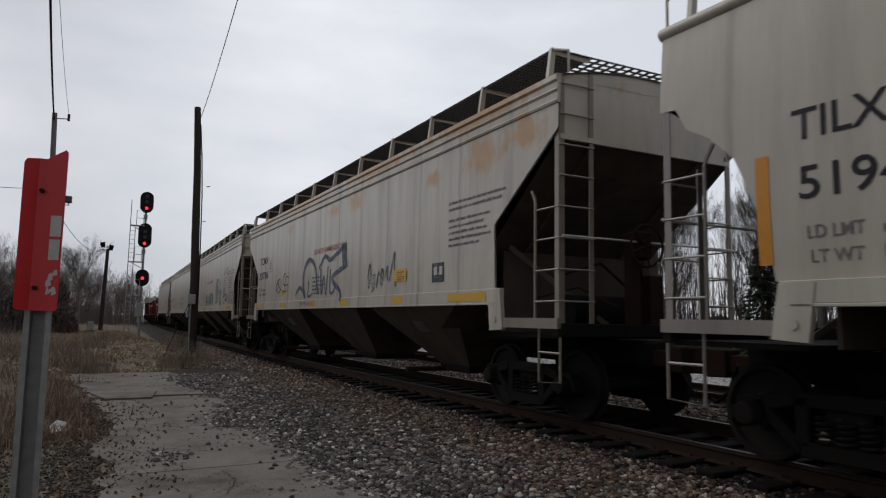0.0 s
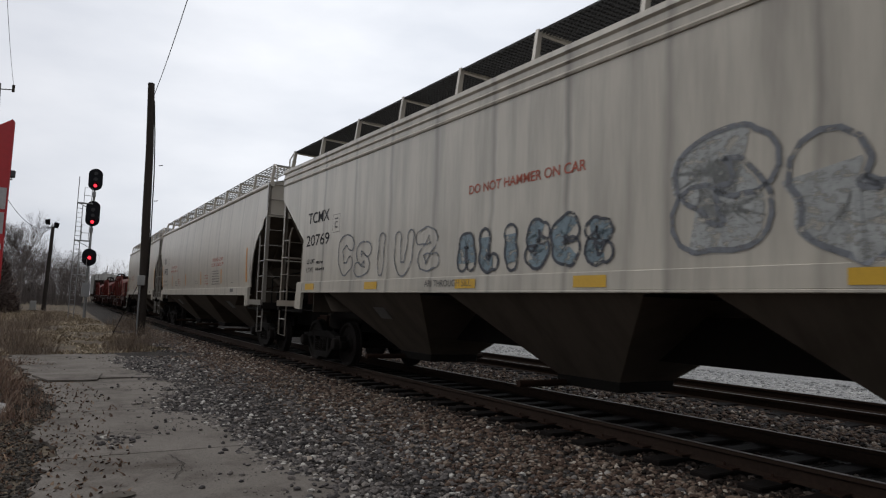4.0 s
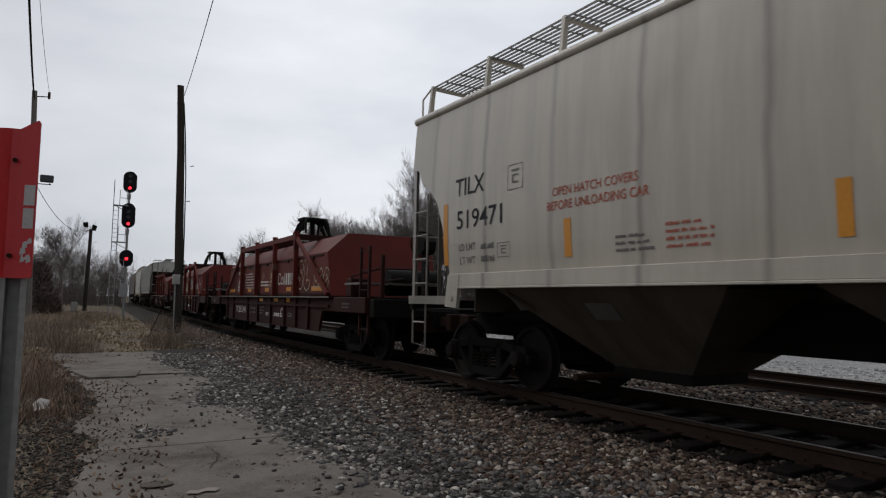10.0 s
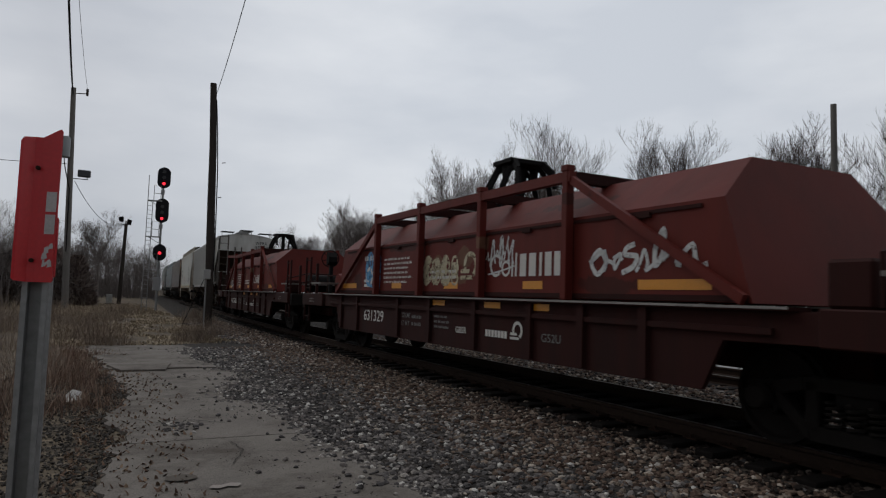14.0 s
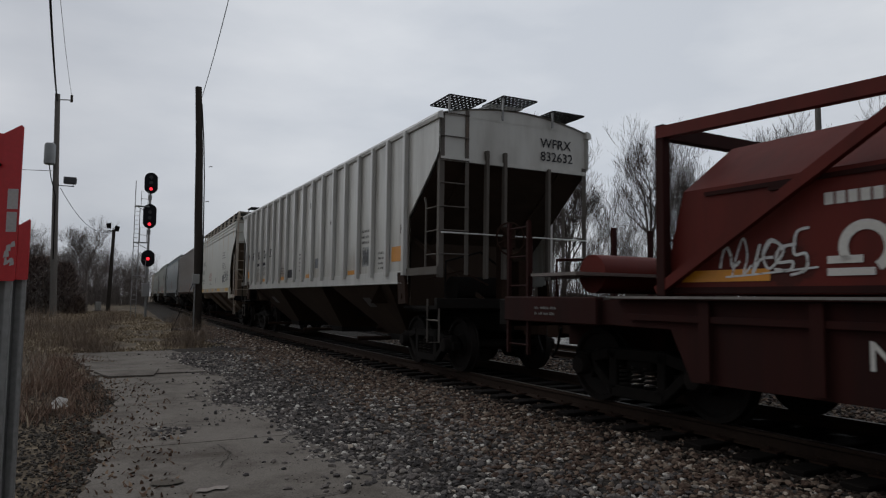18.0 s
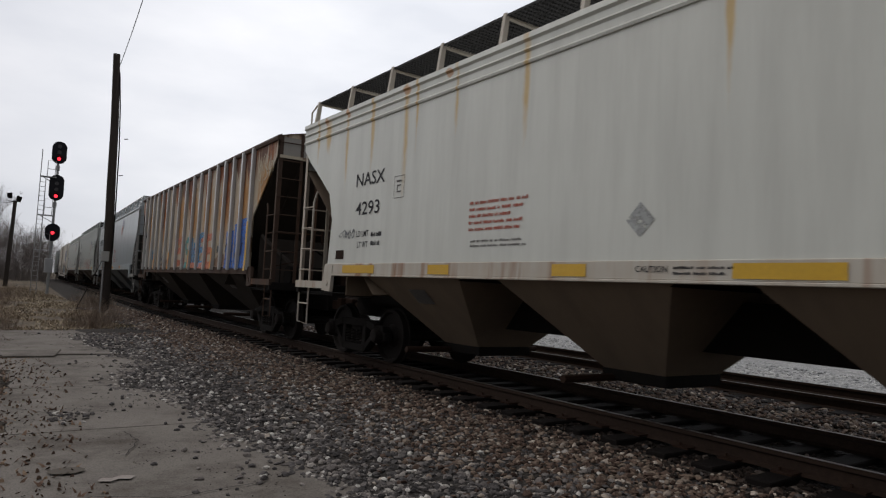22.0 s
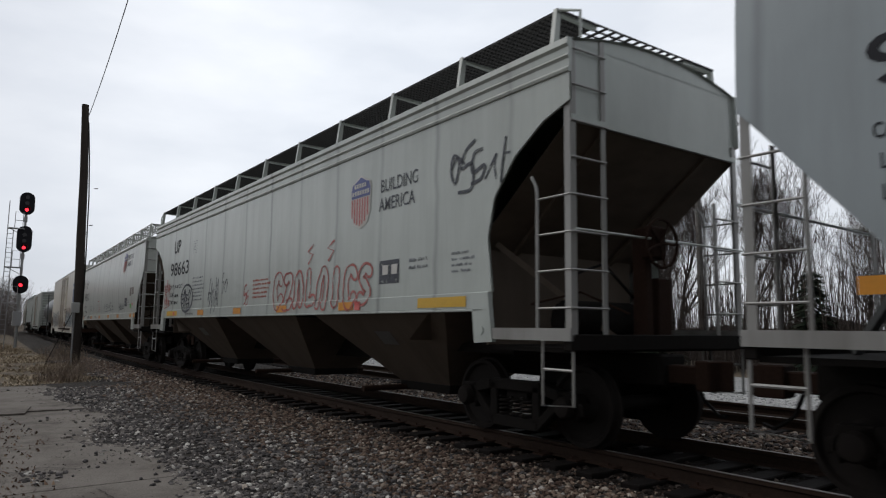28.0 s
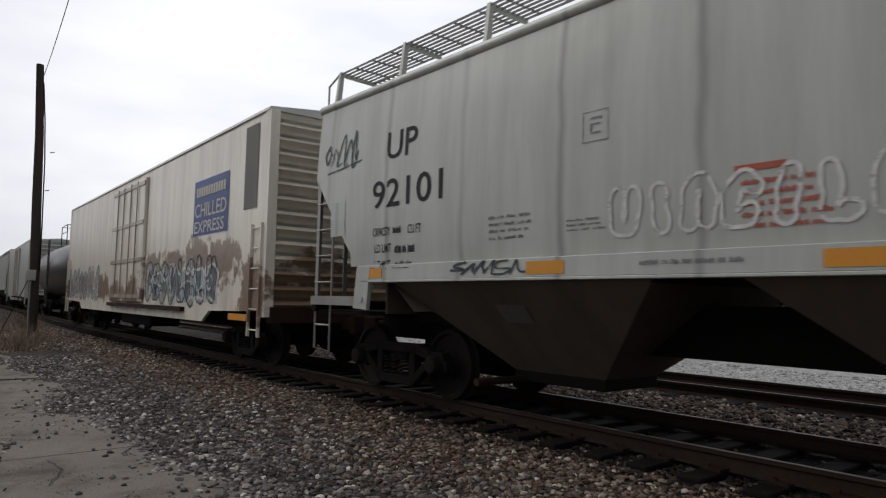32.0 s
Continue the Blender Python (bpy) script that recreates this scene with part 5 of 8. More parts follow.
graffiti(car, sk, at(29.4), 1.78, 1.6, 0.55, 4, 45, SPRAY_GREY, None, 0.04)

tilx(45.93, 64.25, "519453", "light grey covered hopper with amber strips and car number")
tilx(65.8, 83.5, "519471", "light grey curved-side covered hopper ahead of the coil cars")

# ribbed grey hopper
car, at, sk = hopper(142.65, 159.7, "weathered grey ribbed covered hopper with patched paint", RIB_PAINT, "ribbed", "tube", "flat", 1.55, 4.36, 3.6, (1.55, 1.75), bays=3, pitch=4.46,
                     ribs=(143.94, 144.77, 145.58, 146.42, 147.28, 148.14, 149.04, 149.93, 150.82, 151.7, 152.62, 153.48, 154.34, 155.2, 156.1, 157.0, 157.81, 158.63), deck=1.66, gear=mat_paint("dark_dirty_gear", (0.11, 0.098, 0.086), grime=0.6, seam=0, rust=0.2, rough=0.6), rib_mat=RIB_TRIM, under=mat_paint("brown_bays", (0.05, 0.033, 0.023), dirt=(0.02, 0.014, 0.01), grime=0.6, seam=0, rough=0.75), trim=RIB_TRIM, boards=False, bracket=BROWN)
for txt, a, w in (("WF", 158.5, 0.48), ("RX", 157.7, 0.5), ("83", 156.82, 0.46), ("26", 155.9, 0.46), ("32", 155.02, 0.46)):
    say(car, sk, txt, at(a), 2.54, 0.27, w, DARKMARK, "black stencilled characters between the ribs", 0.022)
for a in (156.9, 156.0):
    patch(car, sk, at(a), 2.3, 0.62, 0.1, DARKMARK, "stencil_bar", "black bar under the number")
for txt, a, z, w in (("LD LMT", 156.85, 2.13, 0.5), ("LT WT", 156.85, 1.97, 0.42), ("207800", 155.95, 2.13, 0.5), ("60000", 155.9, 1.97, 0.42)):
    say(car, sk, txt, at(a), z, 0.11, w, GREYMARK)
for a, z, w, h, m in ((158.52, 1.92, 0.52, 0.25, AMBER), (155.95, 1.76, 0.6, 0.09, AMBER), (153.4, 1.76, 0.55, 0.1, AMBER), (152.53, 1.81, 0.86, 0.23, DARKMARK), (149.75, 2.0, 0.28, 0.24, SPRAY_GREY), (150.6, 1.76, 0.5, 0.1, AMBER),
                      (147.15, 1.76, 0.58, 0.09, AMBER), (146.24, 1.91, 0.48, 0.4, SPRAY_PALE), (146.2, 1.95, 0.38, 0.3, SPRAY_GREY), (144.62, 1.94, 0.56, 0.28, AMBER)):
    patch(car, sk, at(a), z, w, h, m, "painted_panel", "faded painted panel")
small_print(car, sk, at(146.27), 2.36, 0.55, 0.35, 3, GREYMARK, 51)
small_print(car, sk, at(151.3), 1.94, 0.4, 0.55, 5, GREYMARK, 55)
small_print(car, sk, at(153.42), 1.92, 0.55, 0.24, 3, GREYMARK, 56)
for a, z, w, h in ((150.3, 3.6, 0.1, 0.14), (153.0, 3.5, 0.09, 0.16), (144.2, 2.45, 0.14, 0.16), (148.5, 3.0, 0.08, 0.1)):
    patch(car, sk, at(a), z, w, h, BROWN, "scuff", "small dark rust scuff", 0.007)
small_print(car, sk, at(145.3), 1.8, 0.4, 0.4, 4, GREYMARK, 52)
L8 = 159.7 - 142.65
for txt, z in (("WFRX", 4.0), ("832632", 3.76)):
    me = letters(txt, 0.24, DARKMARK)
    for v in me.vertices:
        v.co = (0.5 + v.co.x, -L8 / 2 + 0.035, z + v.co.y)
    part("lettering", me, DARKMARK, car, "black lettering on the end wall")
for e in (-1, 1):
    for x in (-1.05, 0.0, 1.05):
        part("running_board", grating(0.75, 0.7, 10), BLACK, car, "steel grating end walkway", m=pose(x, e * (L8 / 2 - 0.3), 4.78 - 0.12 * abs(x)))
        part("board_support", Shape().bar((x - 0.33, e * (L8 / 2 + 0.02), 4.36), (x - 0.33, e * (L8 / 2 + 0.02), 4.78 - 0.12 * abs(x)), 0.03, 0.03).bar((x + 0.33, e * (L8 / 2 - 0.6), 4.4), (x + 0.33, e * (L8 / 2 - 0.6), 4.78 - 0.12 * abs(x)), 0.03, 0.03), GALV, car)
part("running_board", grating(L8 - 0.8, 0.7, 10), GALV, car, "steel grating walkway along the roof", m=pose(0, 0, 4.76))

# off-white hopper
car, at, sk = hopper(161.35, 175.95, "off-white covered hopper streaked with rust runs", NASX_PAINT, "soft", "ribbed", "flat", 1.58, 4.34, 3.5, (1.46, 1.64), pitch=3.3, boards="dark",
                     under=mat_paint("taupe_bays", (0.18, 0.135, 0.096), grime=0.45, seam=0, rough=0.75), trim=mat_paint("rusty_white_trim", (0.5, 0.47, 0.41), dirt=(0.3, 0.15, 0.06), grime=0.5, seam=0, rust=0.6, rough=0.5))
say(car, sk, "NASX", at(173.65), 2.92, 0.22, 0.95, DARKMARK)
say(car, sk, "4293", at(173.62), 2.44, 0.22, 0.8, DARKMARK, "black stencilled car number")
say(car, sk, "LD LMT", at(173.55), 2.08, 0.1, 0.42, DARKMARK)
say(car, sk, "LT WT", at(173.5), 1.9, 0.1, 0.36, DARKMARK)
small_print(car, sk, at(173.05), 1.9, 0.4, 0.28, 2, DARKMARK, 61)
frame_mark(car, sk, at(172.4), 2.62, 0.3, 0.34, GREYMARK)
small_print(car, sk, at(170.45), 2.02, 1.15, 0.42, 5, REDMARK, 62)
small_print(car, sk, at(170.4), 1.82, 1.2, 0.12, 2, GREYMARK, 63)
sill_marks(car, at, sk, 1.48, [171.07, 168.63], YELLOW, 0.5)
sill_marks(car, at, sk, 1.48, [173.4], YELLOW, 1.1)
sill_marks(car, at, sk, 1.48, [166.3, 163.6], YELLOW, 0.9)
say(car, sk, "CAUTION", at(167.75), 1.53, 0.06, 0.36, DARKMARK)
small_print(car, sk, at(167.33), 1.5, 0.7, 0.1, 2, DARKMARK, 68)
small_print(car, sk, at(165.4), 2.95, 1.15, 0.35, 3, GREYMARK, 64)
small_print(car, sk, at(165.35), 2.45, 1.2, 0.35, 4, GREYMARK, 65)
patch(car, sk, at(165.2), 1.88, 0.5, 0.32, SPRAY_BLACK, "test_panel", "black stencil panel")
scrawl(car, sk, at(164.6), 1.95, 1.2, 0.45, 4, 66, SPRAY_BLACK, 0.05)
patch(car, sk, at(174.28), 1.72, 0.3, 0.15, BROWN, "rusted_plate", "rust-eaten steel plate")
scrawl(car, sk, at(174.2), 2.05, 0.6, 0.16, 4, 67, SPRAY_GREY, 0.025)
on_side(car, Shape().add([(0.17, 0, 0), (0.34, 0.17, 0), (0.17, 0.34, 0), (0, 0.17, 0)], [(0, 1, 2, 3)]).mesh("placard", SPRAY_PALE), sk, at(167.9), 1.86, "placard", "pale diamond placard")

# rusty ribbed hopper with graffiti
car, at, sk = hopper(177.45, 193.95, "rust-eaten ribbed covered hopper with blue and orange graffiti", RUST_PAINT, "rusty", "tube", "flat", 1.55, 4.44, 4.0, (1.45, 1.6), pitch=4.3, end_paint=mat_paint("worn_end_grey", (0.3, 0.29, 0.27), dirt=(0.13, 0.07, 0.04), grime=0.7, seam=0, rust=0.1, rough=0.6), ribs=[185.7 + y for y in (-6.65, -5.87, -5.1, -4.32, -3.55, -2.65, -1.75, -0.85, 0.13, 1.12, 2.1, 2.97, 3.83, 4.7, 5.55, 6.4, 7.2)],
                     rib_mat=mat_paint("rib_paint_pale", (0.47, 0.47, 0.46), dirt=(0.16, 0.085, 0.045), grime=0.5, seam=0, rust=0.35), trim=mat_paint("dark_rust_trim", (0.055, 0.036, 0.028), dirt=(0.1, 0.05, 0.025), grime=0.5, seam=0, rust=0.35, rough=0.75), boards=False,
                     under=mat_paint("black_bays", (0.047, 0.039, 0.033), dirt=(0.025, 0.018, 0.014), grime=0.6, seam=0, rough=0.7))
for k, (a, w, h, m, z) in enumerate(((181.05, 0.66, 0.95, SPRAY_BLUE, 1.56), (180.32, 0.66, 1.1, SPRAY_BLUE, 1.56), (179.76, 0.62, 1.2, SPRAY_BLUE, 1.56))):
    patch(car, sk, at(a), z, w, h, m, "graffiti", "solid blue graffiti block")
scrawl(car, sk, at(181.1), 1.75, 1.75, 0.75, 5, 71, SPRAY_BLACK, 0.06, "dark flecks over the blue graffiti")
patch(car, lambda z: sk(z) + 0.082, at(179.12), 1.5, 0.13, 1.15, YELLOW, "reflector", "upright yellow strip on the rib")
def strokes(lines, w, mat, label, out):
    for k, pts in enumerate(lines):
        sh = Shape()
        ribbon(sh, [(p + 0.02 * math.sin(7 * q + k), q) for p, q in pts], w)
        lo = min(v[0] for v in sh.v)
        on_side(car, sh.mesh("graffiti", mat), sk, at(187.2) - lo, 1.58, "graffiti", label, 0, out)


def run(x0, y0, x1, y1, n=6):
    return [(x0 + (x1 - x0) * i / n, y0 + (y1 - y0) * i / n) for i in range(n + 1)]


strokes([run(0, 0.12, 1.5, 0.2), run(0.1, 0.5, 1.3, 0.6), run(0.3, 0.85, 1.4, 0.9), run(0.2, 0.05, 0.4, 0.9), run(1.0, 0.05, 0.9, 0.85), run(2.3, 0.1, 5.05, 0.06), run(2.6, 0.5, 3.6, 0.55), run(3.5, 0.82, 5.05, 0.86), run(3.7, 0.45, 5.0, 0.48), run(4.25, 0.05, 4.2, 0.85), run(3.1, 0.05, 3.4, 0.75)], 0.2, SPRAY_ORANGE, "salmon-orange graffiti stroke", 0.007)
strokes([[(2.2, 0.85), (1.8, 0.86), (1.6, 0.7), (1.75, 0.5), (2.1, 0.42), (2.15, 0.2), (1.95, 0.08), (1.55, 0.08)], run(1.9, 0.1, 2.1, 0.8)], 0.2, SPRAY_TEAL, "teal graffiti stroke", 0.009)
strokes([run(2.55, 0.06, 2.5, 0.9), run(2.8, 0.1, 2.75, 0.75), run(3.0, 0.05, 3.05, 0.98), run(3.35, 0.05, 3.4, 0.96), run(3.3, 0.5, 3.75, 0.52), run(3.3, 0.9, 3.8, 0.95), run(3.35, 0.1, 3.8, 0.12)], 0.17, SPRAY_SKY, "sky-blue graffiti stroke", 0.011)
scrawl(car, sk, at(190.0), 1.7, 1.0, 0.7, 4, 75, SPRAY_BLACK, 0.06)
patch(car, sk, at(193.2), 1.62, 0.95, 1.15, mat_paint("pale_patch", (0.5, 0.5, 0.45), grime=0.5, seam=0), "painted_panel", "pale repainted panel")
for txt, a, z in (("TR", 193.05, 2.55), ("LX", 192.55, 2.55), ("48", 193.05, 2.15), ("43", 192.55, 2.15)):
    on_side(car, letters(txt, 0.27, SPRAY_BLACK), sk, at(a), z, "lettering", "black stencilled characters", 0.36, 0.012)
patch(car, sk, at(191.6), 1.9, 0.6, 0.35, SPRAY_SKY, "graffiti", "pale blue graffiti patch")
for a, w in ((190.46, 0.12), (187.86, 0.12), (184.91, 0.12), (182.21, 0.12)):
    patch(car, lambda z: sk(z) + 0.082, at(a), 1.55, w, 0.55, AMBER, "reflector", "upright amber strip on a rib")
frame_mark(car, sk, at(181.95), 1.86, 0.62, 0.4, SPRAY_CREAM, 0.03)
for i in range(2):
    patch(car, sk, at(181.87 - 0.26 * i), 1.98, 0.2, 0.18, SPRAY_BLACK, "stencil_panel", "dark square of the stencil", 0.012)
scrawl(car, sk, at(178.7), 3.5, 1.0, 0.7, 4, 76, SPRAY_CREAM, 0.06)


def up_car(a0, a1, number, paint, label, cut, chord, eave, wall, num_at, num_z, boards=True, side="bulged", wide=1.85, bays=None):
    car, at, sk = hopper(a0, a1, label, paint, cut, chord, side, 1.58, eave, wall, (1.55, 1.75), pitch=4.7, boards=boards, gear=mat_paint("worn_steel_gear", (0.27, 0.262, 0.245), grime=0.6, seam=0, rust=0.2),
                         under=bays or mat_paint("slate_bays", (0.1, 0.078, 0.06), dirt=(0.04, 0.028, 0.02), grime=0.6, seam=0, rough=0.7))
    say(car, sk, "UP", at(num_at - 0.3), num_z + 0.64, 0.38, 0.66, DARKMARK)
    say(car, sk, number, at(num_at), num_z, 0.38, wide, DARKMARK, "dark stencilled car number")
    say(car, sk, "CAPACITY", at(num_at - 0.02), num_z - 0.38, 0.115, 0.5 * wide / 1.85, DARKMARK)
    small_print(car, sk, at(num_at - 0.6 * wide / 1.85), num_z - 0.4, 0.32 * wide / 1.85, 0.19, 1, DARKMARK, a0)
    say(car, sk, "CU FT", at(num_at - 1.0 * wide / 1.85), num_z - 0.38, 0.115, 0.34 * wide / 1.85, DARKMARK)
    say(car, sk, "LD LMT", at(num_at - 0.06), num_z - 0.6, 0.115, 0.38, DARKMARK)
    say(car, sk, "LT WT", at(num_at - 0.06), num_z - 0.82, 0.115, 0.36, DARKMARK)
    small_print(car, sk, at(num_at - 0.52), num_z - 0.86, 0.5, 0.4, 2, DARKMARK, a0 + 1)
    return car, at, sk


car, at, sk = up_car(195.5, 213.6, "99830", UP_DARK, "blue-grey covered hopper with red warning print", "high", "tube", 4.3, 3.1, 212.6, 3.05, bays=mat_paint("slate_blue_bays", (0.115, 0.12, 0.12), dirt=(0.045, 0.04, 0.035), grime=0.7, seam=0, rough=0.65))
frame_mark(car, sk, at(210.3), 3.4, 0.36, 0.4, SPRAY_GREY)
say(car, sk, "WARNING", at(203.9), 2.42, 0.14, 0.75, REDMARK)
small_print(car, sk, at(204.1), 1.9, 1.2, 0.45, 4, REDMARK, 82)
say(car, sk, "WARNING", at(207.6), 2.4, 0.1, 0.5, REDMARK)
small_print(car, sk, at(207.8), 1.95, 0.9, 0.4, 4, REDMARK, 83)
small_print(car, sk, at(202.65), 1.95, 0.55, 0.22, 3, SPRAY_GREY, 84)
frame_mark(car, sk, at(206.6), 1.95, 0.4, 0.45, SPRAY_GREY)
sill_marks(car, at, sk, 1.58, [212.45, 209.8, 206.75, 204.0, 200.7], AMBER, 0.55)
shield(car, sk, at(201.4), 3.2, 0.66, 0.85)

car, at, sk = up_car(215.35, 233.2, "98663", UP_PALE, "sage grey covered hopper with shield emblem and red graffiti", "round", "ribbed", 4.4, 3.55, 231.2, 2.72, "dark", "flat")
shield(car, sk, at(220.15), 2.85, 0.66, 0.8)
say(car, sk, "BUILDING", at(219.2), 3.32, 0.2, 1.0, SPRAY_BLACK)
say(car, sk, "AMERICA", at(219.25), 3.04, 0.2, 0.98, SPRAY_BLACK)
scrawl(car, sk, at(217.45), 3.0, 1.25, 0.6, 4, 91, SPRAY_BLACK, 0.055)
bubbles(car, sk, at(223.3), 1.58, 3.9, 0.78, 8, 92, SPRAY_RED, None, 0.042, "red outlined graffiti letters")
scrawl(car, sk, at(231.78), 2.2, 0.62, 0.44, 6, 94, SPRAY_RED, 0.05)
scrawl(car, sk, at(231.76), 1.84, 0.6, 0.4, 5, 194, SPRAY_RED, 0.05)
scrawl(car, sk, at(229.95), 1.9, 0.95, 0.4, 4, 95, SPRAY_BLACK, 0.065)
scrawl(car, sk, at(229.7), 1.7, 0.6, 0.3, 3, 195, SPRAY_BLACK, 0.055)
oval = Shape()
ribbon(oval, [(0.55 + 0.55 * math.cos(k * math.tau / 28), 0.36 + 0.36 * math.sin(k * math.tau / 28)) for k in range(29)], 0.06)
on_side(car, oval.mesh("graffiti", SPRAY_BLACK), sk, at(229.95), 1.68, "graffiti", "black sprayed oval round a scrawl", 0, 0.01)
frame_mark(car, sk, at(228.98), 3.22, 0.32, 0.32, SPRAY_GREY)
patch(car, sk, at(219.2), 1.95, 0.55, 0.34, SPRAY_BLACK, "test_panel", "black stencil panel")
patch(car, sk, at(219.1), 2.08, 0.16, 0.14, WHITE, "test_panel", "white square on the stencil panel", 0.012)
patch(car, sk, at(218.85), 2.08, 0.16, 0.14, WHITE, "test_panel", "white square on the stencil panel", 0.012)
small_print(car, sk, at(218.4), 2.1, 0.6, 0.2, 2, SPRAY_GREY, 96)
small_print(car, sk, at(217.4), 2.0, 0.5, 0.3, 4, SPRAY_GREY, 97)
small_print(car, sk, at(228.9), 1.94, 1.1, 0.66, 7, SPRAY_GREY, 98)
small_print(car, sk, at(229.4), 1.58, 0.85, 0.1, 1, GREYMARK, 197)
small_print(car, sk, at(224.42), 1.88, 1.05, 0.43, 5, REDMARK, 99)
scrawl(car, sk, at(224.95), 1.65, 0.35, 0.7, 2, 199, SPRAY_RED, 0.05)
for a in (221.75, 220.95):
    zig = Shape()
    ribbon(zig, [(0.26, 0.34), (0.02, 0.22), (0.24, 0.16), (0.05, 0.0)], 0.045)
    on_side(car, zig.mesh("graffiti", SPRAY_RED), sk, at(a), 2.42, "graffiti", "small red zigzag over the graffiti", 0, 0.01)
scrawl(car, sk, at(227.5), 1.66, 0.8, 0.9, 6, 196, SPRAY_BLACK, 0.035)
scrawl(car, sk, at(226.45), 2.1, 0.35, 0.5, 2, 198, SPRAY_BLACK, 0.03)
sill_marks(car, at, sk, 1.58, [228.0, 225.3, 222.8, 220.2], AMBER, 0.5)
sill_marks(car, at, sk, 1.58, [217.6, 230.75], YELLOW, 1.06)
patch(car, sk, at(230.62), 1.58, 0.18, 0.1, ROSE, "reflector", "red and white tape square", 0.01)
patch(car, sk, at(219.9), 1.58, 0.18, 0.13, ROSE, "reflector", "red and white tape square", 0.01)

car, at, sk = up_car(234.9, 252.25, "92101", UP_MID, "pale grey covered hopper with white graffiti and amber sill strips", "high", "tube", 4.27, 3.1, 250.65, 2.52, wide=1.5)
shield(car, sk, at(239.2), 3.25, 0.78, 0.8)
say(car, sk, "BUILDING", at(238.26), 3.76, 0.18, 1.08, SPRAY_BLACK)
say(car, sk, "AMERICA", at(238.27), 3.5, 0.18, 1.02, SPRAY_BLACK)
scrawl(car, sk, at(252.0), 3.2, 0.95, 0.5, 4, 101, SPRAY_BLACK, 0.045)
bubbles(car, sk, at(246.75), 1.88, 2.5, 0.5, 7, 102, SPRAY_WHITE, None, 0.035, "white outlined graffiti letters")
scrawl(car, sk, at(248.95), 1.58, 1.1, 0.17, 5, 103, SPRAY_BLACK, 0.04)
scrawl(car, sk, at(243.6), 1.9, 2.6, 0.4, 6, 104, SPRAY_GREY, 0.04)
frame_mark(car, sk, at(247.05), 2.82, 0.3, 0.3, SPRAY_GREY)
small_print(car, sk, at(248.35), 1.95, 0.65, 0.3, 4, SPRAY_GREY, 105)
small_print(car, sk, at(247.25), 1.98, 0.5, 0.14, 3, SPRAY_GREY, 106)
patch(car, sk, at(245.55), 2.34, 0.4, 0.05, REDMARK, "stencil_bar", "red warning bar")
small_print(car, sk, at(245.5), 1.88, 0.7, 0.42, 5, REDMARK, 107)
small_print(car, sk, at(246.4), 1.62, 1.3, 0.09, 1, SPRAY_GREY, 108)
sill_marks(car, at, sk, 1.58, [250.6, 247.5, 244.65, 242.0, 239.5], AMBER, 0.5)
sill_marks(car, at, sk, 1.58, [236.4], AMBER, 1.0)
patch(car, sk, at(238.3), 1.97, 0.55, 0.37, WHITE, "test_panel", "white border of a stencil panel", 0.005)
patch(car, sk, at(238.27), 2.0, 0.49, 0.31, SPRAY_BLACK, "test_panel", "black stencil panel", 0.009)
patch(car, sk, at(237.98), 2.0, 0.02, 0.31, WHITE, "stencil_bar", "white line on the panel", 0.012)
patch(car, sk, at(237.96), 2.14, 0.18, 0.02, WHITE, "stencil_bar", "white line on the panel", 0.012)
scrawl(car, sk, at(239.6), 1.9, 1.1, 0.24, 6, 110, SPRAY_BLACK, 0.03)
small_print(car, sk, at(237.68), 2.02, 0.4, 0.24, 3, SPRAY_GREY, 111)
patch(car, sk, at(236.8), 2.0, 0.2, 0.09, ROSE, "placard", "small red placard", 0.008)
patch(car, sk, at(237.2), 1.92, 0.29, 0.15, mat_plain("green_label", (0.15, 0.5, 0.08), 0.5), "placard", "bright green placard")
for a, z, w, h in ((237.26, 2.36, 0.34, 0.3), (236.86, 2.4, 0.4, 0.26)):
    patch(car, sk, at(a), z, w, h, PATCH_BROWN, "painted_panel", "grey touch-up paint patch", 0.007)
patch(car, sk, at(251.75), 2.2, 0.4, 0.5, UP_PALE, "painted_panel", "outlined repair panel", 0.007)


# ---------------- coil cars ----------------
OXIDE = mat_paint("oxide_red_paint", (0.112, 0.0165, 0.0115), dirt=(0.042, 0.0125, 0.0095), grime=0.5, seam=0, rust=0.0, rough=0.6)
OXIDE = spots_on(OXIDE, ((-0.5, 1.95, 0.55, 0.36), (0.55, 1.9, 0.45, 0.3), (-1.1, 2.15, 0.3, 0.25), (-0.2, 1.6, 0.8, 0.18)), ((0.05, 0.026, 0.018), (0.24, 0.15, 0.085)), 0.6)
spots_on(OXIDE, ((-4.0, 1.5, 1.2, 0.3), (2.0, 2.25, 2.5, 0.2), (-3.0, 2.6, 2.0, 0.2), (4.6, 1.6, 0.8, 0.5)), ((0.022, 0.008, 0.006), (0.05, 0.014, 0.01)), 0.7)
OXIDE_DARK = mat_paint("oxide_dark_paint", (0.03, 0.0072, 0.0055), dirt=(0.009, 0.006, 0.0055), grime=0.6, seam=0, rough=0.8)


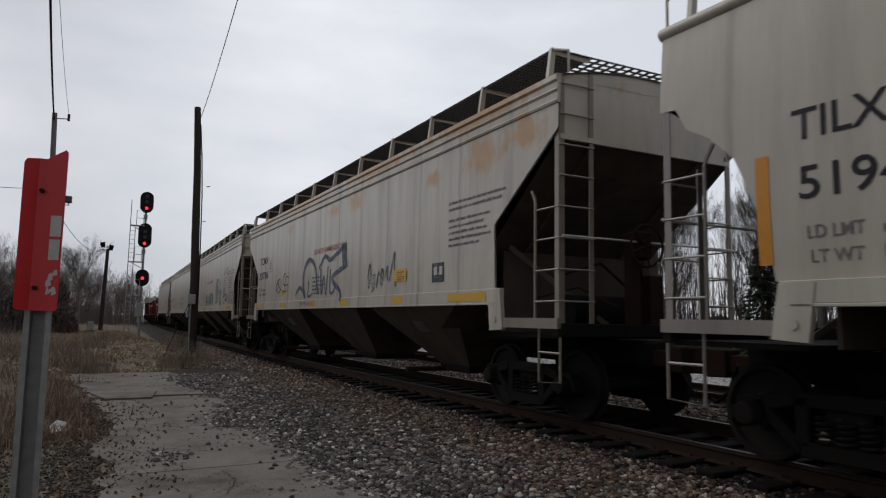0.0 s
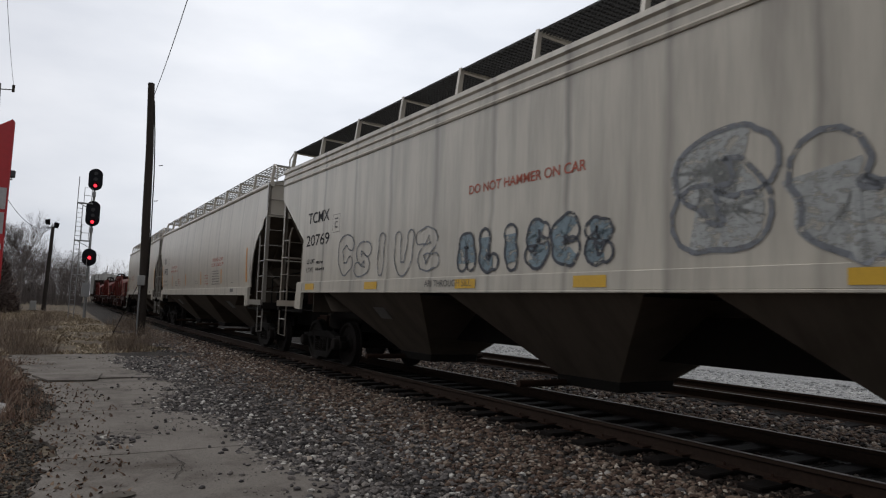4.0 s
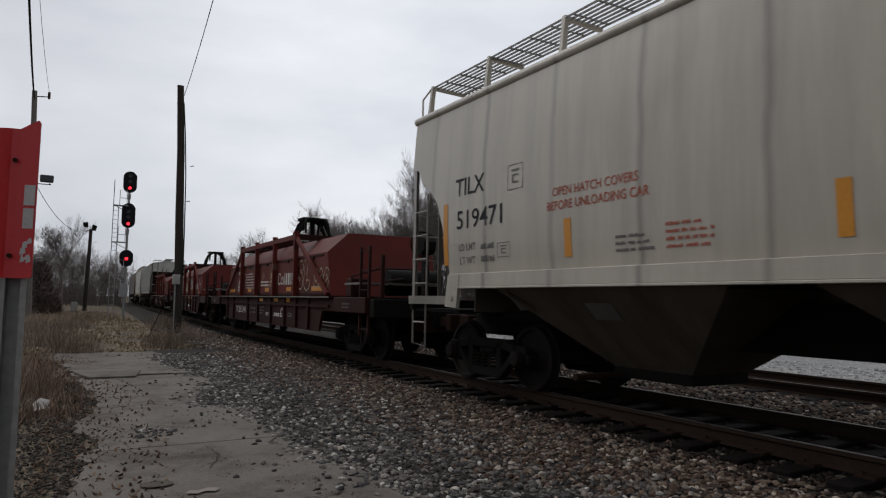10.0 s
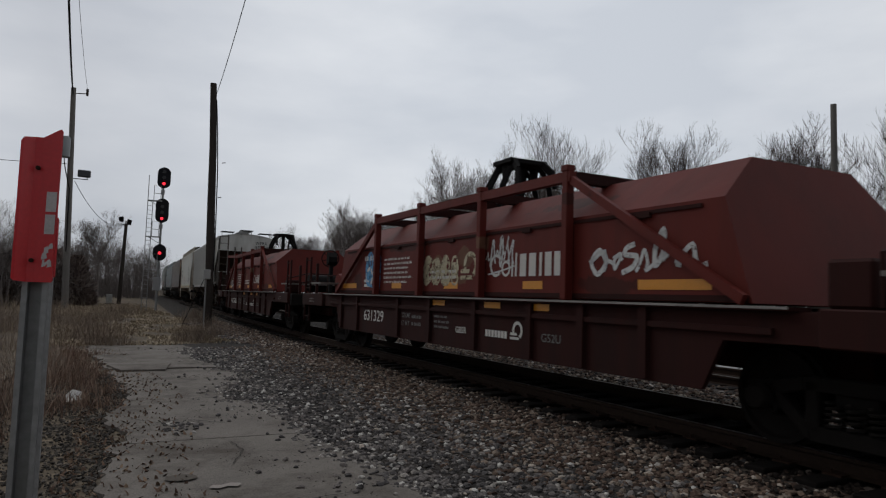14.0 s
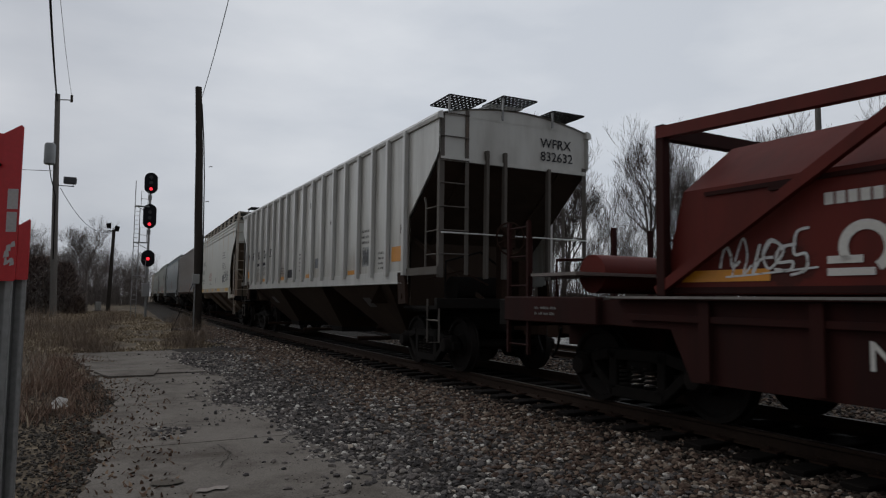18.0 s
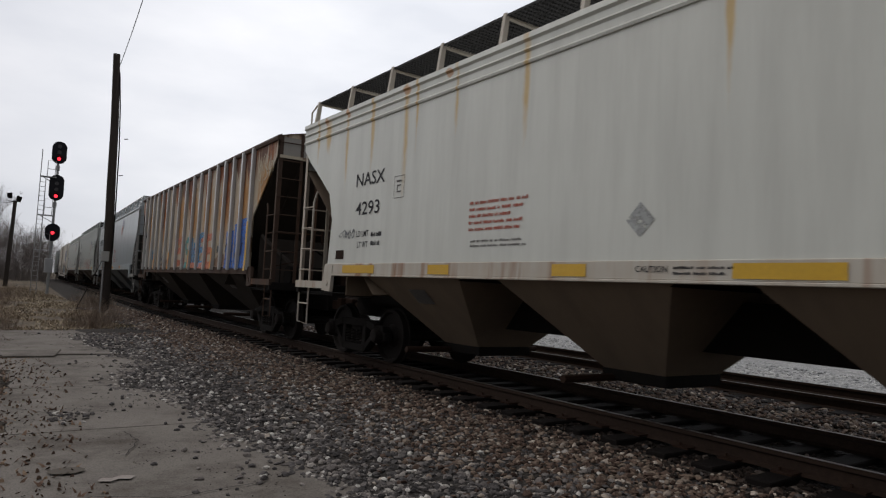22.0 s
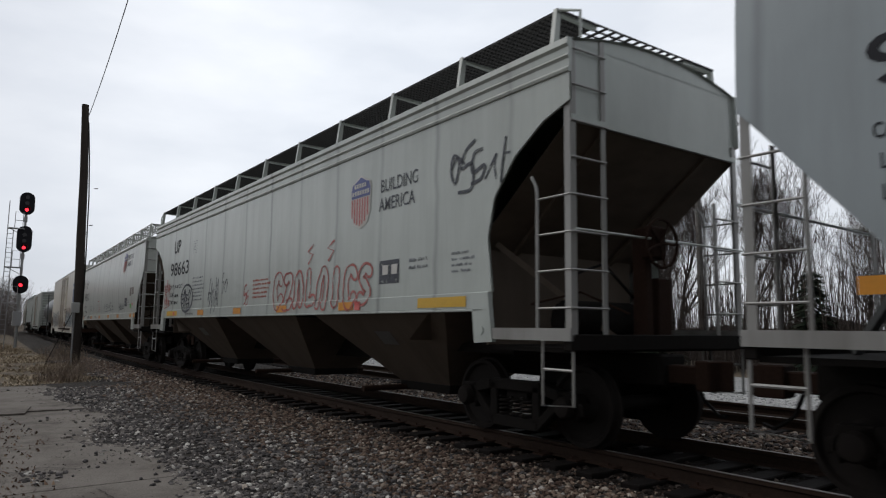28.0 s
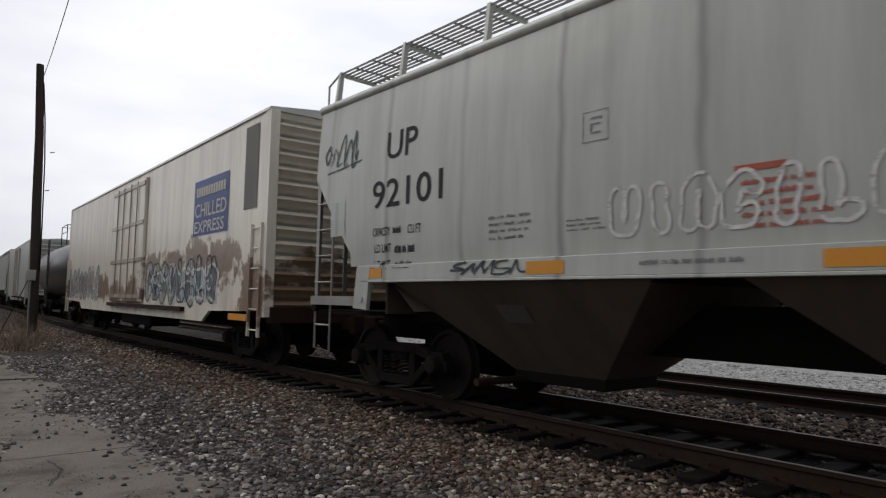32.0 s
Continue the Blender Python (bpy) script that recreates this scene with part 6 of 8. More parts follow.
def ring_emblem(car, skin, y, z, r, mat):
    """An open ring with bars beside it, as plain shapes."""
    sh = Shape()
    ribbon(sh, [(r + r * 0.8 * math.cos(a), r + r * 0.8 * math.sin(a)) for a in [radians(-60 + 12 * k) for k in range(24)]], r * 0.36)
    for k in range(2):
        b = r * (0.0 + 0.45 * k)
        sh.add([(-r * 0.4, b, 0), (r * (1.3 - 0.4 * k), b, 0), (r * (1.3 - 0.4 * k), b + r * 0.28, 0), (-r * 0.4, b + r * 0.28, 0)], [(0, 1, 2, 3)])
    return on_side(car, sh.mesh("emblem", mat), skin, y, z, "emblem", "plain ring-and-bars emblem", 0, 0.009)


def coil_car(centre, number, label, seed):
    L, H = 17.7, 8.85
    car = thing("coil_car", label, "freight car", "cars of the freight train")
    at = lambda a: a - centre
    hood = lambda z: 1.38
    gird = lambda z: 1.5
    # underframe: fishbelly girders with stiffeners, deck with a bent lip, end platforms
    for sx in (-1, 1):
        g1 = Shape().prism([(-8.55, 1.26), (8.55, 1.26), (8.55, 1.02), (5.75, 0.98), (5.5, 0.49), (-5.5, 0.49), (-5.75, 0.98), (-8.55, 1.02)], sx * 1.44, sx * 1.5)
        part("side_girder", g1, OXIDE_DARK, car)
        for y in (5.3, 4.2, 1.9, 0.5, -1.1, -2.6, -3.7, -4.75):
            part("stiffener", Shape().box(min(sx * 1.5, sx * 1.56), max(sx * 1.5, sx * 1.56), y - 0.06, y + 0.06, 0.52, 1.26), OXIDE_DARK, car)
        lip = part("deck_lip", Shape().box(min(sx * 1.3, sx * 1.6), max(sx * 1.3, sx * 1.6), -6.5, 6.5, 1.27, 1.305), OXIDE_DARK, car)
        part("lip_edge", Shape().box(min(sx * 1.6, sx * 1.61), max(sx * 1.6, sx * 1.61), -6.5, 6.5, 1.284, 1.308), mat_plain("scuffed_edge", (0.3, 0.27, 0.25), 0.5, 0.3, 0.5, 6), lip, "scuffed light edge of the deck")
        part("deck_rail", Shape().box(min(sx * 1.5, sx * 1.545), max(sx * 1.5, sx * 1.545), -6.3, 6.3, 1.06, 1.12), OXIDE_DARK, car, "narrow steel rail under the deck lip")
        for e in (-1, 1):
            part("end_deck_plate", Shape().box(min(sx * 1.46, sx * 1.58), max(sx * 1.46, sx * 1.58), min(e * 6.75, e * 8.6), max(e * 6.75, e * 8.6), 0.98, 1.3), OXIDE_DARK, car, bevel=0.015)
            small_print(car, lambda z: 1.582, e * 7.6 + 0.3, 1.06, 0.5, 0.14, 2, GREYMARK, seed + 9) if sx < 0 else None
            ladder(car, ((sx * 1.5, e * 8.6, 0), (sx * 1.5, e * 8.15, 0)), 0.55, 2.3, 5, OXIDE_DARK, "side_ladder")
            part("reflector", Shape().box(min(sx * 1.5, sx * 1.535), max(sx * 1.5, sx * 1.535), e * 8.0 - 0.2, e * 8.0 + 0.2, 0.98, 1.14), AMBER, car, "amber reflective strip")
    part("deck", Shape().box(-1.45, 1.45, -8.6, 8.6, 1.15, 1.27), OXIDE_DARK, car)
    part("centre_sill", Shape().box(-0.3, 0.3, -8.8, 8.8, 0.62, 1.15), OXIDE_DARK, car)
    for e in (-1, 1):
        part("end_sill", Shape().box(-1.5, 1.5, min(e * 8.6, e * 8.85), max(e * 8.6, e * 8.85), 0.9, 1.27), UNDER, car, bevel=0.02)
        for x in (-1.2, 0.35, 1.1):
            part("stanchion", Shape().box(x - 0.035, x + 0.035, e * 8.55 - 0.04, e * 8.55 + 0.04, 1.27, 2.35 if x > -1 else 2.15), OXIDE_DARK, car, bevel=0.01)
        part("step_platform", Shape().box(-1.5, 0.3, min(e * 7.2, e * 8.1), max(e * 7.2, e * 8.1), 1.56, 1.6), mat_plain("step_edge", (0.2, 0.17, 0.15), 0.5, 0.2, 0.4), car)
    part("brake_cylinder", Shape().tube((-0.7, -7.6, 1.62), (0.5, -7.6, 1.62), 0.28, 16), BLACK, car, smooth=True)
    part("brake_cylinder", Shape().tube((-0.9, 7.6, 1.6), (0.3, 7.6, 1.6), 0.25, 16), OXIDE, car, smooth=True)
    bw = Shape()
    ring = [(-0.2 + 0.28 * math.cos(k * math.tau / 18), -8.3, 2.42 + 0.26 * math.sin(k * math.tau / 18)) for k in range(19)]
    bw.path(ring, 0.018)
    for k in range(5):
        bw.tube((-0.2, -8.3, 2.42), ring[int(k * 18 / 5)], 0.013)
    bw.bar((-0.2, -8.42, 1.27), (-0.2, -8.42, 2.5), 0.16, 0.1)
    bw.prism([(-8.5, 2.2), (-8.36, 2.2), (-8.36, 2.62), (-8.46, 2.62), (-8.62, 2.46), (-8.62, 2.3)], -0.34, -0.06)
    part("brake_wheel", bw, BLACK, car, "black hand-brake wheel on its stand")
    for line in ([(-1.1, -8.3, 1.3), (-1.1, -8.3, 1.62), (-0.5, -7.9, 1.7), (0.6, -7.2, 1.66)], [(-1.3, -7.1, 1.32), (-1.3, -7.1, 1.75), (-0.6, -7.0, 1.95), (0.2, -7.0, 1.95)], [(-1.0, 8.2, 1.3), (-1.0, 8.2, 1.8), (0.2, 8.0, 1.85)]):
        part("brake_pipe", Shape().path(line, 0.023), OXIDE_DARK, car, smooth=True)
    for x0, x1, y0, y1, z1 in ((-1.25, -0.85, -7.0, -6.6, 1.72), (0.2, 0.7, 7.0, 7.6, 1.8)):
        part("valve_box", Shape().box(x0, x1, y0, y1, 1.3, z1), OXIDE_DARK, car, bevel=0.03)
    # removable hood: upright sides, chamfered shoulders, tapering ends
    top = [(-1.38, 1.33), (-1.38, 2.36), (-0.82, 2.84), (0.82, 2.84), (1.38, 2.36), (1.38, 1.33)]
    sh = Shape()
    lean = lambda y, z: y - math.copysign(0.3 * (z - 1.33), y) if abs(y) > 5 else y
    sh.loft([[(x, lean(y, z), z) for x, z in top] for y in (-5.98, -2, 2, 5.98)], False, True)
    hd = part("hood", sh, OXIDE, car, "oxide-red removable coil hood", bevel=0.0)
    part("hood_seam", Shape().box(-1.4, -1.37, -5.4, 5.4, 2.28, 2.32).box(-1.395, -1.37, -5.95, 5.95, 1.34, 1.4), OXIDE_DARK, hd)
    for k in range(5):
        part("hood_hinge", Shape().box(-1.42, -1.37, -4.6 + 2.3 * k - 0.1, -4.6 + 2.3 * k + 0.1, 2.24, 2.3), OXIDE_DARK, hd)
    # lifting frame: posts, top rails, end braces, cross bars
    for sx in (-1, 1):
        for y in (-3.3, -1.12, 1.12, 3.3):
            part("frame_post", Shape().box(min(sx * 1.4, sx * 1.52), max(sx * 1.4, sx * 1.52), y - 0.055, y + 0.055, 1.31, 2.96).box(min(sx * 1.4, sx * 1.53), max(sx * 1.4, sx * 1.53), y - 0.07, y + 0.07, 2.95, 3.03), OXIDE, car, bevel=0.008)
        part("frame_rail", Shape().bar((sx * 1.46, -3.4, 2.88), (sx * 1.46, 3.4, 2.88), 0.1, 0.13), OXIDE, car)
        for e in (-1, 1):
            part("end_brace", Shape().bar((sx * 1.46, e * 3.3, 2.88), (sx * 1.46, e * 5.95, 1.36), 0.07, 0.1), OXIDE, car)
    for y in (-3.3, -1.12, 1.12, 3.3):
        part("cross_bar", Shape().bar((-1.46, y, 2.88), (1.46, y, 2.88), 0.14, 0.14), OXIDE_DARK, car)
    arch = [(-0.56, 2.92), (-0.5, 3.3), (-0.36, 3.6), (-0.14, 3.76), (0.14, 3.76), (0.36, 3.6), (0.5, 3.3), (0.56, 2.92)]
    yoke = part("lifting_yoke", Shape().box(-0.4, 0.4, -0.24, 0.36, 3.72, 3.8), BLACK, car, "black arched lifting yoke", bevel=0.008)
    for y in (0.28, -0.16):
        part("yoke_arch", Shape().path([(x, y, z) for x, z in arch], 0.06, 4), BLACK, yoke)
    for x in (-0.3, 0.3):
        part("yoke_leg", Shape().bar((x, 0.3, 3.72), (x * 1.4, 0.92, 2.95), 0.06, 0.08).bar((x, -0.2, 3.76), (x * 1.2, -0.42, 3.56), 0.07, 0.12).bar((x * 1.2, -0.42, 3.6), (x * 1.25, -0.5, 3.28), 0.06, 0.06), BLACK, yoke)
        part("yoke_gusset", Shape().prism([(0.18, 3.72), (-0.06, 3.72), (0.02, 3.4), (0.1, 3.4)], x - 0.03, x + 0.03), BLACK, yoke)
    part("yoke_post", Shape().bar((0, 0.06, 2.9), (0, 0.06, 3.74), 0.16, 0.12), BLACK, yoke)
    part("yoke_beam", Shape().bar((-1.46, 0, 2.9), (1.46, 0, 2.9), 0.16, 0.14), OXIDE_DARK, yoke)
    blocks(car, hood, 4.22, 2.06, 0.68, 0.1, 7, WHITE, "plain white block")
    ring_emblem(car, hood, 4.2, 1.48, 0.22, WHITE)
    small_print(car, hood, 3.05, 1.54, 1.55, 0.56, 6, WHITE, seed)
    for x, r, w in ((0.0, 0.15, 0.045), (0.33, 0.1, 0.04)):
        ringed = Shape()
        ribbon(ringed, [(r + r * math.cos(a), r + r * math.sin(a)) for a in [radians(35 + 15 * k) for k in range(20 if r > 0.12 else 25)]], w)
        on_side(car, ringed.mesh("name_block", WHITE), hood, -1.3 - x, 1.65, "name_block", "plain white ring", 0, 0.009)
    for x, w, h in ((0.6, 0.045, 0.24), (0.7, 0.045, 0.34)):
        patch(car, hood, -1.3 - x, 1.63, w, h, WHITE, "name_block", "plain white bar", 0.009)
    for x, w in ((0.82, 0.16), (1.05, 0.17), (1.3, 0.06), (1.43, 0.15), (1.64, 0.13), (1.83, 0.18)):
        patch(car, hood, -1.3 - x, 1.63, w, 0.32, WHITE, "name_block", "plain white letter-sized block", 0.009)
    for k in range(2):
        patch(car, hood, 0.82, 1.62 + 0.1 * k, 1.0, 0.05, WHITE, "stencil_bar", "white stripe")
    ring_emblem(car, hood, -0.35, 1.6, 0.23, SPRAY_CREAM)
    for y, w in ((5.7, 0.98), (2.6, 0.48), (0.25, 0.5), (-2.2, 0.48), (-4.5, 1.02)):
        patch(car, hood, y, 1.45, w, 0.11, AMBER, "reflector", "amber reflective strip")
    say(car, gird, number, 3.82, 0.76, 0.23, 0.188 * len(number), WHITE, "white stencilled car number")
    say(car, gird, "LD LMT", 1.75, 0.9, 0.09, 0.4, GREYMARK)
    say(car, gird, "LT WT", 1.75, 0.75, 0.09, 0.35, GREYMARK)
    small_print(car, gird, 1.28, 0.74, 0.5, 0.26, 2, GREYMARK, seed + 1)
    small_print(car, gird, 0.35, 0.76, 0.6, 0.26, 3, GREYMARK, seed + 2)
    say(car, gird, "GBSR", -0.45, 0.74, 0.1, 0.36, WHITE)
    blocks(car, gird, -1.4, 0.74, 0.62, 0.1, 7, WHITE, "plain white block")
    ring_emblem(car, gird, -2.1, 0.74, 0.13, WHITE)
    say(car, gird, "G52U", -2.85, 0.76, 0.11, 0.42, GREYMARK)
    for y in (0.42, -1.35, -2.55):
        patch(car, gird, y, 1.16, 0.46, 0.09, AMBER, "reflector", "amber reflective strip")
    running_gear(car, L, 2.15)
    CARS.append((car, centre))
    return car, at, hood


car, at, hood = coil_car(94.0, "YC631344", "oxide-red coil car with white lettering and outlined graffiti", 200)
bubbles(car, hood, at(90.75), 1.42, 1.15, 0.85, 2, 201, SPRAY_CREAM, None, 0.03, "cream outlined graffiti letters", 1.2)
bubbles(car, hood, at(89.35), 1.5, 1.2, 0.5, 3, 202, SPRAY_CREAM, None, 0.035, "cream outlined graffiti letters", 1.2)
car, at, hood = coil_car(113.05, "631329", "oxide-red coil car with cream and white graffiti", 210)
bubbles(car, hood, at(114.5), 1.5, 1.75, 0.52, 5, 211, SPRAY_CREAM, SPRAY_CREAM, 0.05, "cream filled graffiti", 1.4)
scrawl(car, hood, at(111.9), 1.72, 0.75, 0.62, 5, 212, SPRAY_WHITE, 0.05, "white graffiti letters")
scrawl(car, hood, at(109.4), 1.62, 1.65, 0.45, 6, 213, SPRAY_WHITE, 0.085, "white graffiti letters")
graffiti(car, hood, at(117.2), 1.42, 0.8, 0.75, 2, 214, SPRAY_SKY, SPRAY_SKY, 0.05, "pale blue graffiti")
car, at, hood = coil_car(132.05, "NYC631635", "oxide-red coil car with a diagonal end brace and white scrawls", 220)
scrawl(car, hood, at(137.3), 1.52, 0.9, 0.35, 5, 221, SPRAY_WHITE, 0.035)
for sx in (-1, 1):
    part("frame_post", Shape().box(min(sx * 1.4, sx * 1.5), max(sx * 1.4, sx * 1.5), 5.82, 5.94, 1.31, 3.08), OXIDE_DARK, car, bevel=0.01)
    part("frame_rail", Shape().bar((sx * 1.46, 5.92, 3.0), (sx * 1.46, 3.2, 2.88), 0.1, 0.12), OXIDE, car)
part("cross_bar", Shape().bar((-1.46, 5.88, 3.0), (1.46, 5.88, 3.0), 0.12, 0.14), OXIDE_DARK, car)
scrawl(car, hood, at(133.7), 1.7, 0.6, 0.65, 3, 222, SPRAY_CREAM, 0.04)


# ---------------- insulated boxcar ----------------
def boxcar(a0, a1, label, paint, eave, floor, decorated):
    car = thing("boxcar", label, "freight car", "cars of the freight train")
    L, H, hw = a1 - a0, (a1 - a0) / 2, 1.6
    skin = lambda z: hw
    end_paint = spots_on(mat_paint("paint_end_cream", (0.6, 0.54, 0.45), grime=0.4, seam=0, rust=0.1), ((-9.7, 1.3, 3.0, 1.7), (9.7, 1.3, 3.0, 1.7)), ((0.1, 0.055, 0.025), (0.24, 0.15, 0.08)), 0.9) if decorated else paint
    part("body", Shape().box(-hw + 0.02, hw - 0.02, -H + 0.1, H - 0.1, floor, eave), paint, car)
    part("roof", Shape().prism([(-hw - 0.02, eave), (hw + 0.02, eave), (hw, eave + 0.06), (0, eave + 0.22), (-hw, eave + 0.06)], -H + 0.05, H - 0.05, "y"), mat_paint("boxcar_roof", (0.5, 0.5, 0.48), grime=0.4, seam=0), car)
    for sx in (-1, 1):
        for (y0, y1) in ((-H + 0.12, -1.95), (1.95, H - 0.12)):
            part("side_panel", Shape().box(min(sx * hw, sx * (hw - 0.04)), max(sx * hw, sx * (hw - 0.04)), y0, y1, floor, eave - 0.05), paint, car)
        door = part("door", Shape().box(min(sx * (hw - 0.02), sx * (hw + 0.07)), max(sx * (hw - 0.02), sx * (hw + 0.07)), -1.8, 1.8, floor + 0.05, eave - 0.15), paint, car, "plug door with locking rods", bevel=0.02)
        rods = Shape()
        for y in (-1.1, -0.4, 0.4, 1.1):
            rods.tube((sx * (hw + 0.1), y, floor + 0.1), (sx * (hw + 0.1), y, eave - 0.2), 0.02)
        for z in (floor + 0.2, floor + 1.2, floor + 2.2, eave - 0.3):
            rods.box(min(sx * (hw + 0.07), sx * (hw + 0.1)), max(sx * (hw + 0.07), sx * (hw + 0.1)), -1.8, 1.8, z - 0.05, z + 0.05)
        stuffed(part("locking_rod", rods, mat_paint("door_gear_cream", (0.42, 0.36, 0.29), grime=0.6, seam=0, rust=0.3), door))
        part("door_track", Shape().box(min(sx * hw, sx * (hw + 0.1)), max(sx * hw, sx * (hw + 0.1)), -5.4, 2.0, floor - 0.1, floor + 0.0), BROWN, car)
        part("side_sill", Shape().prism([(-H + 0.2, floor), (H - 0.2, floor), (H - 2.8, floor - 0.05), (H - 3.2, floor - 0.28), (-H + 3.2, floor - 0.28), (-H + 2.8, floor - 0.05)], sx * (hw - 0.06), sx * hw), paint, car)
        for e in (-1, 1):
            ladder(car, ((sx * (hw + 0.03), e * (H - 0.15), 0), (sx * (hw + 0.03), e * (H - 0.6), 0)), 0.6, 2.6, 6, paint, "side_ladder")
    for e in (-1, 1):
        n = 13
        rings = []
        for k in range(n * 4 + 1):
            z = floor + 0.05 + (eave - floor - 0.1) * k / (n * 4)
            y = H - 0.1 + 0.09 * max(0.0, math.sin(k * math.pi / 2 + 0.3))
            rings.append([(-hw + 0.12, e * y, z), (hw - 0.12, e * y, z)])
        part("corrugated_end", Shape().loft(rings), end_paint, car, "horizontally corrugated end wall", smooth=True)
        for sx in (-1, 1):
            part("corner_post", Shape().box(min(sx * (hw - 0.16), sx * (hw + 0.01)), max(sx * (hw - 0.16), sx * (hw + 0.01)), min(e * (H - 0.2), e * (H + 0.02)), max(e * (H - 0.2), e * (H + 0.02)), floor - 0.1, eave), paint, car)
        part("end_sill", Shape().box(-hw + 0.1, hw - 0.1, min(e * (H - 0.1), e * (H + 0.08)), max(e * (H - 0.1), e * (H + 0.08)), floor - 0.2, floor + 0.08), BROWN, car)
    part("centre_sill", Shape().box(-0.3, 0.3, -H + 0.2, H - 0.2, 0.6, floor), UNDER, car)
    part("underframe", Shape().box(-1.3, 1.3, -H + 0.3, H - 0.3, floor - 0.14, floor - 0.02), UNDER, car)
    part("fuel_tank", Shape().box(-1.3, -0.5, -1.5, 1.8, 0.45, 0.9), UNDER, car, bevel=0.05)
    if decorated:
        at = lambda a: a - (a0 + a1) / 2
        patch(car, skin, at(257.85), 2.58, 2.1, 1.2, mat_plain("sign_blue", (0.03, 0.07, 0.25), 0.5), "sign_panel", "blue sign panel with white words", 0.008)
        blocks(car, lambda z: 1.612, at(257.7), 3.42, 1.8, 0.2, 12, WHITE, "plain white block")
        on_side(car, letters("CHILLED", 0.42, WHITE), skin, at(257.75), 2.98, "lettering", "white lettering that reads chilled", 1.9, 0.014)
        on_side(car, letters("EXPRESS", 0.36, WHITE), skin, at(257.75), 2.64, "lettering", "white lettering that reads express", 1.8, 0.014)
        patch(car, skin, at(254.95), 2.9, 0.62, 1.55, mat_plain("grey_hatch", (0.2, 0.19, 0.18), 0.6), "vent_door", "grey equipment door", 0.01)
        bubbles(car, skin, at(261.6), 1.05, 5.4, 1.1, 8, 301, SPRAY_BLACK, SPRAY_PALE, 0.05, "pale blue and white graffiti with dark outlines")
        graffiti(car, skin, at(261.2), 1.15, 4.8, 0.8, 6, 303, SPRAY_WHITE, mat_plain("spray_ice", (0.3, 0.4, 0.44), 0.5, 0, 0.3, 3, 0), 0.06, "ice-blue graffiti letters")
        bubbles(car, skin, at(272.8), 1.05, 5.5, 1.2, 8, 302, SPRAY_GREY, SPRAY_PALE, 0.05, "pale graffiti with grey outlines")
        patch(car, skin, at(255.5), 0.86, 0.9, 0.12, AMBER, "reflector", "orange reflective strip", 0.012)
    running_gear(car, L, 2.2)
    CARS.append((car, (a0 + a1) / 2))
    return car


REEFER = spots_on(mat_paint("paint_grimy_cream", (0.74, 0.69, 0.6), grime=0.42, seam=0, rust=0.05), ((-7.6, 2.0, 2.6, 1.1), (-6.0, 2.1, 2.6, 1.0), (-4.2, 1.9, 2.8, 1.0), (-2.6, 1.9, 2.4, 1.1), (-0.8, 1.3, 2.4, 1.0), (1.2, 1.3, 2.4, 0.9), (3.4, 1.5, 2.8, 1.0), (6.4, 1.6, 3.6, 0.9), (9.0, 1.5, 2.0, 0.9), (-9.2, 1.3, 1.6, 1.6)), ((0.12, 0.075, 0.05), (0.26, 0.18, 0.12)), 0.95)
boxcar(253.85, 273.4, "grimy cream insulated boxcar with a blue sign and graffiti", REEFER, 4.6, 1.05, True)


def tank_car(a0, a1):
    car = thing("tank_car", "black tank car with a railed dome on top", "freight car", "cars of the freight train")
    L, H = a1 - a0, (a1 - a0) / 2
    P = mat_paint("tank_black", (0.03, 0.03, 0.032), dirt=(0.1, 0.09, 0.08), grime=0.3, seam=0, rough=0.35)
    prof = [(-H + 0.7, 0.05), (-H + 0.78, 0.7), (-H + 1.0, 1.15), (-H + 1.4, 1.42), (H - 1.4, 1.42), (H - 1.0, 1.15), (H - 0.78, 0.7), (H - 0.7, 0.05)]
    part("tank", Shape().loft([[(r * math.cos(k * math.tau / 32), y, 2.5 + r * math.sin(k * math.tau / 32)) for k in range(32)] for y, r in prof], True, True), P, car, smooth=True)
    part("stub_sill", Shape().box(-0.3, 0.3, -H + 0.1, H - 0.1, 0.72, 1.1), UNDER, car)
    for e in (-1, 1):
        part("saddle", Shape().box(-1.0, 1.0, e * (H - 2.2) - 0.25, e * (H - 2.2) + 0.25, 0.95, 1.6), UNDER, car)
        part("end_platform", Shape().box(-1.45, 1.45, min(e * (H - 1.0), e * H), max(e * (H - 1.0), e * H), 1.08, 1.16), UNDER, car)
        part("end_rail", Shape().path([(-1.4, e * (H - 0.1), 1.15), (-1.4, e * (H - 0.1), 2.1), (1.4, e * (H - 0.1), 2.1), (1.4, e * (H - 0.1), 1.15)], 0.02), UNDER, car)
    part("dome", Shape().tube((0, 0, 3.85), (0, 0, 4.25), 0.38, 18), P, car, smooth=True)
    cage = Shape()
    for x in (-0.8, 0.8):
        cage.path([(x, -1.0, 3.75), (x, -1.0, 4.75), (x, 1.0, 4.75), (x, 1.0, 3.75)], 0.022)
        cage.tube((x, -1.0, 4.4), (x, 1.0, 4.4), 0.018)
    for y in (-1.0, 1.0):
        cage.tube((-0.8, y, 4.75), (0.8, y, 4.75), 0.02)
    part("dome_cage", cage, BLACK, car)
    for sx in (-1, 1):
        ladder(car, ((sx * 1.45, -0.25, 0), (sx * 1.45, 0.25, 0)), 0.6, 4.0, 9, P, "side_ladder")
    running_gear(car, L, 1.9)
    CARS.append((car, (a0 + a1) / 2))


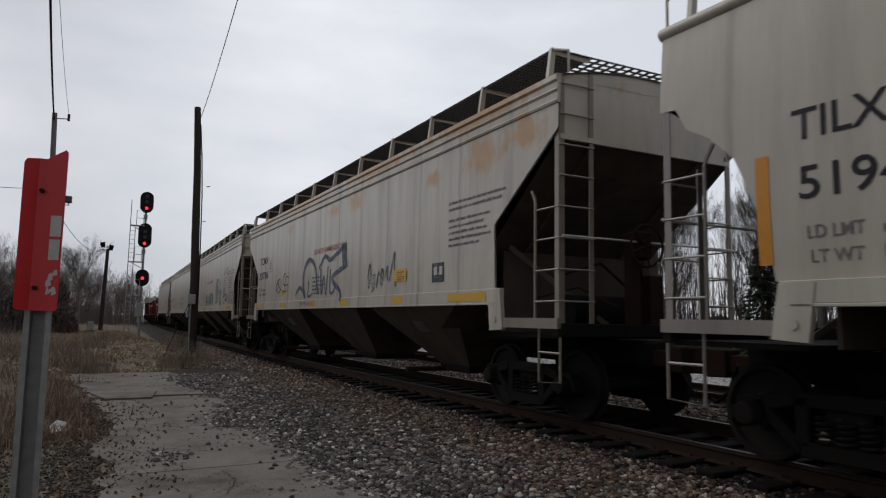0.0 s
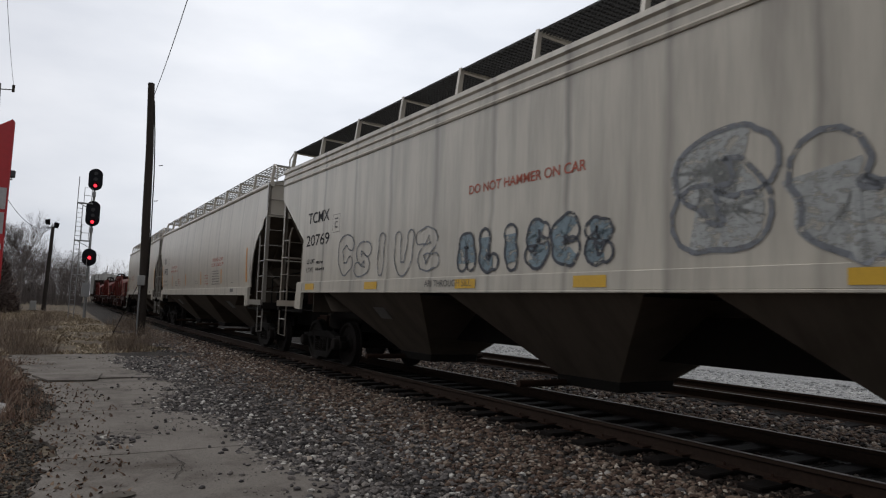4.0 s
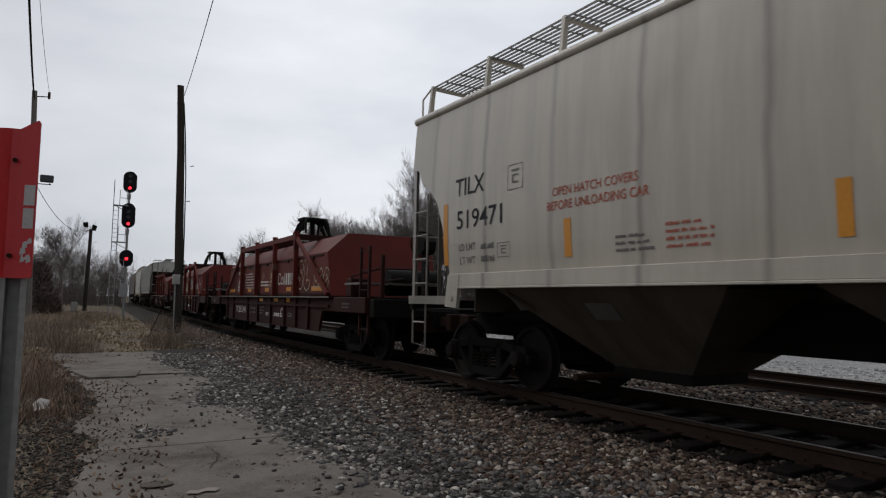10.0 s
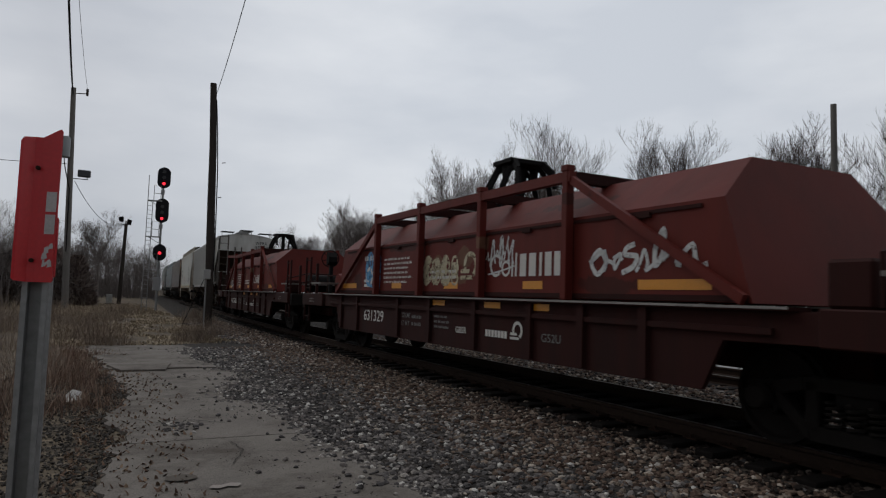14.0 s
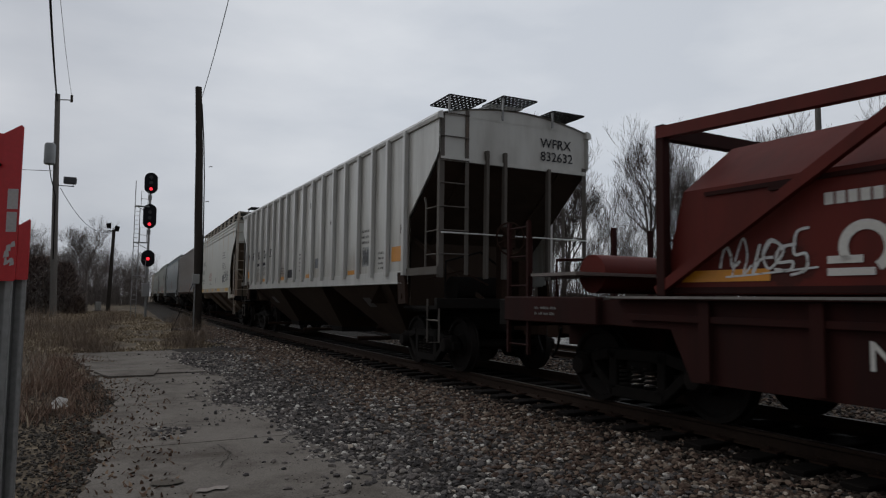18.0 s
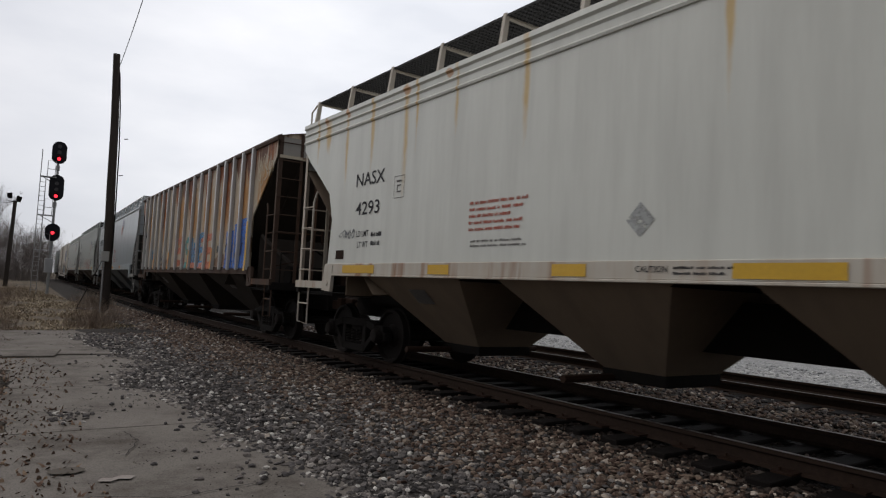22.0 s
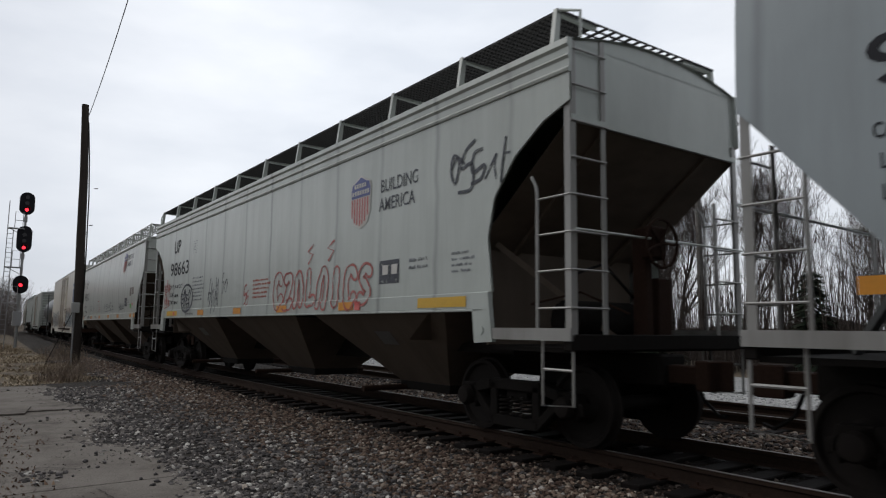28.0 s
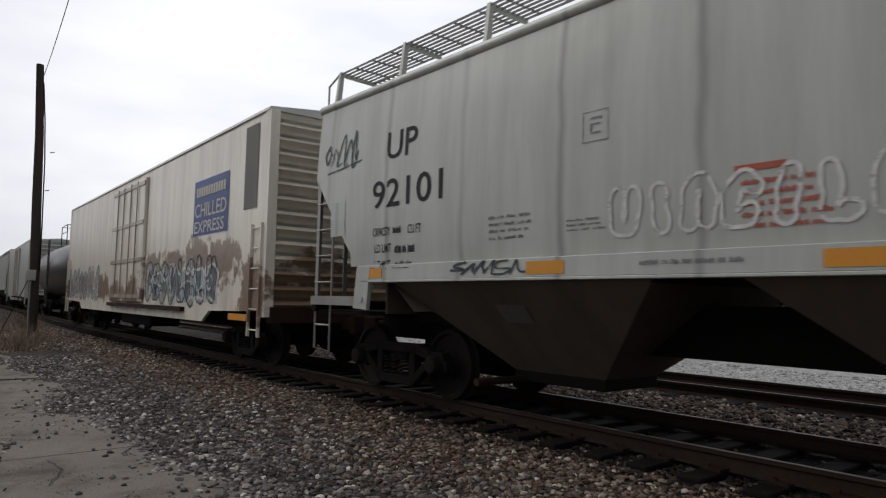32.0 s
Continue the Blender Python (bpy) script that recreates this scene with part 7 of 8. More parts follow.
tank_car(274.9, 289.5)
boxcar(291.0, 307.0, "pale grey boxcar far down the train", UP_MID, 4.5, 1.05, False)
hopper(308.6, 326.2, "grey covered hopper far down the train", UP_PALE, "straight", "ribbed", "flat")
hopper(327.8, 345.4, "light covered hopper at the far bend", TILX_PAINT, "stepped", "tube", "bulged", 1.58, 4.3)

# ---------------- concrete apron beside the track ----------------
LEFT_EDGE = ((1.5, 0.15), (3.0, 0.25), (6.9, 0.28), (8.0, 0.45), (9.3, 0.3), (10.6, 0.72), (11.5, 0.69), (14.7, 0.5), (17.0, 0.33), (19.4, 0.15), (21.0, 0.3))
RIGHT_EDGE = ((1.5, 2.6), (3.0, 2.45), (5.9, 2.27), (6.7, 2.2), (7.3, 2.08), (8.3, 2.16), (9.6, 2.34), (10.3, 1.62), (11.6, 1.9), (13.2, 2.7), (14.2, 2.32), (16.4, 1.95), (18.0, 2.2), (19.4, 2.45), (21.0, 2.3))


def edge(table, y):
    if y <= table[0][0]:
        return table[0][1]
    for (a, p), (b, q) in zip(table, table[1:]):
        if y <= b:
            return p + (q - p) * (y - a) / (b - a)
    return table[-1][1]


def wobble(x, y, k=1.0):
    return noise.noise(Vector((x * k, y * k, 0.7)))


apron = thing("concrete_apron", "cracked old concrete apron strewn with loose stones", "pavement", kind="structure")
CUTS_Y = (1.5, 4.6, 7.6, 10.5, 14.45, 17.3, 20.6)
for a, b in zip(CUTS_Y, CUTS_Y[1:]):
    ys = [a + 0.01 + (b - a - 0.02) * i / 40 for i in range(41)]
    lo = [(edge(LEFT_EDGE, y) + 0.16 * wobble(3, y, 2.1) + 0.1 * wobble(5, y, 5.5), y) for y in ys]
    hi = [(edge(RIGHT_EDGE, y) + 0.3 + 0.10 * wobble(9, y, 2.3), y) for y in ys]
    lift = {14.45: 0.035}.get(a, 0.012)
    sh = Shape()
    sh.loft([[(p[0], p[1], 0.0 + lift + 0.006 * wobble(p[0], p[1], 0.8)), (p[0] + (q[0] - p[0]) * 0.33, p[1], lift + 0.006 * wobble(p[0] + 1, p[1], 0.8)), (p[0] + (q[0] - p[0]) * 0.66, p[1], lift + 0.006 * wobble(p[0] + 2, p[1], 0.8)), (q[0], q[1], lift)] for p, q in zip(lo, hi)])
    sh.loft([[(p[0], p[1], lift), (p[0], p[1], -0.08)] for p in lo])
    sh.loft([[(q[0], q[1], lift), (q[0], q[1], -0.08)] for q in hi])
    sh.loft([[(lo[0][0], lo[0][1], lift), (lo[0][0], lo[0][1], -0.08)], [(hi[0][0], hi[0][1], lift), (hi[0][0], hi[0][1], -0.08)]])
    part("slab", sh, CONC, apron, smooth=True)
for k, (pts, w) in enumerate((((( 0.45, 5.1), (0.9, 5.3), (1.4, 5.05), (2.1, 5.2)), 0.012), (((0.6, 9.0), (0.9, 8.6), (1.15, 8.8), (1.6, 8.4)), 0.014), (((0.7, 12.6), (1.2, 12.9), (1.8, 12.5)), 0.016), (((1.3, 6.4), (1.5, 6.9), (1.45, 7.4)), 0.01))):
    cr = Shape()
    for p, q in zip(pts, pts[1:]):
        n = 7
        line = [(p[0] + (q[0] - p[0]) * i / n + 0.03 * wobble(i + k * 9, 3, 1.7), p[1] + (q[1] - p[1]) * i / n + 0.03 * wobble(i, k + 5, 1.9)) for i in range(n + 1)]
        ribbon(cr, line, w, 0.024)
    part("crack", cr, CRACK, apron, "crack drawn as a flat strip in the colour of its shadow")
lid = Shape().add([(0.82 + 0.13 * math.cos(a), 6.05 + 0.1 * math.sin(a), 0.026) for a in [k * math.tau / 20 for k in range(20)]], [tuple(range(20))])
part("survey_disc", lid, mat_plain("stained_disc", (0.11, 0.094, 0.078), 0.9), apron, "dark round stain-like disc set in the concrete")
part("paint_mark", Shape().add([(0.98, 5.66, 0.026), (1.06, 5.62, 0.026), (1.13, 5.67, 0.026), (1.2, 5.63, 0.026), (1.25, 5.72, 0.026), (1.16, 5.76, 0.026), (1.08, 5.71, 0.026), (1.02, 5.74, 0.026)], [tuple(range(8))]), mat_plain("worn_white_paint", (0.33, 0.29, 0.26), 0.8, 0, 0.4, 14), apron, "worn white paint smear")
plate = Shape().add([(0.5, 14.85, 0.075), (1.7, 15.1, 0.06), (1.5, 14.1, 0.045), (0.72, 14.12, 0.05), (0.5, 14.85, 0.02), (1.7, 15.1, 0.02), (1.5, 14.1, 0.02), (0.72, 14.12, 0.02)], [(0, 1, 2, 3), (0, 1, 5, 4), (1, 2, 6, 5), (2, 3, 7, 6), (3, 0, 4, 7)])
solid("broken_slab", plate, CONC, "broken slab of concrete lying tilted on the apron", "concrete slab")


# ---------------- loose stones ----------------
def rock_variants(n, seed):
    r = random.Random(seed)
    out = []
    g5 = (1 + 5 ** 0.5) / 2
    base = [Vector(p).normalized() for p in ((-1, g5, 0), (1, g5, 0), (-1, -g5, 0), (1, -g5, 0), (0, -1, g5), (0, 1, g5), (0, -1, -g5), (0, 1, -g5), (g5, 0, -1), (g5, 0, 1), (-g5, 0, -1), (-g5, 0, 1))]
    faces = [(0, 11, 5), (0, 5, 1), (0, 1, 7), (0, 7, 10), (0, 10, 11), (1, 5, 9), (5, 11, 4), (11, 10, 2), (10, 7, 6), (7, 1, 8), (3, 9, 4), (3, 4, 2), (3, 2, 6), (3, 6, 8), (3, 8, 9), (4, 9, 5), (2, 4, 11), (6, 2, 10), (8, 6, 7), (9, 8, 1)]
    for _ in range(n):
        sx, sy, sz = r.uniform(0.85, 1.4), r.uniform(0.6, 1.05), r.uniform(0.45, 0.8)
        out.append(np.array([(p.x * sx * r.uniform(0.6, 1.28), p.y * sy * r.uniform(0.6, 1.28), p.z * sz * r.uniform(0.65, 1.25)) for p in base]))
    return out, np.array(faces)


ROCKS, ROCK_FACES = rock_variants(14, 77)


def scatter(places, name, mat, label, seed):
    """One mesh of many loose stones: places are (x, y, z, size)."""
    r = random.Random(seed)
    vs, fs = [], []
    for i, (x, y, z, size) in enumerate(places):
        a = r.uniform(0, math.tau)
        t = r.uniform(-0.5, 0.5)
        c, s, ct, st = math.cos(a), math.sin(a), math.cos(t), math.sin(t)
        m = np.array(((c, -s * ct, s * st), (s, c * ct, -c * st), (0, st, ct)))
        vs.append(ROCKS[r.randrange(14)] @ m.T * size + (x, y, z))
        fs.append(ROCK_FACES + 12 * i)
    me = bpy.data.meshes.new(name)
    me.from_pydata(np.concatenate(vs).tolist(), [], np.concatenate(fs).tolist())
    me.materials.append(mat)
    ob = new(name, me)
    return tagged(ob, label, "stones", "", "stuff")


GREY_STONE = mat_stones("grey_stones", ((0.0, (0.0495, 0.0451, 0.044)), (0.45, (0.119, 0.108, 0.103)), (0.75, (0.193, 0.168, 0.154)), (0.9, (0.308, 0.275, 0.244)), (1.0, (0.638, 0.605, 0.55))))
BROWN_STONE = mat_stones("brown_stones", ((0.0, (0.0484, 0.0297, 0.022)), (0.4, (0.123, 0.0814, 0.0616)), (0.7, (0.194, 0.138, 0.103)), (0.9, (0.242, 0.193, 0.151)), (1.0, (0.528, 0.451, 0.374))))
# greasy stones; their near-black tones also carry shade from the cars above
OILY_SHADED_STONE = mat_stones("oily_shaded_stones", ((0.0, (0.011, 0.008, 0.0066)), (0.6, (0.025, 0.018, 0.0145)), (0.92, (0.048, 0.036, 0.029)), (1.0, (0.13, 0.105, 0.088))))
WHITE_STONE = mat_stones("pale_stones", ((0.0, (0.25, 0.25, 0.25)), (0.5, (0.42, 0.42, 0.41)), (1.0, (0.62, 0.61, 0.59))))


def bed_height(off):
    for (a, p), (b, q) in zip(((-9, -0.33), (-5.6, -0.315), (-3.6, -0.28), (-1.9, -0.225), (-1.35, -0.205)), ((-5.6, -0.315), (-3.6, -0.28), (-1.9, -0.225), (-1.35, -0.205), (2, -0.215))):
        if off <= b:
            return RAIL_Z + p + (q - p) * (off - a) / (b - a)
    return RAIL_Z - 0.21


rng = random.Random(19)
grey, brown, strays, oily_shaded = [], [], [], []
for _ in range(66000):
    y = 0.8 + 37.0 * rng.random() ** 1.9
    x = rng.uniform(0.9, 6.1)
    p = on_track(y)
    off = x - p.x
    if off > -0.93 or off > -1.36 and abs(p.y / 0.53 - round(p.y / 0.53)) < 0.26:
        continue
    if y > 19.5 and off < -3.1 + 0.7 * wobble(x, y, 0.8):
        continue
    lim = edge(RIGHT_EDGE, y) + 0.28 * wobble(x, y, 1.3) + 0.12 * wobble(x, y, 4.0)
    size = rng.uniform(0.014, 0.036) * (1.0 + 0.25 * (rng.random() > 0.93)) * (1.0 if y < 14 else 1.25)
    if x < lim:
        if rng.random() < 0.05 * math.exp((x - lim) * 1.9) * (1.5 if wobble(x, y, 0.9) > 0.08 else 0.15) + (0.6 if (x - 1.0) ** 2 / 0.14 + (y - 8.25) ** 2 / 0.12 < 1 else 0) + (0.06 if lim - x < 0.2 else 0):
            strays.append((x, y, 0.012 + size * 0.3, size * 0.95))
        continue
    rust = 0.5 + 0.5 * math.tanh((off + 2.9 + 0.5 * wobble(x, y, 0.6)) * 1.8)
    (oily_shaded if rng.random() < (off + 1.8) * 1.2 else brown if rng.random() < rust * 0.9 else grey).append((x, y, bed_height(off) + size * rng.uniform(-0.1, 0.45), size))
for _ in range(5200):
    s, off = 0.5 + 24 * rng.random() ** 1.4, rng.choice((rng.uniform(-0.68, 0.68), rng.uniform(0.85, 3.2), rng.uniform(-0.95, -0.82)))
    p = on_track(s, off)
    (brown if off > 1.4 and rng.random() < 0.8 else oily_shaded).append((p.x, p.y, RAIL_Z - 0.215 + rng.uniform(-0.01, 0.015), rng.uniform(0.02, 0.042)))
for _ in range(11000):
    s, off = 1.0 + 21 * rng.random() ** 1.3, rng.uniform(1.15, 3.7)
    p = on_track(s, off)
    (brown if rng.random() < 0.55 else grey if rng.random() < 0.5 else oily_shaded).append((p.x, p.y, RAIL_Z - 0.19 + rng.uniform(-0.012, 0.02), rng.uniform(0.022, 0.045)))
pale = []
for _ in range(7000):
    s, off = 2 + 40 * rng.random() ** 1.3, rng.uniform(6.9, 10.5)
    p = on_track(s, off)
    pale.append((p.x, p.y, RAIL_Z - 0.235 + rng.uniform(-0.01, 0.02), rng.uniform(0.025, 0.06)))
crumbs = []
for _ in range(3600):
    y = 3.0 + 17 * rng.random() ** 1.2
    x = rng.uniform(edge(LEFT_EDGE, y), edge(RIGHT_EDGE, y))
    if wobble(x, y, 0.9) + 0.5 * wobble(x, y, 3.1) > 0.12:
        crumbs.append((x, y, 0.014, rng.uniform(0.003, 0.009)))
scatter(crumbs, "crumbled_grit", mat_stones("grit_crumbs", ((0.0, (0.04, 0.034, 0.029)), (0.7, (0.075, 0.064, 0.054)), (1.0, (0.14, 0.12, 0.1)))), "dark crumbs of grit lying in patches on the concrete", 7)
scatter(grey, "ballast_stones_grey", GREY_STONE, "loose blue-grey crushed stones spilling over the concrete", 1)
scatter(brown, "ballast_stones_brown", BROWN_STONE, "rust-tinted brown crushed stones near the rail", 2)
scatter(strays, "stray_stones", GREY_STONE, "stray dark pebbles lying on the concrete", 3)
scatter(oily_shaded, "ballast_stones_oily_shaded", OILY_SHADED_STONE, "oil-stained stones about the ties and rails, darkened for the train's shade", 6)
scatter(pale, "pale_gravel_stones", WHITE_STONE, "pale limestone gravel beyond the second track", 4)
left = []
for _ in range(11000):
    y = 2.0 + 12 * rng.random() ** 1.3
    x = edge(LEFT_EDGE, y) - rng.random() ** 1.5 * 1.6 + 0.15 * wobble(1, y, 2)
    left.append((x, y, -0.02 + rng.uniform(0, 0.01), rng.uniform(0.006, 0.021)))
scatter(left, "verge_grit", mat_stones("verge_stones", ((0.0, (0.03, 0.026, 0.022)), (0.7, (0.075, 0.065, 0.055)), (1.0, (0.15, 0.13, 0.11)))), "dark grit along the apron's edge", 5)


# ---------------- dead grass and brush ----------------
STRAW = mat_stones("dead_grass", ((0.0, (0.17, 0.125, 0.082)), (0.5, (0.31, 0.24, 0.16)), (1.0, (0.45, 0.365, 0.26))), 0.9)
TWIG = mat_stones("brush_twigs", ((0.0, (0.13, 0.096, 0.074)), (0.6, (0.25, 0.19, 0.145)), (1.0, (0.39, 0.31, 0.24))), 0.9)


def blades(places, name, mat, label, seed, lean=0.35, width=0.008):
    """Thin bent blades or stems: places are (x, y, z, height)."""
    r = random.Random(seed)
    v, f = [], []
    for x, y, z, h in places:
        a, b = r.uniform(0, math.tau), r.uniform(0.1, lean) * h
        dx, dy = math.cos(a) * b, math.sin(a) * b
        w = width * r.uniform(0.6, 1.3)
        px, py = -math.sin(a) * w, math.cos(a) * w
        q = a + r.uniform(0.4, 2.4)
        px, py = math.cos(q) * w, math.sin(q) * w
        n = len(v)
        v += [(x - px, y - py, z), (x + px, y + py, z), (x + dx * 0.4 + px * 0.8, y + dy * 0.4 + py * 0.8, z + h * 0.55), (x + dx * 0.4 - px * 0.8, y + dy * 0.4 - py * 0.8, z + h * 0.55), (x + dx, y + dy, z + h)]
        f += [(n, n + 1, n + 2, n + 3), (n + 3, n + 2, n + 4)]
    me = bpy.data.meshes.new(name)
    me.from_pydata(v, [], f)
    me.materials.append(mat)
    return tagged(new(name, me), label, "dead grass", "", "stuff")


rng = random.Random(23)
grass = []
for _ in range(15000):
    y = 9 + 62 * rng.random() ** 1.3
    x = rng.uniform(-12, 5.0)
    if x > edge(LEFT_EDGE, y) - 0.25 + 0.3 * wobble(x, y, 1.5) and y < 20.5 or x > on_track(y).x - 3.0:
        continue
    if y > 20 and (wobble(x, y, 0.45) + 0.4 * wobble(x, y, 1.6) < 0.02 or 1.5 < x < 2.9) and rng.random() < 0.85:
        continue
    if y < 44 and rng.random() < (0.9 if y < 19 else 0.95 if x > -0.8 else 0.6):
        continue
    grass.append((x, y, -0.03, rng.uniform(0.08, 0.4) * (0.6 if y < 19 else 1.3 if x < 0 else 1.0)))
blades(grass, "dead_grass", STRAW, "tawny dead grass on the verge", 1, 0.9, 0.012)
litter = []
for _ in range(42000):
    y, x = rng.uniform(20.6, 70), rng.uniform(-1.5, 5.0)
    if wobble(x, y, 0.5) + 0.6 * wobble(x, y, 1.7) < -0.12:
        continue
    litter.append((x, y, -0.03, rng.uniform(0.03, 0.12)))
blades(litter, "flattened_grass", mat_stones("flat_straw", ((0.0, (0.2, 0.15, 0.1)), (0.5, (0.38, 0.305, 0.21)), (1.0, (0.55, 0.46, 0.34))), 0.9), "flattened straw-coloured grass path", 8, 1.6, 0.03)


leaves = []
for _ in range(2600):
    y = 3.0 + 16 * rng.random() ** 1.3
    spread = rng.random()
    leaves.append((edge(LEFT_EDGE, y) - 0.35 + 1.1 * spread ** 2.2 + 0.12 * wobble(2, y, 3), y, 0.012 if spread > 0.55 else -0.02, rng.uniform(0.012, 0.04)))
blades(leaves, "dead_leaves", mat_stones("leaf_scraps", ((0.0, (0.07, 0.042, 0.03)), (0.6, (0.16, 0.1, 0.07)), (1.0, (0.3, 0.21, 0.14))), 0.9), "scraps of brown dead leaves along the apron's edge", 12, 2.2, 0.014)


def bush(x, y, r, h, n, seed, label, mat=TWIG):
    q = random.Random(seed)
    pts = []
    for _ in range(n):
        a, d = q.uniform(0, math.tau), r * q.random() ** 0.7
        pts.append((x + math.cos(a) * d, y + math.sin(a) * d, -0.03, h * (1 - 0.5 * (d / r) ** 2) * q.uniform(0.35, 1.0)))
    ob = blades(pts, "brush_clump", mat, label, seed, 1.0, 0.0048)
    ob["category"], ob["kind"], ob["group"] = "bush", "stuff", "brush clumps on the verge"
    return ob


RUSSET = mat_stones("russet_weeds", ((0.0, (0.13, 0.08, 0.06)), (0.6, (0.26, 0.17, 0.125)), (1.0, (0.4, 0.29, 0.22))), 0.9)
for k, (x, y, r, h, n) in enumerate(((0.1, 10.4, 0.5, 0.26, 260), (0.2, 11.6, 0.55, 0.32, 260), (-0.5, 9.9, 0.6, 0.42, 240), (-0.3, 12.6, 0.6, 0.5, 380), (-1.1, 11.5, 0.7, 0.55, 320), (0.05, 13.6, 0.5, 0.4, 320), (-0.9, 8.4, 0.5, 0.35, 260), (-0.1, 15.4, 0.6, 0.45, 320), (-0.2, 17.5, 0.7, 0.5, 320))):
    bush(x, y, r, h, n, 460 + k, "tangle of reddish-brown dead weeds", RUSSET)
for k, (x, y, r, h, n) in enumerate(((0.65, 20.9, 0.7, 1.15, 420), (-0.1, 23.5, 0.8, 1.2, 380), (3.2, 22.4, 0.7, 1.05, 420), (4.0, 24.6, 0.6, 0.95, 260), (0.4, 29.0, 0.7, 0.9, 200), (-0.7, 10.6, 0.8, 0.6, 260), (-0.6, 13.5, 0.9, 0.75, 260),
                                     (-1.3, 9.2, 0.8, 0.6, 220), (-1.8, 15.5, 1.3, 0.9, 320), (-1.5, 19.5, 1.4, 1.1, 380), (-3.2, 22, 1.6, 1.3, 380), (-2.5, 28, 1.8, 1.7, 900), (-5.5, 26, 2.0, 1.9, 800),
                                     (-1.0, 33, 1.6, 1.5, 700), (1.0, 36, 1.2, 1.1, 500), (5.0, 34, 0.9, 1.0, 500), (5.6, 40, 1.0, 1.0, 450), (2.2, 45, 1.3, 1.2, 450))):
    bush(x, y, r, h, n, 400 + k, "dry leafless brush of thin brown stems")
solid("litter", Shape().add([(-0.1, 10.65, 0.0), (0.06, 10.7, 0.02), (0.08, 10.76, 0.12), (-0.04, 10.8, 0.15), (-0.12, 10.74, 0.08)], [(0, 1, 2, 3, 4)]).add([(0.06, 10.7, 0.02), (0.1, 10.85, 0.0), (0.0, 10.88, 0.09), (0.08, 10.76, 0.12)], [(0, 1, 2, 3)]), WHITE, "crumpled white plastic scrap in the weeds", "litter")


# ---------------- bare trees ----------------
BARK = mat_plain("grey_bark", (0.1, 0.086, 0.076), 0.95, 0, 0.4, 3, 0.6)
FINE = mat_plain("twig_bark", (0.095, 0.077, 0.067), 0.95, 0, 0.3, 3, 0)


# bark paled for distance: the haze is mixed into the base colour
HAZED_BARK = mat_plain("hazed_bark", (0.19, 0.165, 0.153), 0.95, 0, 0.3, 3, 0)


def grow(seed, height, spread, stems=1, depth=5, upright=0.5, thin=0.006):
    """A leafless tree: tapered limbs in one shape, the fine twigs in another."""
    r = random.Random(seed)
    limbs, twigs = Shape(), Shape()

    def branch(p, d, length, rad, level):
        steps = 4 if level < 2 else 3
        for i in range(steps):
            bend = 0.16 if level else 0.08
            d = (d + Vector((r.uniform(-bend, bend), r.uniform(-bend, bend), r.uniform(-0.05, 0.12) * (1 + upright)))).normalized()
            q = p + d * (length / steps)
            r2 = rad * 0.86
            if rad > 0.02:
                limbs.tube(p, q, rad, 6 if rad > 0.07 else 4, r2, False)
            else:
                s = Vector((-d.y, d.x, 0)) * max(rad, thin) if abs(d.z) < 0.99 else Vector((rad, 0, 0))
                twigs.add((p - s, p + s, q + s * 0.6, q - s * 0.6), [(0, 1, 2, 3)])
            p, rad = q, r2
            if level < depth and (i > 0 or level > 0):
                for _ in range(1 if level < 1 else r.choice((1, 1, 2))):
                    a = r.uniform(0, math.tau)
                    out = Vector((math.cos(a), math.sin(a), r.uniform(0.1, 0.8) + upright * 0.4))
                    branch(p, (d * 0.75 + out.normalized() * spread).normalized(), length * r.uniform(0.5, 0.72), rad * r.uniform(0.5, 0.68), level + 1)
        if level < depth:
            for _ in range(2):
                a = r.uniform(0, math.tau)
                branch(p, (d + Vector((math.cos(a), math.sin(a), 0.4)) * spread * 0.7).normalized(), length * r.uniform(0.5, 0.7), rad * 0.75, level + 1)

    for k in range(stems):
        a = math.tau * k / stems + r.uniform(0, 1)
        tilt = 0.0 if stems == 1 else 0.16
        branch(Vector((0.25 * (stems > 1) * math.cos(a), 0.25 * (stems > 1) * math.sin(a), -0.1)), Vector((tilt * math.cos(a), tilt * math.sin(a), 1)).normalized(), height * 0.42, height * (0.016 if stems == 1 else 0.01), 0)
    return limbs, twigs


def tree(limbs_mesh, twigs_mesh, m, label, group=""):
    t = thing("bare_tree", label, "tree", group, m)
    part("trunk", limbs_mesh, BARK, t)
    part("crown", twigs_mesh, FINE, t, "crown of fine leafless twigs")
    return t


KINDS, FAR_KINDS = [], []
for seed, h, spread, stems, depth, up in ((1, 10.5, 0.66, 1, 5, 0.4), (2, 10.0, 0.78, 1, 5, 0.2), (3, 9.0, 0.68, 1, 5, 0.4), (4, 8.0, 0.6, 2, 4, 0.45), (5, 9.5, 0.74, 2, 4, 0.3)):
    a, b = grow(seed, h, spread, stems, depth, up, 0.009)
    KINDS.append((a.mesh("trunk", BARK), b.mesh("crown", FINE)))
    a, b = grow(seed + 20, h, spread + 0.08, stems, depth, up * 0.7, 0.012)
    FAR_KINDS.append((a.mesh("trunk", HAZED_BARK), b.mesh("crown", HAZED_BARK)))

rng = random.Random(31)
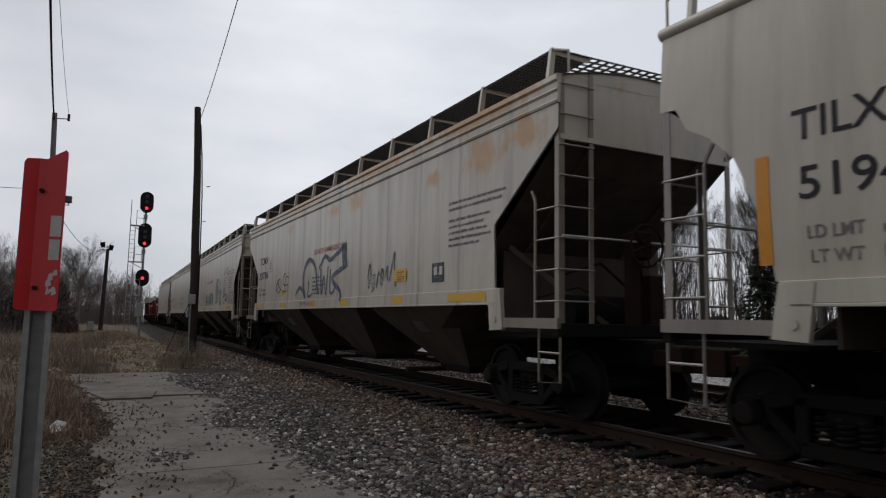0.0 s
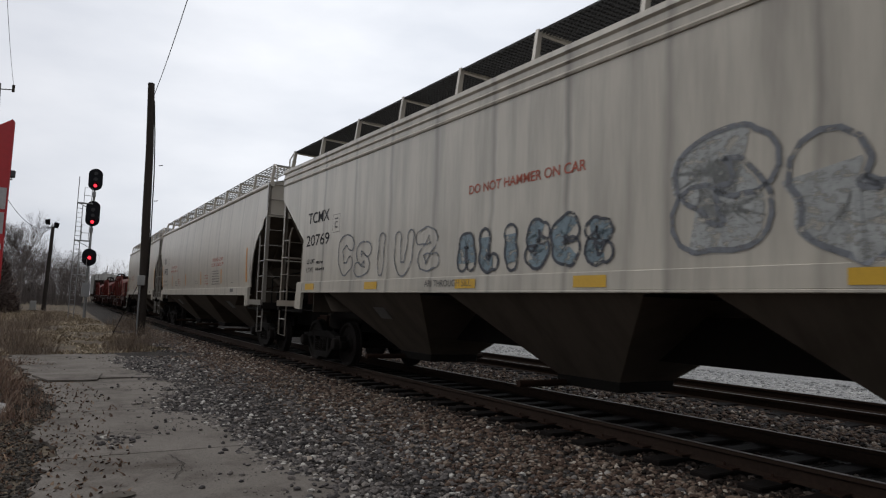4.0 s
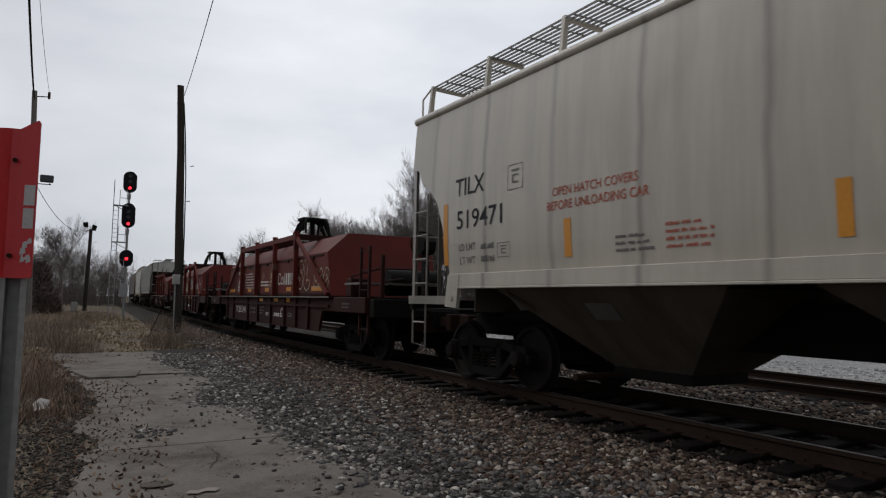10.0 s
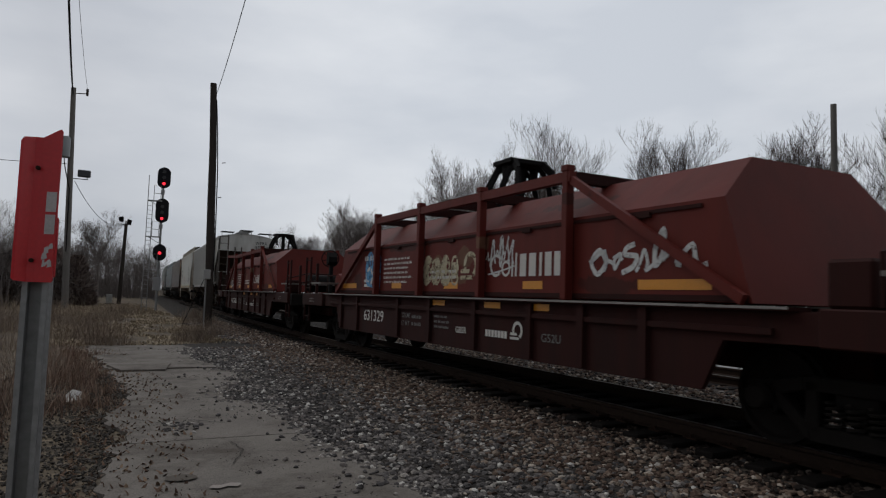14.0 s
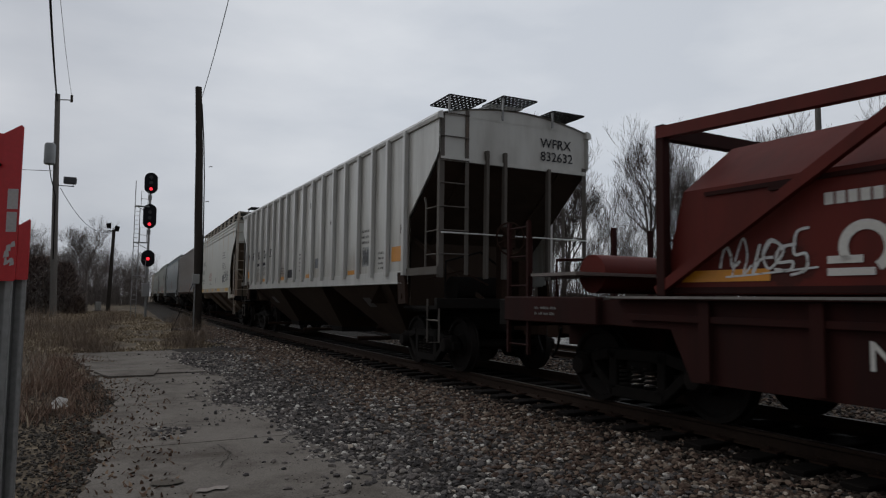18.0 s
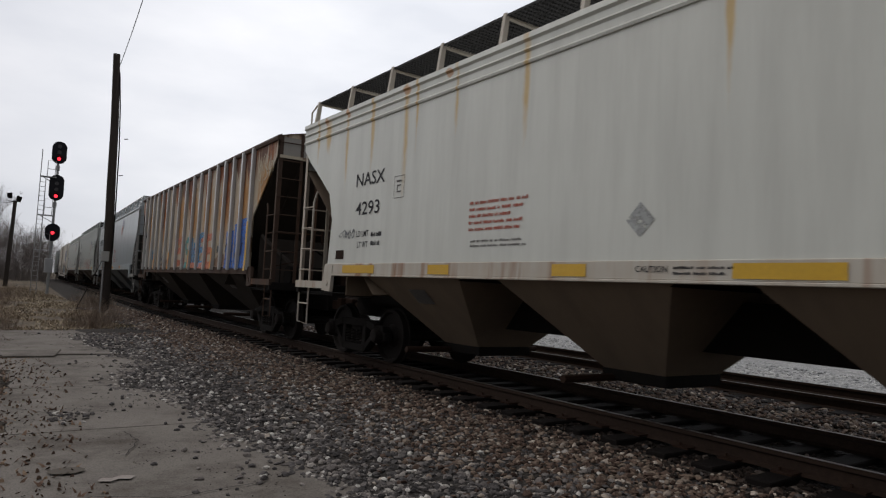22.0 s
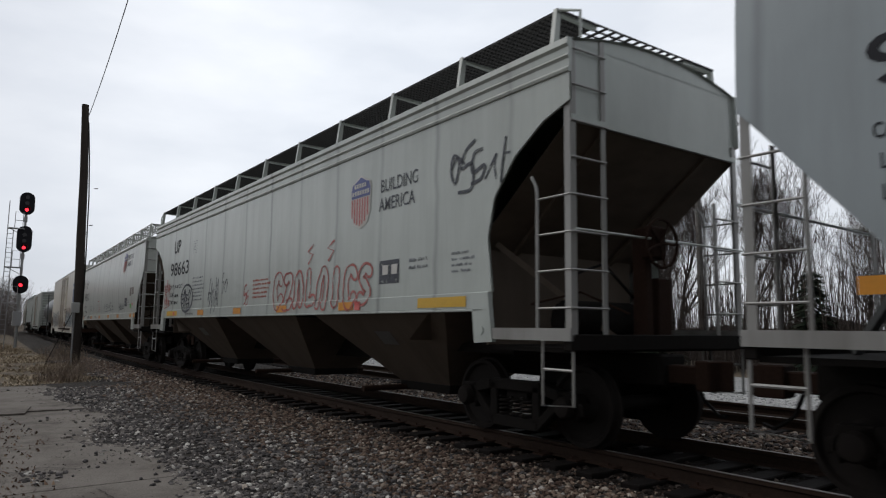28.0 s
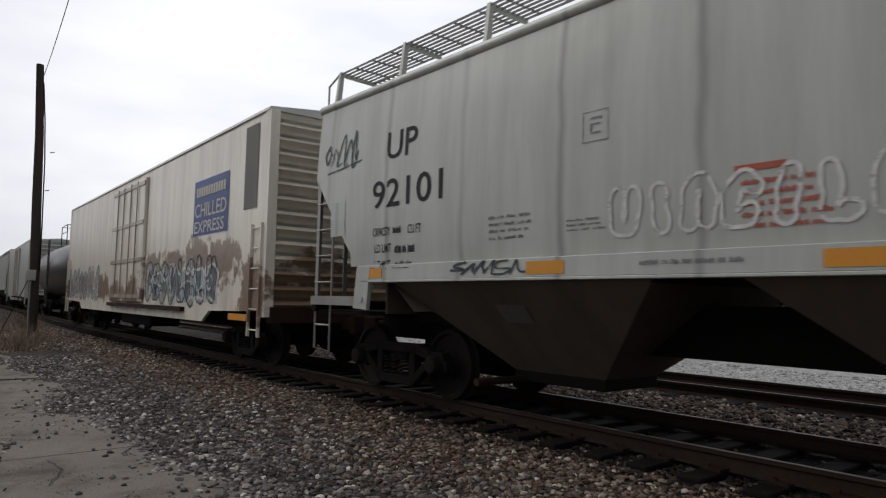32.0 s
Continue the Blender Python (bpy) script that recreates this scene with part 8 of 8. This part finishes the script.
# line of trees behind the gravel yard, to the right
ROWS = []
for k in range(52):
    y = -6 + k * 2.05 + rng.uniform(-1, 1)
    p = on_track(max(-20, y), 0)
    ROWS.append((p.x + 19 + rng.uniform(0, 9) + max(0, (y - 40) * 0.06), y, rng.choice((2, 3, 2, 3, 4)), rng.uniform(0.85, 1.25)))
for x, y, kind, s in ROWS:
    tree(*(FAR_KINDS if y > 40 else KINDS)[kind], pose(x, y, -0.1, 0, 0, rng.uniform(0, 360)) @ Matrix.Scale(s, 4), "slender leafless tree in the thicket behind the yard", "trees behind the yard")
for x, y, kind, s in ((27.5, 37.0, 0, 1.3), (29.5, 28.2, 1, 1.2), (30, 9, 0, 1.2), (33, 4, 1, 1.25), (31, 15, 4, 1.1), (36, 0, 0, 1.2)):
    tree(*KINDS[kind], pose(x, y, -0.1, 0, 0, rng.uniform(0, 360)) @ Matrix.Scale(s, 4), "tall leafless tree with a wide crown", "trees behind the yard")
for k in range(30):
    y = 52 + k * 3.6
    tree(*FAR_KINDS[rng.choice((0, 1, 4))], pose(on_track(y).x + 22 + rng.uniform(0, 12), y, -0.1, 0, 0, rng.uniform(0, 360)) @ Matrix.Scale(rng.uniform(1.2, 1.62), 4), "rounded leafless tree in the far row", "trees behind the yard")
# trees to the left and down the line
for k in range(60):
    x, y = -50 + k * 1.35 + rng.uniform(-1.5, 1.5), 122 + rng.uniform(-8, 30)
    if -2 < x - on_track(y).x < 12:
        continue
    tree(*FAR_KINDS[rng.choice((1, 2, 4, 3))], pose(x, y, -0.1, 0, 0, rng.uniform(0, 360)) @ Matrix.Scale(rng.uniform(0.7, 1.15), 4), "leafless tree in the far woods", "woods down the line")
tree(*FAR_KINDS[1], pose(1.6, 96, -0.1, 0, 0, 40) @ Matrix.Scale(1.12, 4), "spreading leafless tree standing apart", "woods down the line")
for x, y, s in ((-5, 58, 0.6), (-7.5, 52, 0.7), (-2.6, 68, 0.7), (-0.9, 72, 0.65), (-10, 45, 0.9), (-13, 55, 1.1), (-6, 62, 0.9), (-16, 60, 1.2), (-9, 70, 1.0), (-4, 76, 0.95), (-18, 50, 1.2), (-12, 66, 1.1), (-22, 64, 1.3)):
    tree(*FAR_KINDS[rng.choice((2, 3, 4))], pose(x, y, -0.1, 0, 0, rng.uniform(0, 360)) @ Matrix.Scale(s, 4), "dark scrubby leafless tree on the verge", "scrub on the verge")


def thicket(places, name, label, seed, bark=FINE):
    """Upright saplings and brambles, one joined mass."""
    r = random.Random(seed)
    sh = Shape()
    for x, y, h in places:
        a = r.uniform(0, math.tau)
        top = Vector((x + math.cos(a) * h * 0.1, y + math.sin(a) * h * 0.1, h))
        sh.tube((x, y, -0.1), top, 0.012 + h * 0.0025, 3, 0.008, False)
        for _ in range(r.randint(9, 15)):
            k = r.uniform(0.25, 0.95)
            p = Vector((x, y, 0)).lerp(top, k)
            b = r.uniform(0, math.tau)
            q = p + Vector((math.cos(b), math.sin(b), r.uniform(0.3, 1.1))) * h * r.uniform(0.1, 0.26)
            s = Vector((-math.sin(b), math.cos(b), 0)) * (0.012 if y < 60 else 0.022)
            sh.add((p - s, p + s, q), [(0, 1, 2)])
    me = bpy.data.meshes.new(name)
    me.from_pydata([tuple(p) for p in sh.v], [], sh.f)
    me.materials.append(bark)
    return tagged(new(name, me), label, "thicket", "", "stuff")


pts = []
for _ in range(7500):
    y = -14 + 109 * rng.random() ** 1.25
    pts.append((on_track(max(-20, y)).x + 18.5 + 10 * rng.random(), y, (1.0 + 4.6 * rng.random() ** 1.6) * (1.0 if y < 45 else 1.2)))
thicket(pts, "thicket", "dense leafless thicket of saplings behind the yard", 3)
pts = []
for _ in range(5200):
    x, y = rng.uniform(-70, 14), rng.uniform(108, 150)
    if -3 < x - on_track(y).x < 9:
        continue
    pts.append((x, y, rng.uniform(2.5, 7.5)))
thicket(pts, "far_woods", "far grey-brown leafless woods", 4, HAZED_BARK)
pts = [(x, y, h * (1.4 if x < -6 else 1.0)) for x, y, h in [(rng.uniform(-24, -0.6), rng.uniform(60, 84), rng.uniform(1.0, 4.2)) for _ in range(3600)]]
thicket(pts, "verge_scrub", "dark tangled scrub on the verge", 5, HAZED_BARK)
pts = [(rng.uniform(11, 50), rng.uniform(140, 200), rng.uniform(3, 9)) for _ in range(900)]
thicket(pts, "far_woods_right", "far leafless woods behind the bend", 6, HAZED_BARK)

# dark earth bank of leaf litter under the woods
bank = Shape()
for x0, x1, y, h in ((-120, 9, 158, 3.6),):
    n = 60
    bank.loft([[(x0 + (x1 - x0) * i / n, y, -0.1), (x0 + (x1 - x0) * i / n, y + 3, h * (0.8 + 0.35 * wobble(i * 0.7, 2, 1.0)))] for i in range(n + 1)])
n = 50
bank.loft([[(on_track(max(-20, y)).x + 29, y, -0.1), (on_track(max(-20, y)).x + 32, y, 2.3 * (0.85 + 0.4 * wobble(y * 0.5, 7, 1.0)))] for y in [-25 + 3.0 * i for i in range(n + 1)]])
solid("leaf_bank", bank, mat_ground("leaf_litter", ((0.05, 0.042, 0.036), (0.07, 0.056, 0.045), (0.035, 0.03, 0.027)), 0.6), "dark wooded bank at the far edge", "bank", "structure")


def conifer(x, y, h, seed):
    t = thing("conifer", "small dark evergreen in the thicket", "tree", "", pose(x, y, 0))
    part("trunk", Shape().tube((0, 0, -0.1), (0, 0, h), 0.09, 7, 0.02), BARK, t)
    r = random.Random(seed)
    sh = Shape()
    for k in range(900):
        z = h * (0.06 + 0.92 * r.random())
        a = r.uniform(0, math.tau)
        d = (h - z) * 0.33 * r.uniform(0.35, 1.0)
        p = Vector((math.cos(a) * d, math.sin(a) * d, z))
        q = p + Vector((math.cos(a), math.sin(a), -0.35)) * 0.35
        s = Vector((-math.sin(a), math.cos(a), 0)) * 0.09
        sh.add((p - s * 0.4, p + s * 0.4, q + s, q - s), [(0, 1, 2, 3)])
    part("crown", sh, mat_stones("needles", ((0.0, (0.012, 0.02, 0.012)), (0.6, (0.022, 0.032, 0.018)), (1.0, (0.04, 0.05, 0.028)))), t, "crown of dark needle sprays")


conifer(25.5, 18.5, 5.0, 9)
conifer(26.5, 12.0, 4.0, 10)


def dark_shrub(x, y, r, h, seed):
    """A dense evergreen-dark shrub of many small sprays."""
    t = thing("evergreen_shrub", "dark dense cedar-like shrub at the edge of the scrub", "shrub", "", pose(x, y, 0))
    q = random.Random(seed)
    part("trunk", Shape().tube((0, 0, -0.1), (0, 0, h * 0.8), 0.07, 7, 0.02), BARK, t)
    sh = Shape()
    for _ in range(2200):
        z = h * q.random() ** 0.8
        a, d = q.uniform(0, math.tau), r * (1.0 - 0.75 * (z / h) ** 1.6) * q.uniform(0.3, 1.0)
        p = Vector((math.cos(a) * d, math.sin(a) * d, z))
        o = p + Vector((math.cos(a) * 0.16, math.sin(a) * 0.16, q.uniform(0.05, 0.3)))
        s2 = Vector((-math.sin(a), math.cos(a), 0)) * 0.06
        sh.add((p - s2 * 0.5, p + s2 * 0.5, o + s2, o - s2), [(0, 1, 2, 3)])
    part("crown", sh, mat_stones("cedar_sprays", ((0.0, (0.1, 0.075, 0.07)), (0.6, (0.2, 0.155, 0.138)), (1.0, (0.32, 0.26, 0.23)))), t, "crown of dark rusty-brown sprays")


for k, (x, y, r, h) in enumerate(((-0.5, 62.5, 1.9, 3.9), (-2.4, 64.0, 2.6, 4.4), (-5.0, 63.0, 2.6, 4.2), (-7.6, 64, 2.8, 4.6), (0.35, 60.5, 0.8, 1.3))):
    dark_shrub(x, y, r, h, 50 + k)

# long low grey shed behind the scrub
shed = thing("storage_shed", "long low grey metal shed behind the scrub", "building", "", pose(-22, 57, 0))
SIDING = mat_plain("grey_siding", (0.2, 0.21, 0.23), 0.7, 0, 0.2, 2)
part("wall", Shape().box(-14, 14.5, -3, 3, -0.1, 2.7), SIDING, shed, "grey metal-sided wall")
part("roof", Shape().prism([(-3.3, 2.7), (3.3, 2.7), (0, 3.6)], -14.3, 14.8), mat_plain("grey_roof", (0.16, 0.16, 0.17), 0.7, 0, 0.2, 2), shed)
for k in range(28):
    part("siding_rib", Shape().box(-13.8 + k, -13.72 + k, -3.05, -3.0, 0, 2.65), SIDING, shed)


# ---------------- poles, signal, lamps, wires ----------------
POLEWOOD = mat_plain("weathered_pole", (0.06, 0.05, 0.043), 0.9, 0, 0.4, 2.5, 0.6)
POLEGREY = mat_plain("grey_pole", (0.2, 0.185, 0.17), 0.9, 0, 0.35, 2.5, 0.6)
pole = thing("telegraph_pole", "leaning weathered wooden pole with a cable down its side", "pole", "", pose(4.7, 29.9, 0))
stations = [Vector((0, 0, -0.3)), Vector((-0.03, -0.02, 2.5)), Vector((-0.12, -0.08, 5.0)), Vector((-0.2, -0.2, 7.6)), Vector((-0.36, -0.4, 10.3))]
sh = Shape().loft([[(p.x + r * math.cos(k * math.tau / 14), p.y + r * math.sin(k * math.tau / 14), p.z) for k in range(14)] for p, r in zip(stations, (0.185, 0.175, 0.165, 0.15, 0.13))], True, True)
part("shaft", sh, POLEWOOD, pole, smooth=True)
part("cable", Shape().path([(-0.2, -0.42, 9.6), (-0.08, -0.4, 8.2), (0.02, -0.3, 6.6), (0.08, -0.25, 4.0), (0.1, -0.2, 2.4)], 0.025), BLACK, pole, "black cable stapled to the pole")
part("meter_box", Shape().box(-0.3, -0.02, -0.36, -0.18, 2.05, 2.45), mat_plain("box_grey", (0.4, 0.4, 0.38), 0.6), pole, "small grey box", bevel=0.02)
part("conduit", Shape().tube((-0.18, -0.24, -0.1), (-0.18, -0.24, 2.1), 0.03, 8), GALV, pole, "grey conduit down to the ground")
pegs = ((-0.32, -0.3, 8.3), (0.1, -0.25, 5.5), (0.2, -0.2, 7.0))
for p in pegs:
    part("peg", Shape().tube(p, (p[0] + 0.14, p[1], p[2] + 0.03), 0.018, 6), BROWN, pole)
part("stay_wire", Shape().tube((-0.1, -0.1, 2.4), (-0.95, 0.6, 0.0), 0.014, 5), BLACK, pole)

util = thing("utility_pole", "tall grey utility pole with a transformer and a floodlight", "pole", "", pose(-1.35, 55.4, 0))
part("shaft", Shape().tube((0.3, 0, -0.3), (-0.15, 0, 15.9), 0.24, 14, 0.17), POLEGREY, util, smooth=True)
part("transformer", Shape().loft([[(-0.42 + r * math.cos(k * math.tau / 18), -0.35 + r * math.sin(k * math.tau / 18), z) for k in range(18)] for z, r in ((10.7, 0.3), (10.75, 0.36), (12.1, 0.36), (12.2, 0.3), (12.25, 0.1))], True, True), mat_plain("transformer_grey", (0.26, 0.27, 0.27), 0.5, 0.2), util, "grey canister transformer", smooth=True)
part("insulator", Shape().bar((-0.15, 0, 15.5), (0.75, 0, 15.6), 0.06, 0.06).tube((0.75, 0, 15.45), (0.75, 0, 15.95), 0.09, 10), POLEWOOD, util, "side bracket with an insulator")
part("floodlight", Shape().box(0.5, 1.35, -0.3, 0.1, 9.45, 9.95), mat_plain("lamp_housing", (0.06, 0.06, 0.065), 0.5, 0.3), util, "boxy dark floodlight", bevel=0.06)
part("lamp_bracket", Shape().bar((0.0, 0, 9.3), (1.2, -0.1, 9.3), 0.06, 0.05).bar((1.1, -0.1, 9.3), (1.15, -0.1, 9.5), 0.05, 0.05), BLACK, util)
part("riser_cable", Shape().path([(-0.28, -0.2, 12.3), (-0.5, -0.25, 11.2), (-0.3, -0.25, 9.9), (0.05, -0.26, 8.5), (0.12, -0.26, 4.0)], 0.035), BLACK, util)

lamp = thing("yard_light_pole", "dark pole with two small floodlights on top", "lamp post", "", pose(3.35, 75, 0))
part("shaft", Shape().tube((-0.1, 0, -0.2), (0.1, 0, 8.0), 0.2, 12, 0.15), POLEWOOD, lamp, smooth=True)
for sx, dz in ((-1, 0.25), (1, 0.0)):
    part("floodlight", Shape().prism([(sx * 0.15, 7.9 + dz), (sx * 0.55, 7.95 + dz), (sx * 0.62, 8.35 + dz), (sx * 0.2, 8.45 + dz)], -0.25, 0.25, "y"), BLACK, lamp, "small dark floodlight head", bevel=0.04)
part("bracket", Shape().bar((-0.5, 0, 7.9), (0.55, 0, 7.9), 0.08, 0.06), BLACK, lamp)

sig = thing("railway_signal", "three-headed railway signal showing red on a galvanised mast", "signal", "", pose(4.63, 51.9, 0))
part("mast", Shape().tube((0, 0, -0.1), (0, 0, 9.6), 0.09, 12, 0.07), GALV, sig, smooth=True)
part("relay_case", Shape().box(-0.28, 0.2, -0.15, 0.25, 1.45, 2.4), mat_plain("case_grey", (0.3, 0.3, 0.3), 0.5), sig, "grey relay case on the mast", bevel=0.02)
DARKSIG = mat_plain("signal_black", (0.012, 0.012, 0.015), 0.6, 0, 0.3)
LIT = mat_glow("red_lens_lit", (1.0, 0.035, 0.06), 1.5)
for z0, z1, lens in ((8.72, 10.22, 9.05), (6.25, 7.98, 6.55), (3.55, 4.72, 4.1)):
    zc, hz, hx = (z0 + z1) / 2, (z1 - z0) / 2, 0.44
    ring = []
    for k in range(28):
        a = k * math.tau / 28
        ring.append((hx * math.cos(a), zc + (hz - hx) * (1 if math.sin(a) > 0 else -1) + hx * math.sin(a)))
    head = part("signal_head", Shape().prism(ring, -0.2, -0.14, "y").prism([(x * 0.6, zc + (z - zc) * 0.75) for x, z in ring], -0.14, 0.25, "y"), DARKSIG, sig, "black oval signal head")
    part("lens", Shape().loft([[(0.0 + r * math.cos(k * math.tau / 18), y, lens + r * math.sin(k * math.tau / 18)) for k in range(18)] for y, r in ((-0.21, 0.11), (-0.235, 0.07))], True, True), LIT, head, "glowing red lens")
    part("hood", Shape().loft([[(0.19 * math.cos(a), y, lens + 0.19 * math.sin(a)) for a in [radians(-20 + 220 * k / 12) for k in range(13)]] for y in (-0.2, -0.5)]), DARKSIG, head)
    for zz in (lens + 0.45, lens + 0.85):
        if zz < z1 - 0.2:
            part("dark_lens", Shape().tube((0, -0.215, zz), (0, -0.2, zz), 0.12, 16), mat_plain("unlit_lens", (0.016, 0.013, 0.015), 0.3), head)
    part("junction_box", Shape().box(-0.1, 0.1, -0.12, 0.1, z0 - 0.45, z0 - 0.1), GALV, sig, bevel=0.02)
lad = Shape()
for x in (-0.95, -0.62):
    lad.tube((x, 0.1, -0.1), (x, 0.1, 9.6 if x < -0.9 else 7.7), 0.028, 6)
part("ladder", lad, GALV, sig)
rung = Shape().tube((-0.95, 0.1, 0), (-0.62, 0.1, 0), 0.016, 5).mesh("rung", GALV)
for k in range(24):
    part("rung", rung, GALV, sig, m=pose(0, 0, 0.3 + 0.31 * k))
for z in (7.75, 5.2, 2.9):
    pf = Shape().box(-0.95, -0.05, -0.3, 0.2, z, z + 0.06)
    pf.bar((-0.05, 0, z - 0.4), (-0.8, 0, z), 0.04, 0.04)
    part("platform", pf, GALV, sig)
    part("cage", Shape().path([(-0.6, -0.28, z), (-0.6, -0.28, z + 1.1), (-0.15, -0.28, z + 1.1), (-0.15, -0.28, z)], 0.022).tube((-0.6, -0.28, z + 0.55), (-0.15, -0.28, z + 0.55), 0.02), GALV, sig)

cab = thing("trackside_cabinet", "small pale equipment cabinet beside the line", "cabinet", "", pose(2.2, 70, 0))
part("case", Shape().box(-0.25, 0.25, -0.2, 0.2, 0.1, 0.9), mat_plain("cabinet_pale", (0.36, 0.36, 0.34), 0.5), cab, bevel=0.03)
part("plinth", Shape().box(-0.45, 0.45, -0.35, 0.35, -0.05, 0.1), CONC, cab)
bare = thing("yard_pole", "bare grey pole standing among the trees", "pole", "", pose(28.6, 17.9, 0))
part("shaft", Shape().tube((0, 0, -0.3), (-0.1, 0, 10.6), 0.16, 10, 0.12), POLEGREY, bare, smooth=True)


def wire(name, a, b, sag, r, label, n=18):
    a, b = Vector(a), Vector(b)
    pts = [a.lerp(b, k / n) - Vector((0, 0, sag * 4 * (k / n) * (1 - k / n))) for k in range(n + 1)]
    return solid(name, Shape().path(pts, r, 5), BLACK, label, "cable", smooth=True)


wire("overhead_wire", (4.45, 29.5, 9.75), (2.51, 9.74, 9.51), 0.35, 0.012, "thin overhead wire running from the pole")
wire("overhead_cable", (-1.5, 55.4, 15.4), (-1.31, 22.18, 15.10), 0.7, 0.055, "twisted overhead cable running along the verge")
wire("overhead_line", (-0.6, 55.4, 15.9), (-1.26, 23.66, 15.60), 0.7, 0.012, "thin overhead line beside the cable")
wire("lamp_feed", (-1.0, 55.3, 9.1), (3.3, 75, 7.9), 1.2, 0.02, "sagging feed wire between two poles")
wire("side_wire", (-1.6, 55.3, 10.3), (-30, 50, 10.8), 0.8, 0.02, "thin wire running off to the side")

# ---------------- red marker posts ----------------
REDP = mat_plain("red_marker_plastic", (0.56, 0.02, 0.026), 0.35, 0, 0.18, 14, 0.05)
STICKER = mat_plain("sticker_white", (0.55, 0.53, 0.52), 0.6, 0, 0.25, 30, 0)


def marker(x, y, turn, top, with_labels, h=0.42):
    t = thing("marker_post", "red folded marker plate bolted to a galvanised channel post" if with_labels else "second red marker plate on a galvanised post behind it", "marker post", "marker posts", pose(x, y, 0, 0, 0, turn))
    z0 = top - h
    prof = [(-0.052, 0.026), (-0.046, 0.022), (-0.0214, 0.0), (-0.003, 0.0), (0.041, 0.0105), (0.046, 0.012)]
    nip = [-0.018, -0.006, 0.0, 0.0, 0.0, -0.01]
    sh = Shape()
    outer = [[(px, -py, z0 + (h - 0.012 + max(0.0, 0.03 * (px + 0.003) / 0.05) + q if k else -q * 0.5)) for (px, py), q in zip(prof, nip)] for k in (0, 1)]
    sh.loft(outer)
    sh.loft([[(a + 0.001, b + 0.005, c) for a, b, c in row] for row in outer])
    for i in (0, 5):
        sh.loft([[outer[0][i], (outer[0][i][0], outer[0][i][1] + 0.005, outer[0][i][2])], [outer[1][i], (outer[1][i][0], outer[1][i][1] + 0.005, outer[1][i][2])]])
    sh.loft([outer[1], [(a, b + 0.005, c) for a, b, c in outer[1]]])
    p = part("marker_plate", sh, REDP, t, "glossy red folded plastic plate")
    post = Shape().prism([(-0.032, 0.012), (-0.018, 0.012), (-0.018, 0.05), (0.018, 0.05), (0.018, 0.012), (0.032, 0.012), (0.032, 0.018), (0.024, 0.018), (0.024, 0.056), (-0.024, 0.056), (-0.024, 0.018), (-0.032, 0.018)], -0.3, top - 0.03, "z")
    part("post", post, GALV, t, "grey galvanised channel post")
    for z in (top - 0.1, top - h + 0.06):
        part("bolt", Shape().tube((-0.01, -0.012, z), (-0.01, 0.006, z), 0.006, 8), BROWN, p)
    if with_labels:
        for zz, hh, ww in ((top - 0.222, 0.056, 0.027), (top - 0.285, 0.055, 0.026)):
            part("sticker", Shape().add([(0.016, -0.006, zz), (0.016 + ww, -0.006 - 0.239 * ww, zz), (0.016 + ww, -0.006 - 0.239 * ww, zz + hh), (0.016, -0.006, zz + hh)], [(0, 1, 2, 3)]), STICKER, p, "weathered white sticker")
        r = random.Random(4)
        torn = Shape()
        for k in range(9):
            x1, z1 = 0.012 + 0.02 * r.random(), top - 0.385 + 0.07 * r.random()
            w1, h1 = r.uniform(0.006, 0.016), r.uniform(0.01, 0.025)
            yb = -0.239 * (x1 + 0.003) - 0.0017
            torn.add([(x1, yb, z1), (x1 + w1, yb - 0.239 * w1, z1 + 0.004), (x1 + w1 * 0.8, yb - 0.2 * w1, z1 + h1), (x1 + 0.002, yb, z1 + h1 * 0.8)], [(0, 1, 2, 3)])
        stuffed(part("torn_sticker", torn, STICKER, p, "scraps of a torn white sticker"))
    return t


marker(-0.122, 2.16, -8, 2.012, True)
marker(-0.16, 3.55, -14, 1.88, False, 0.26)

motions()
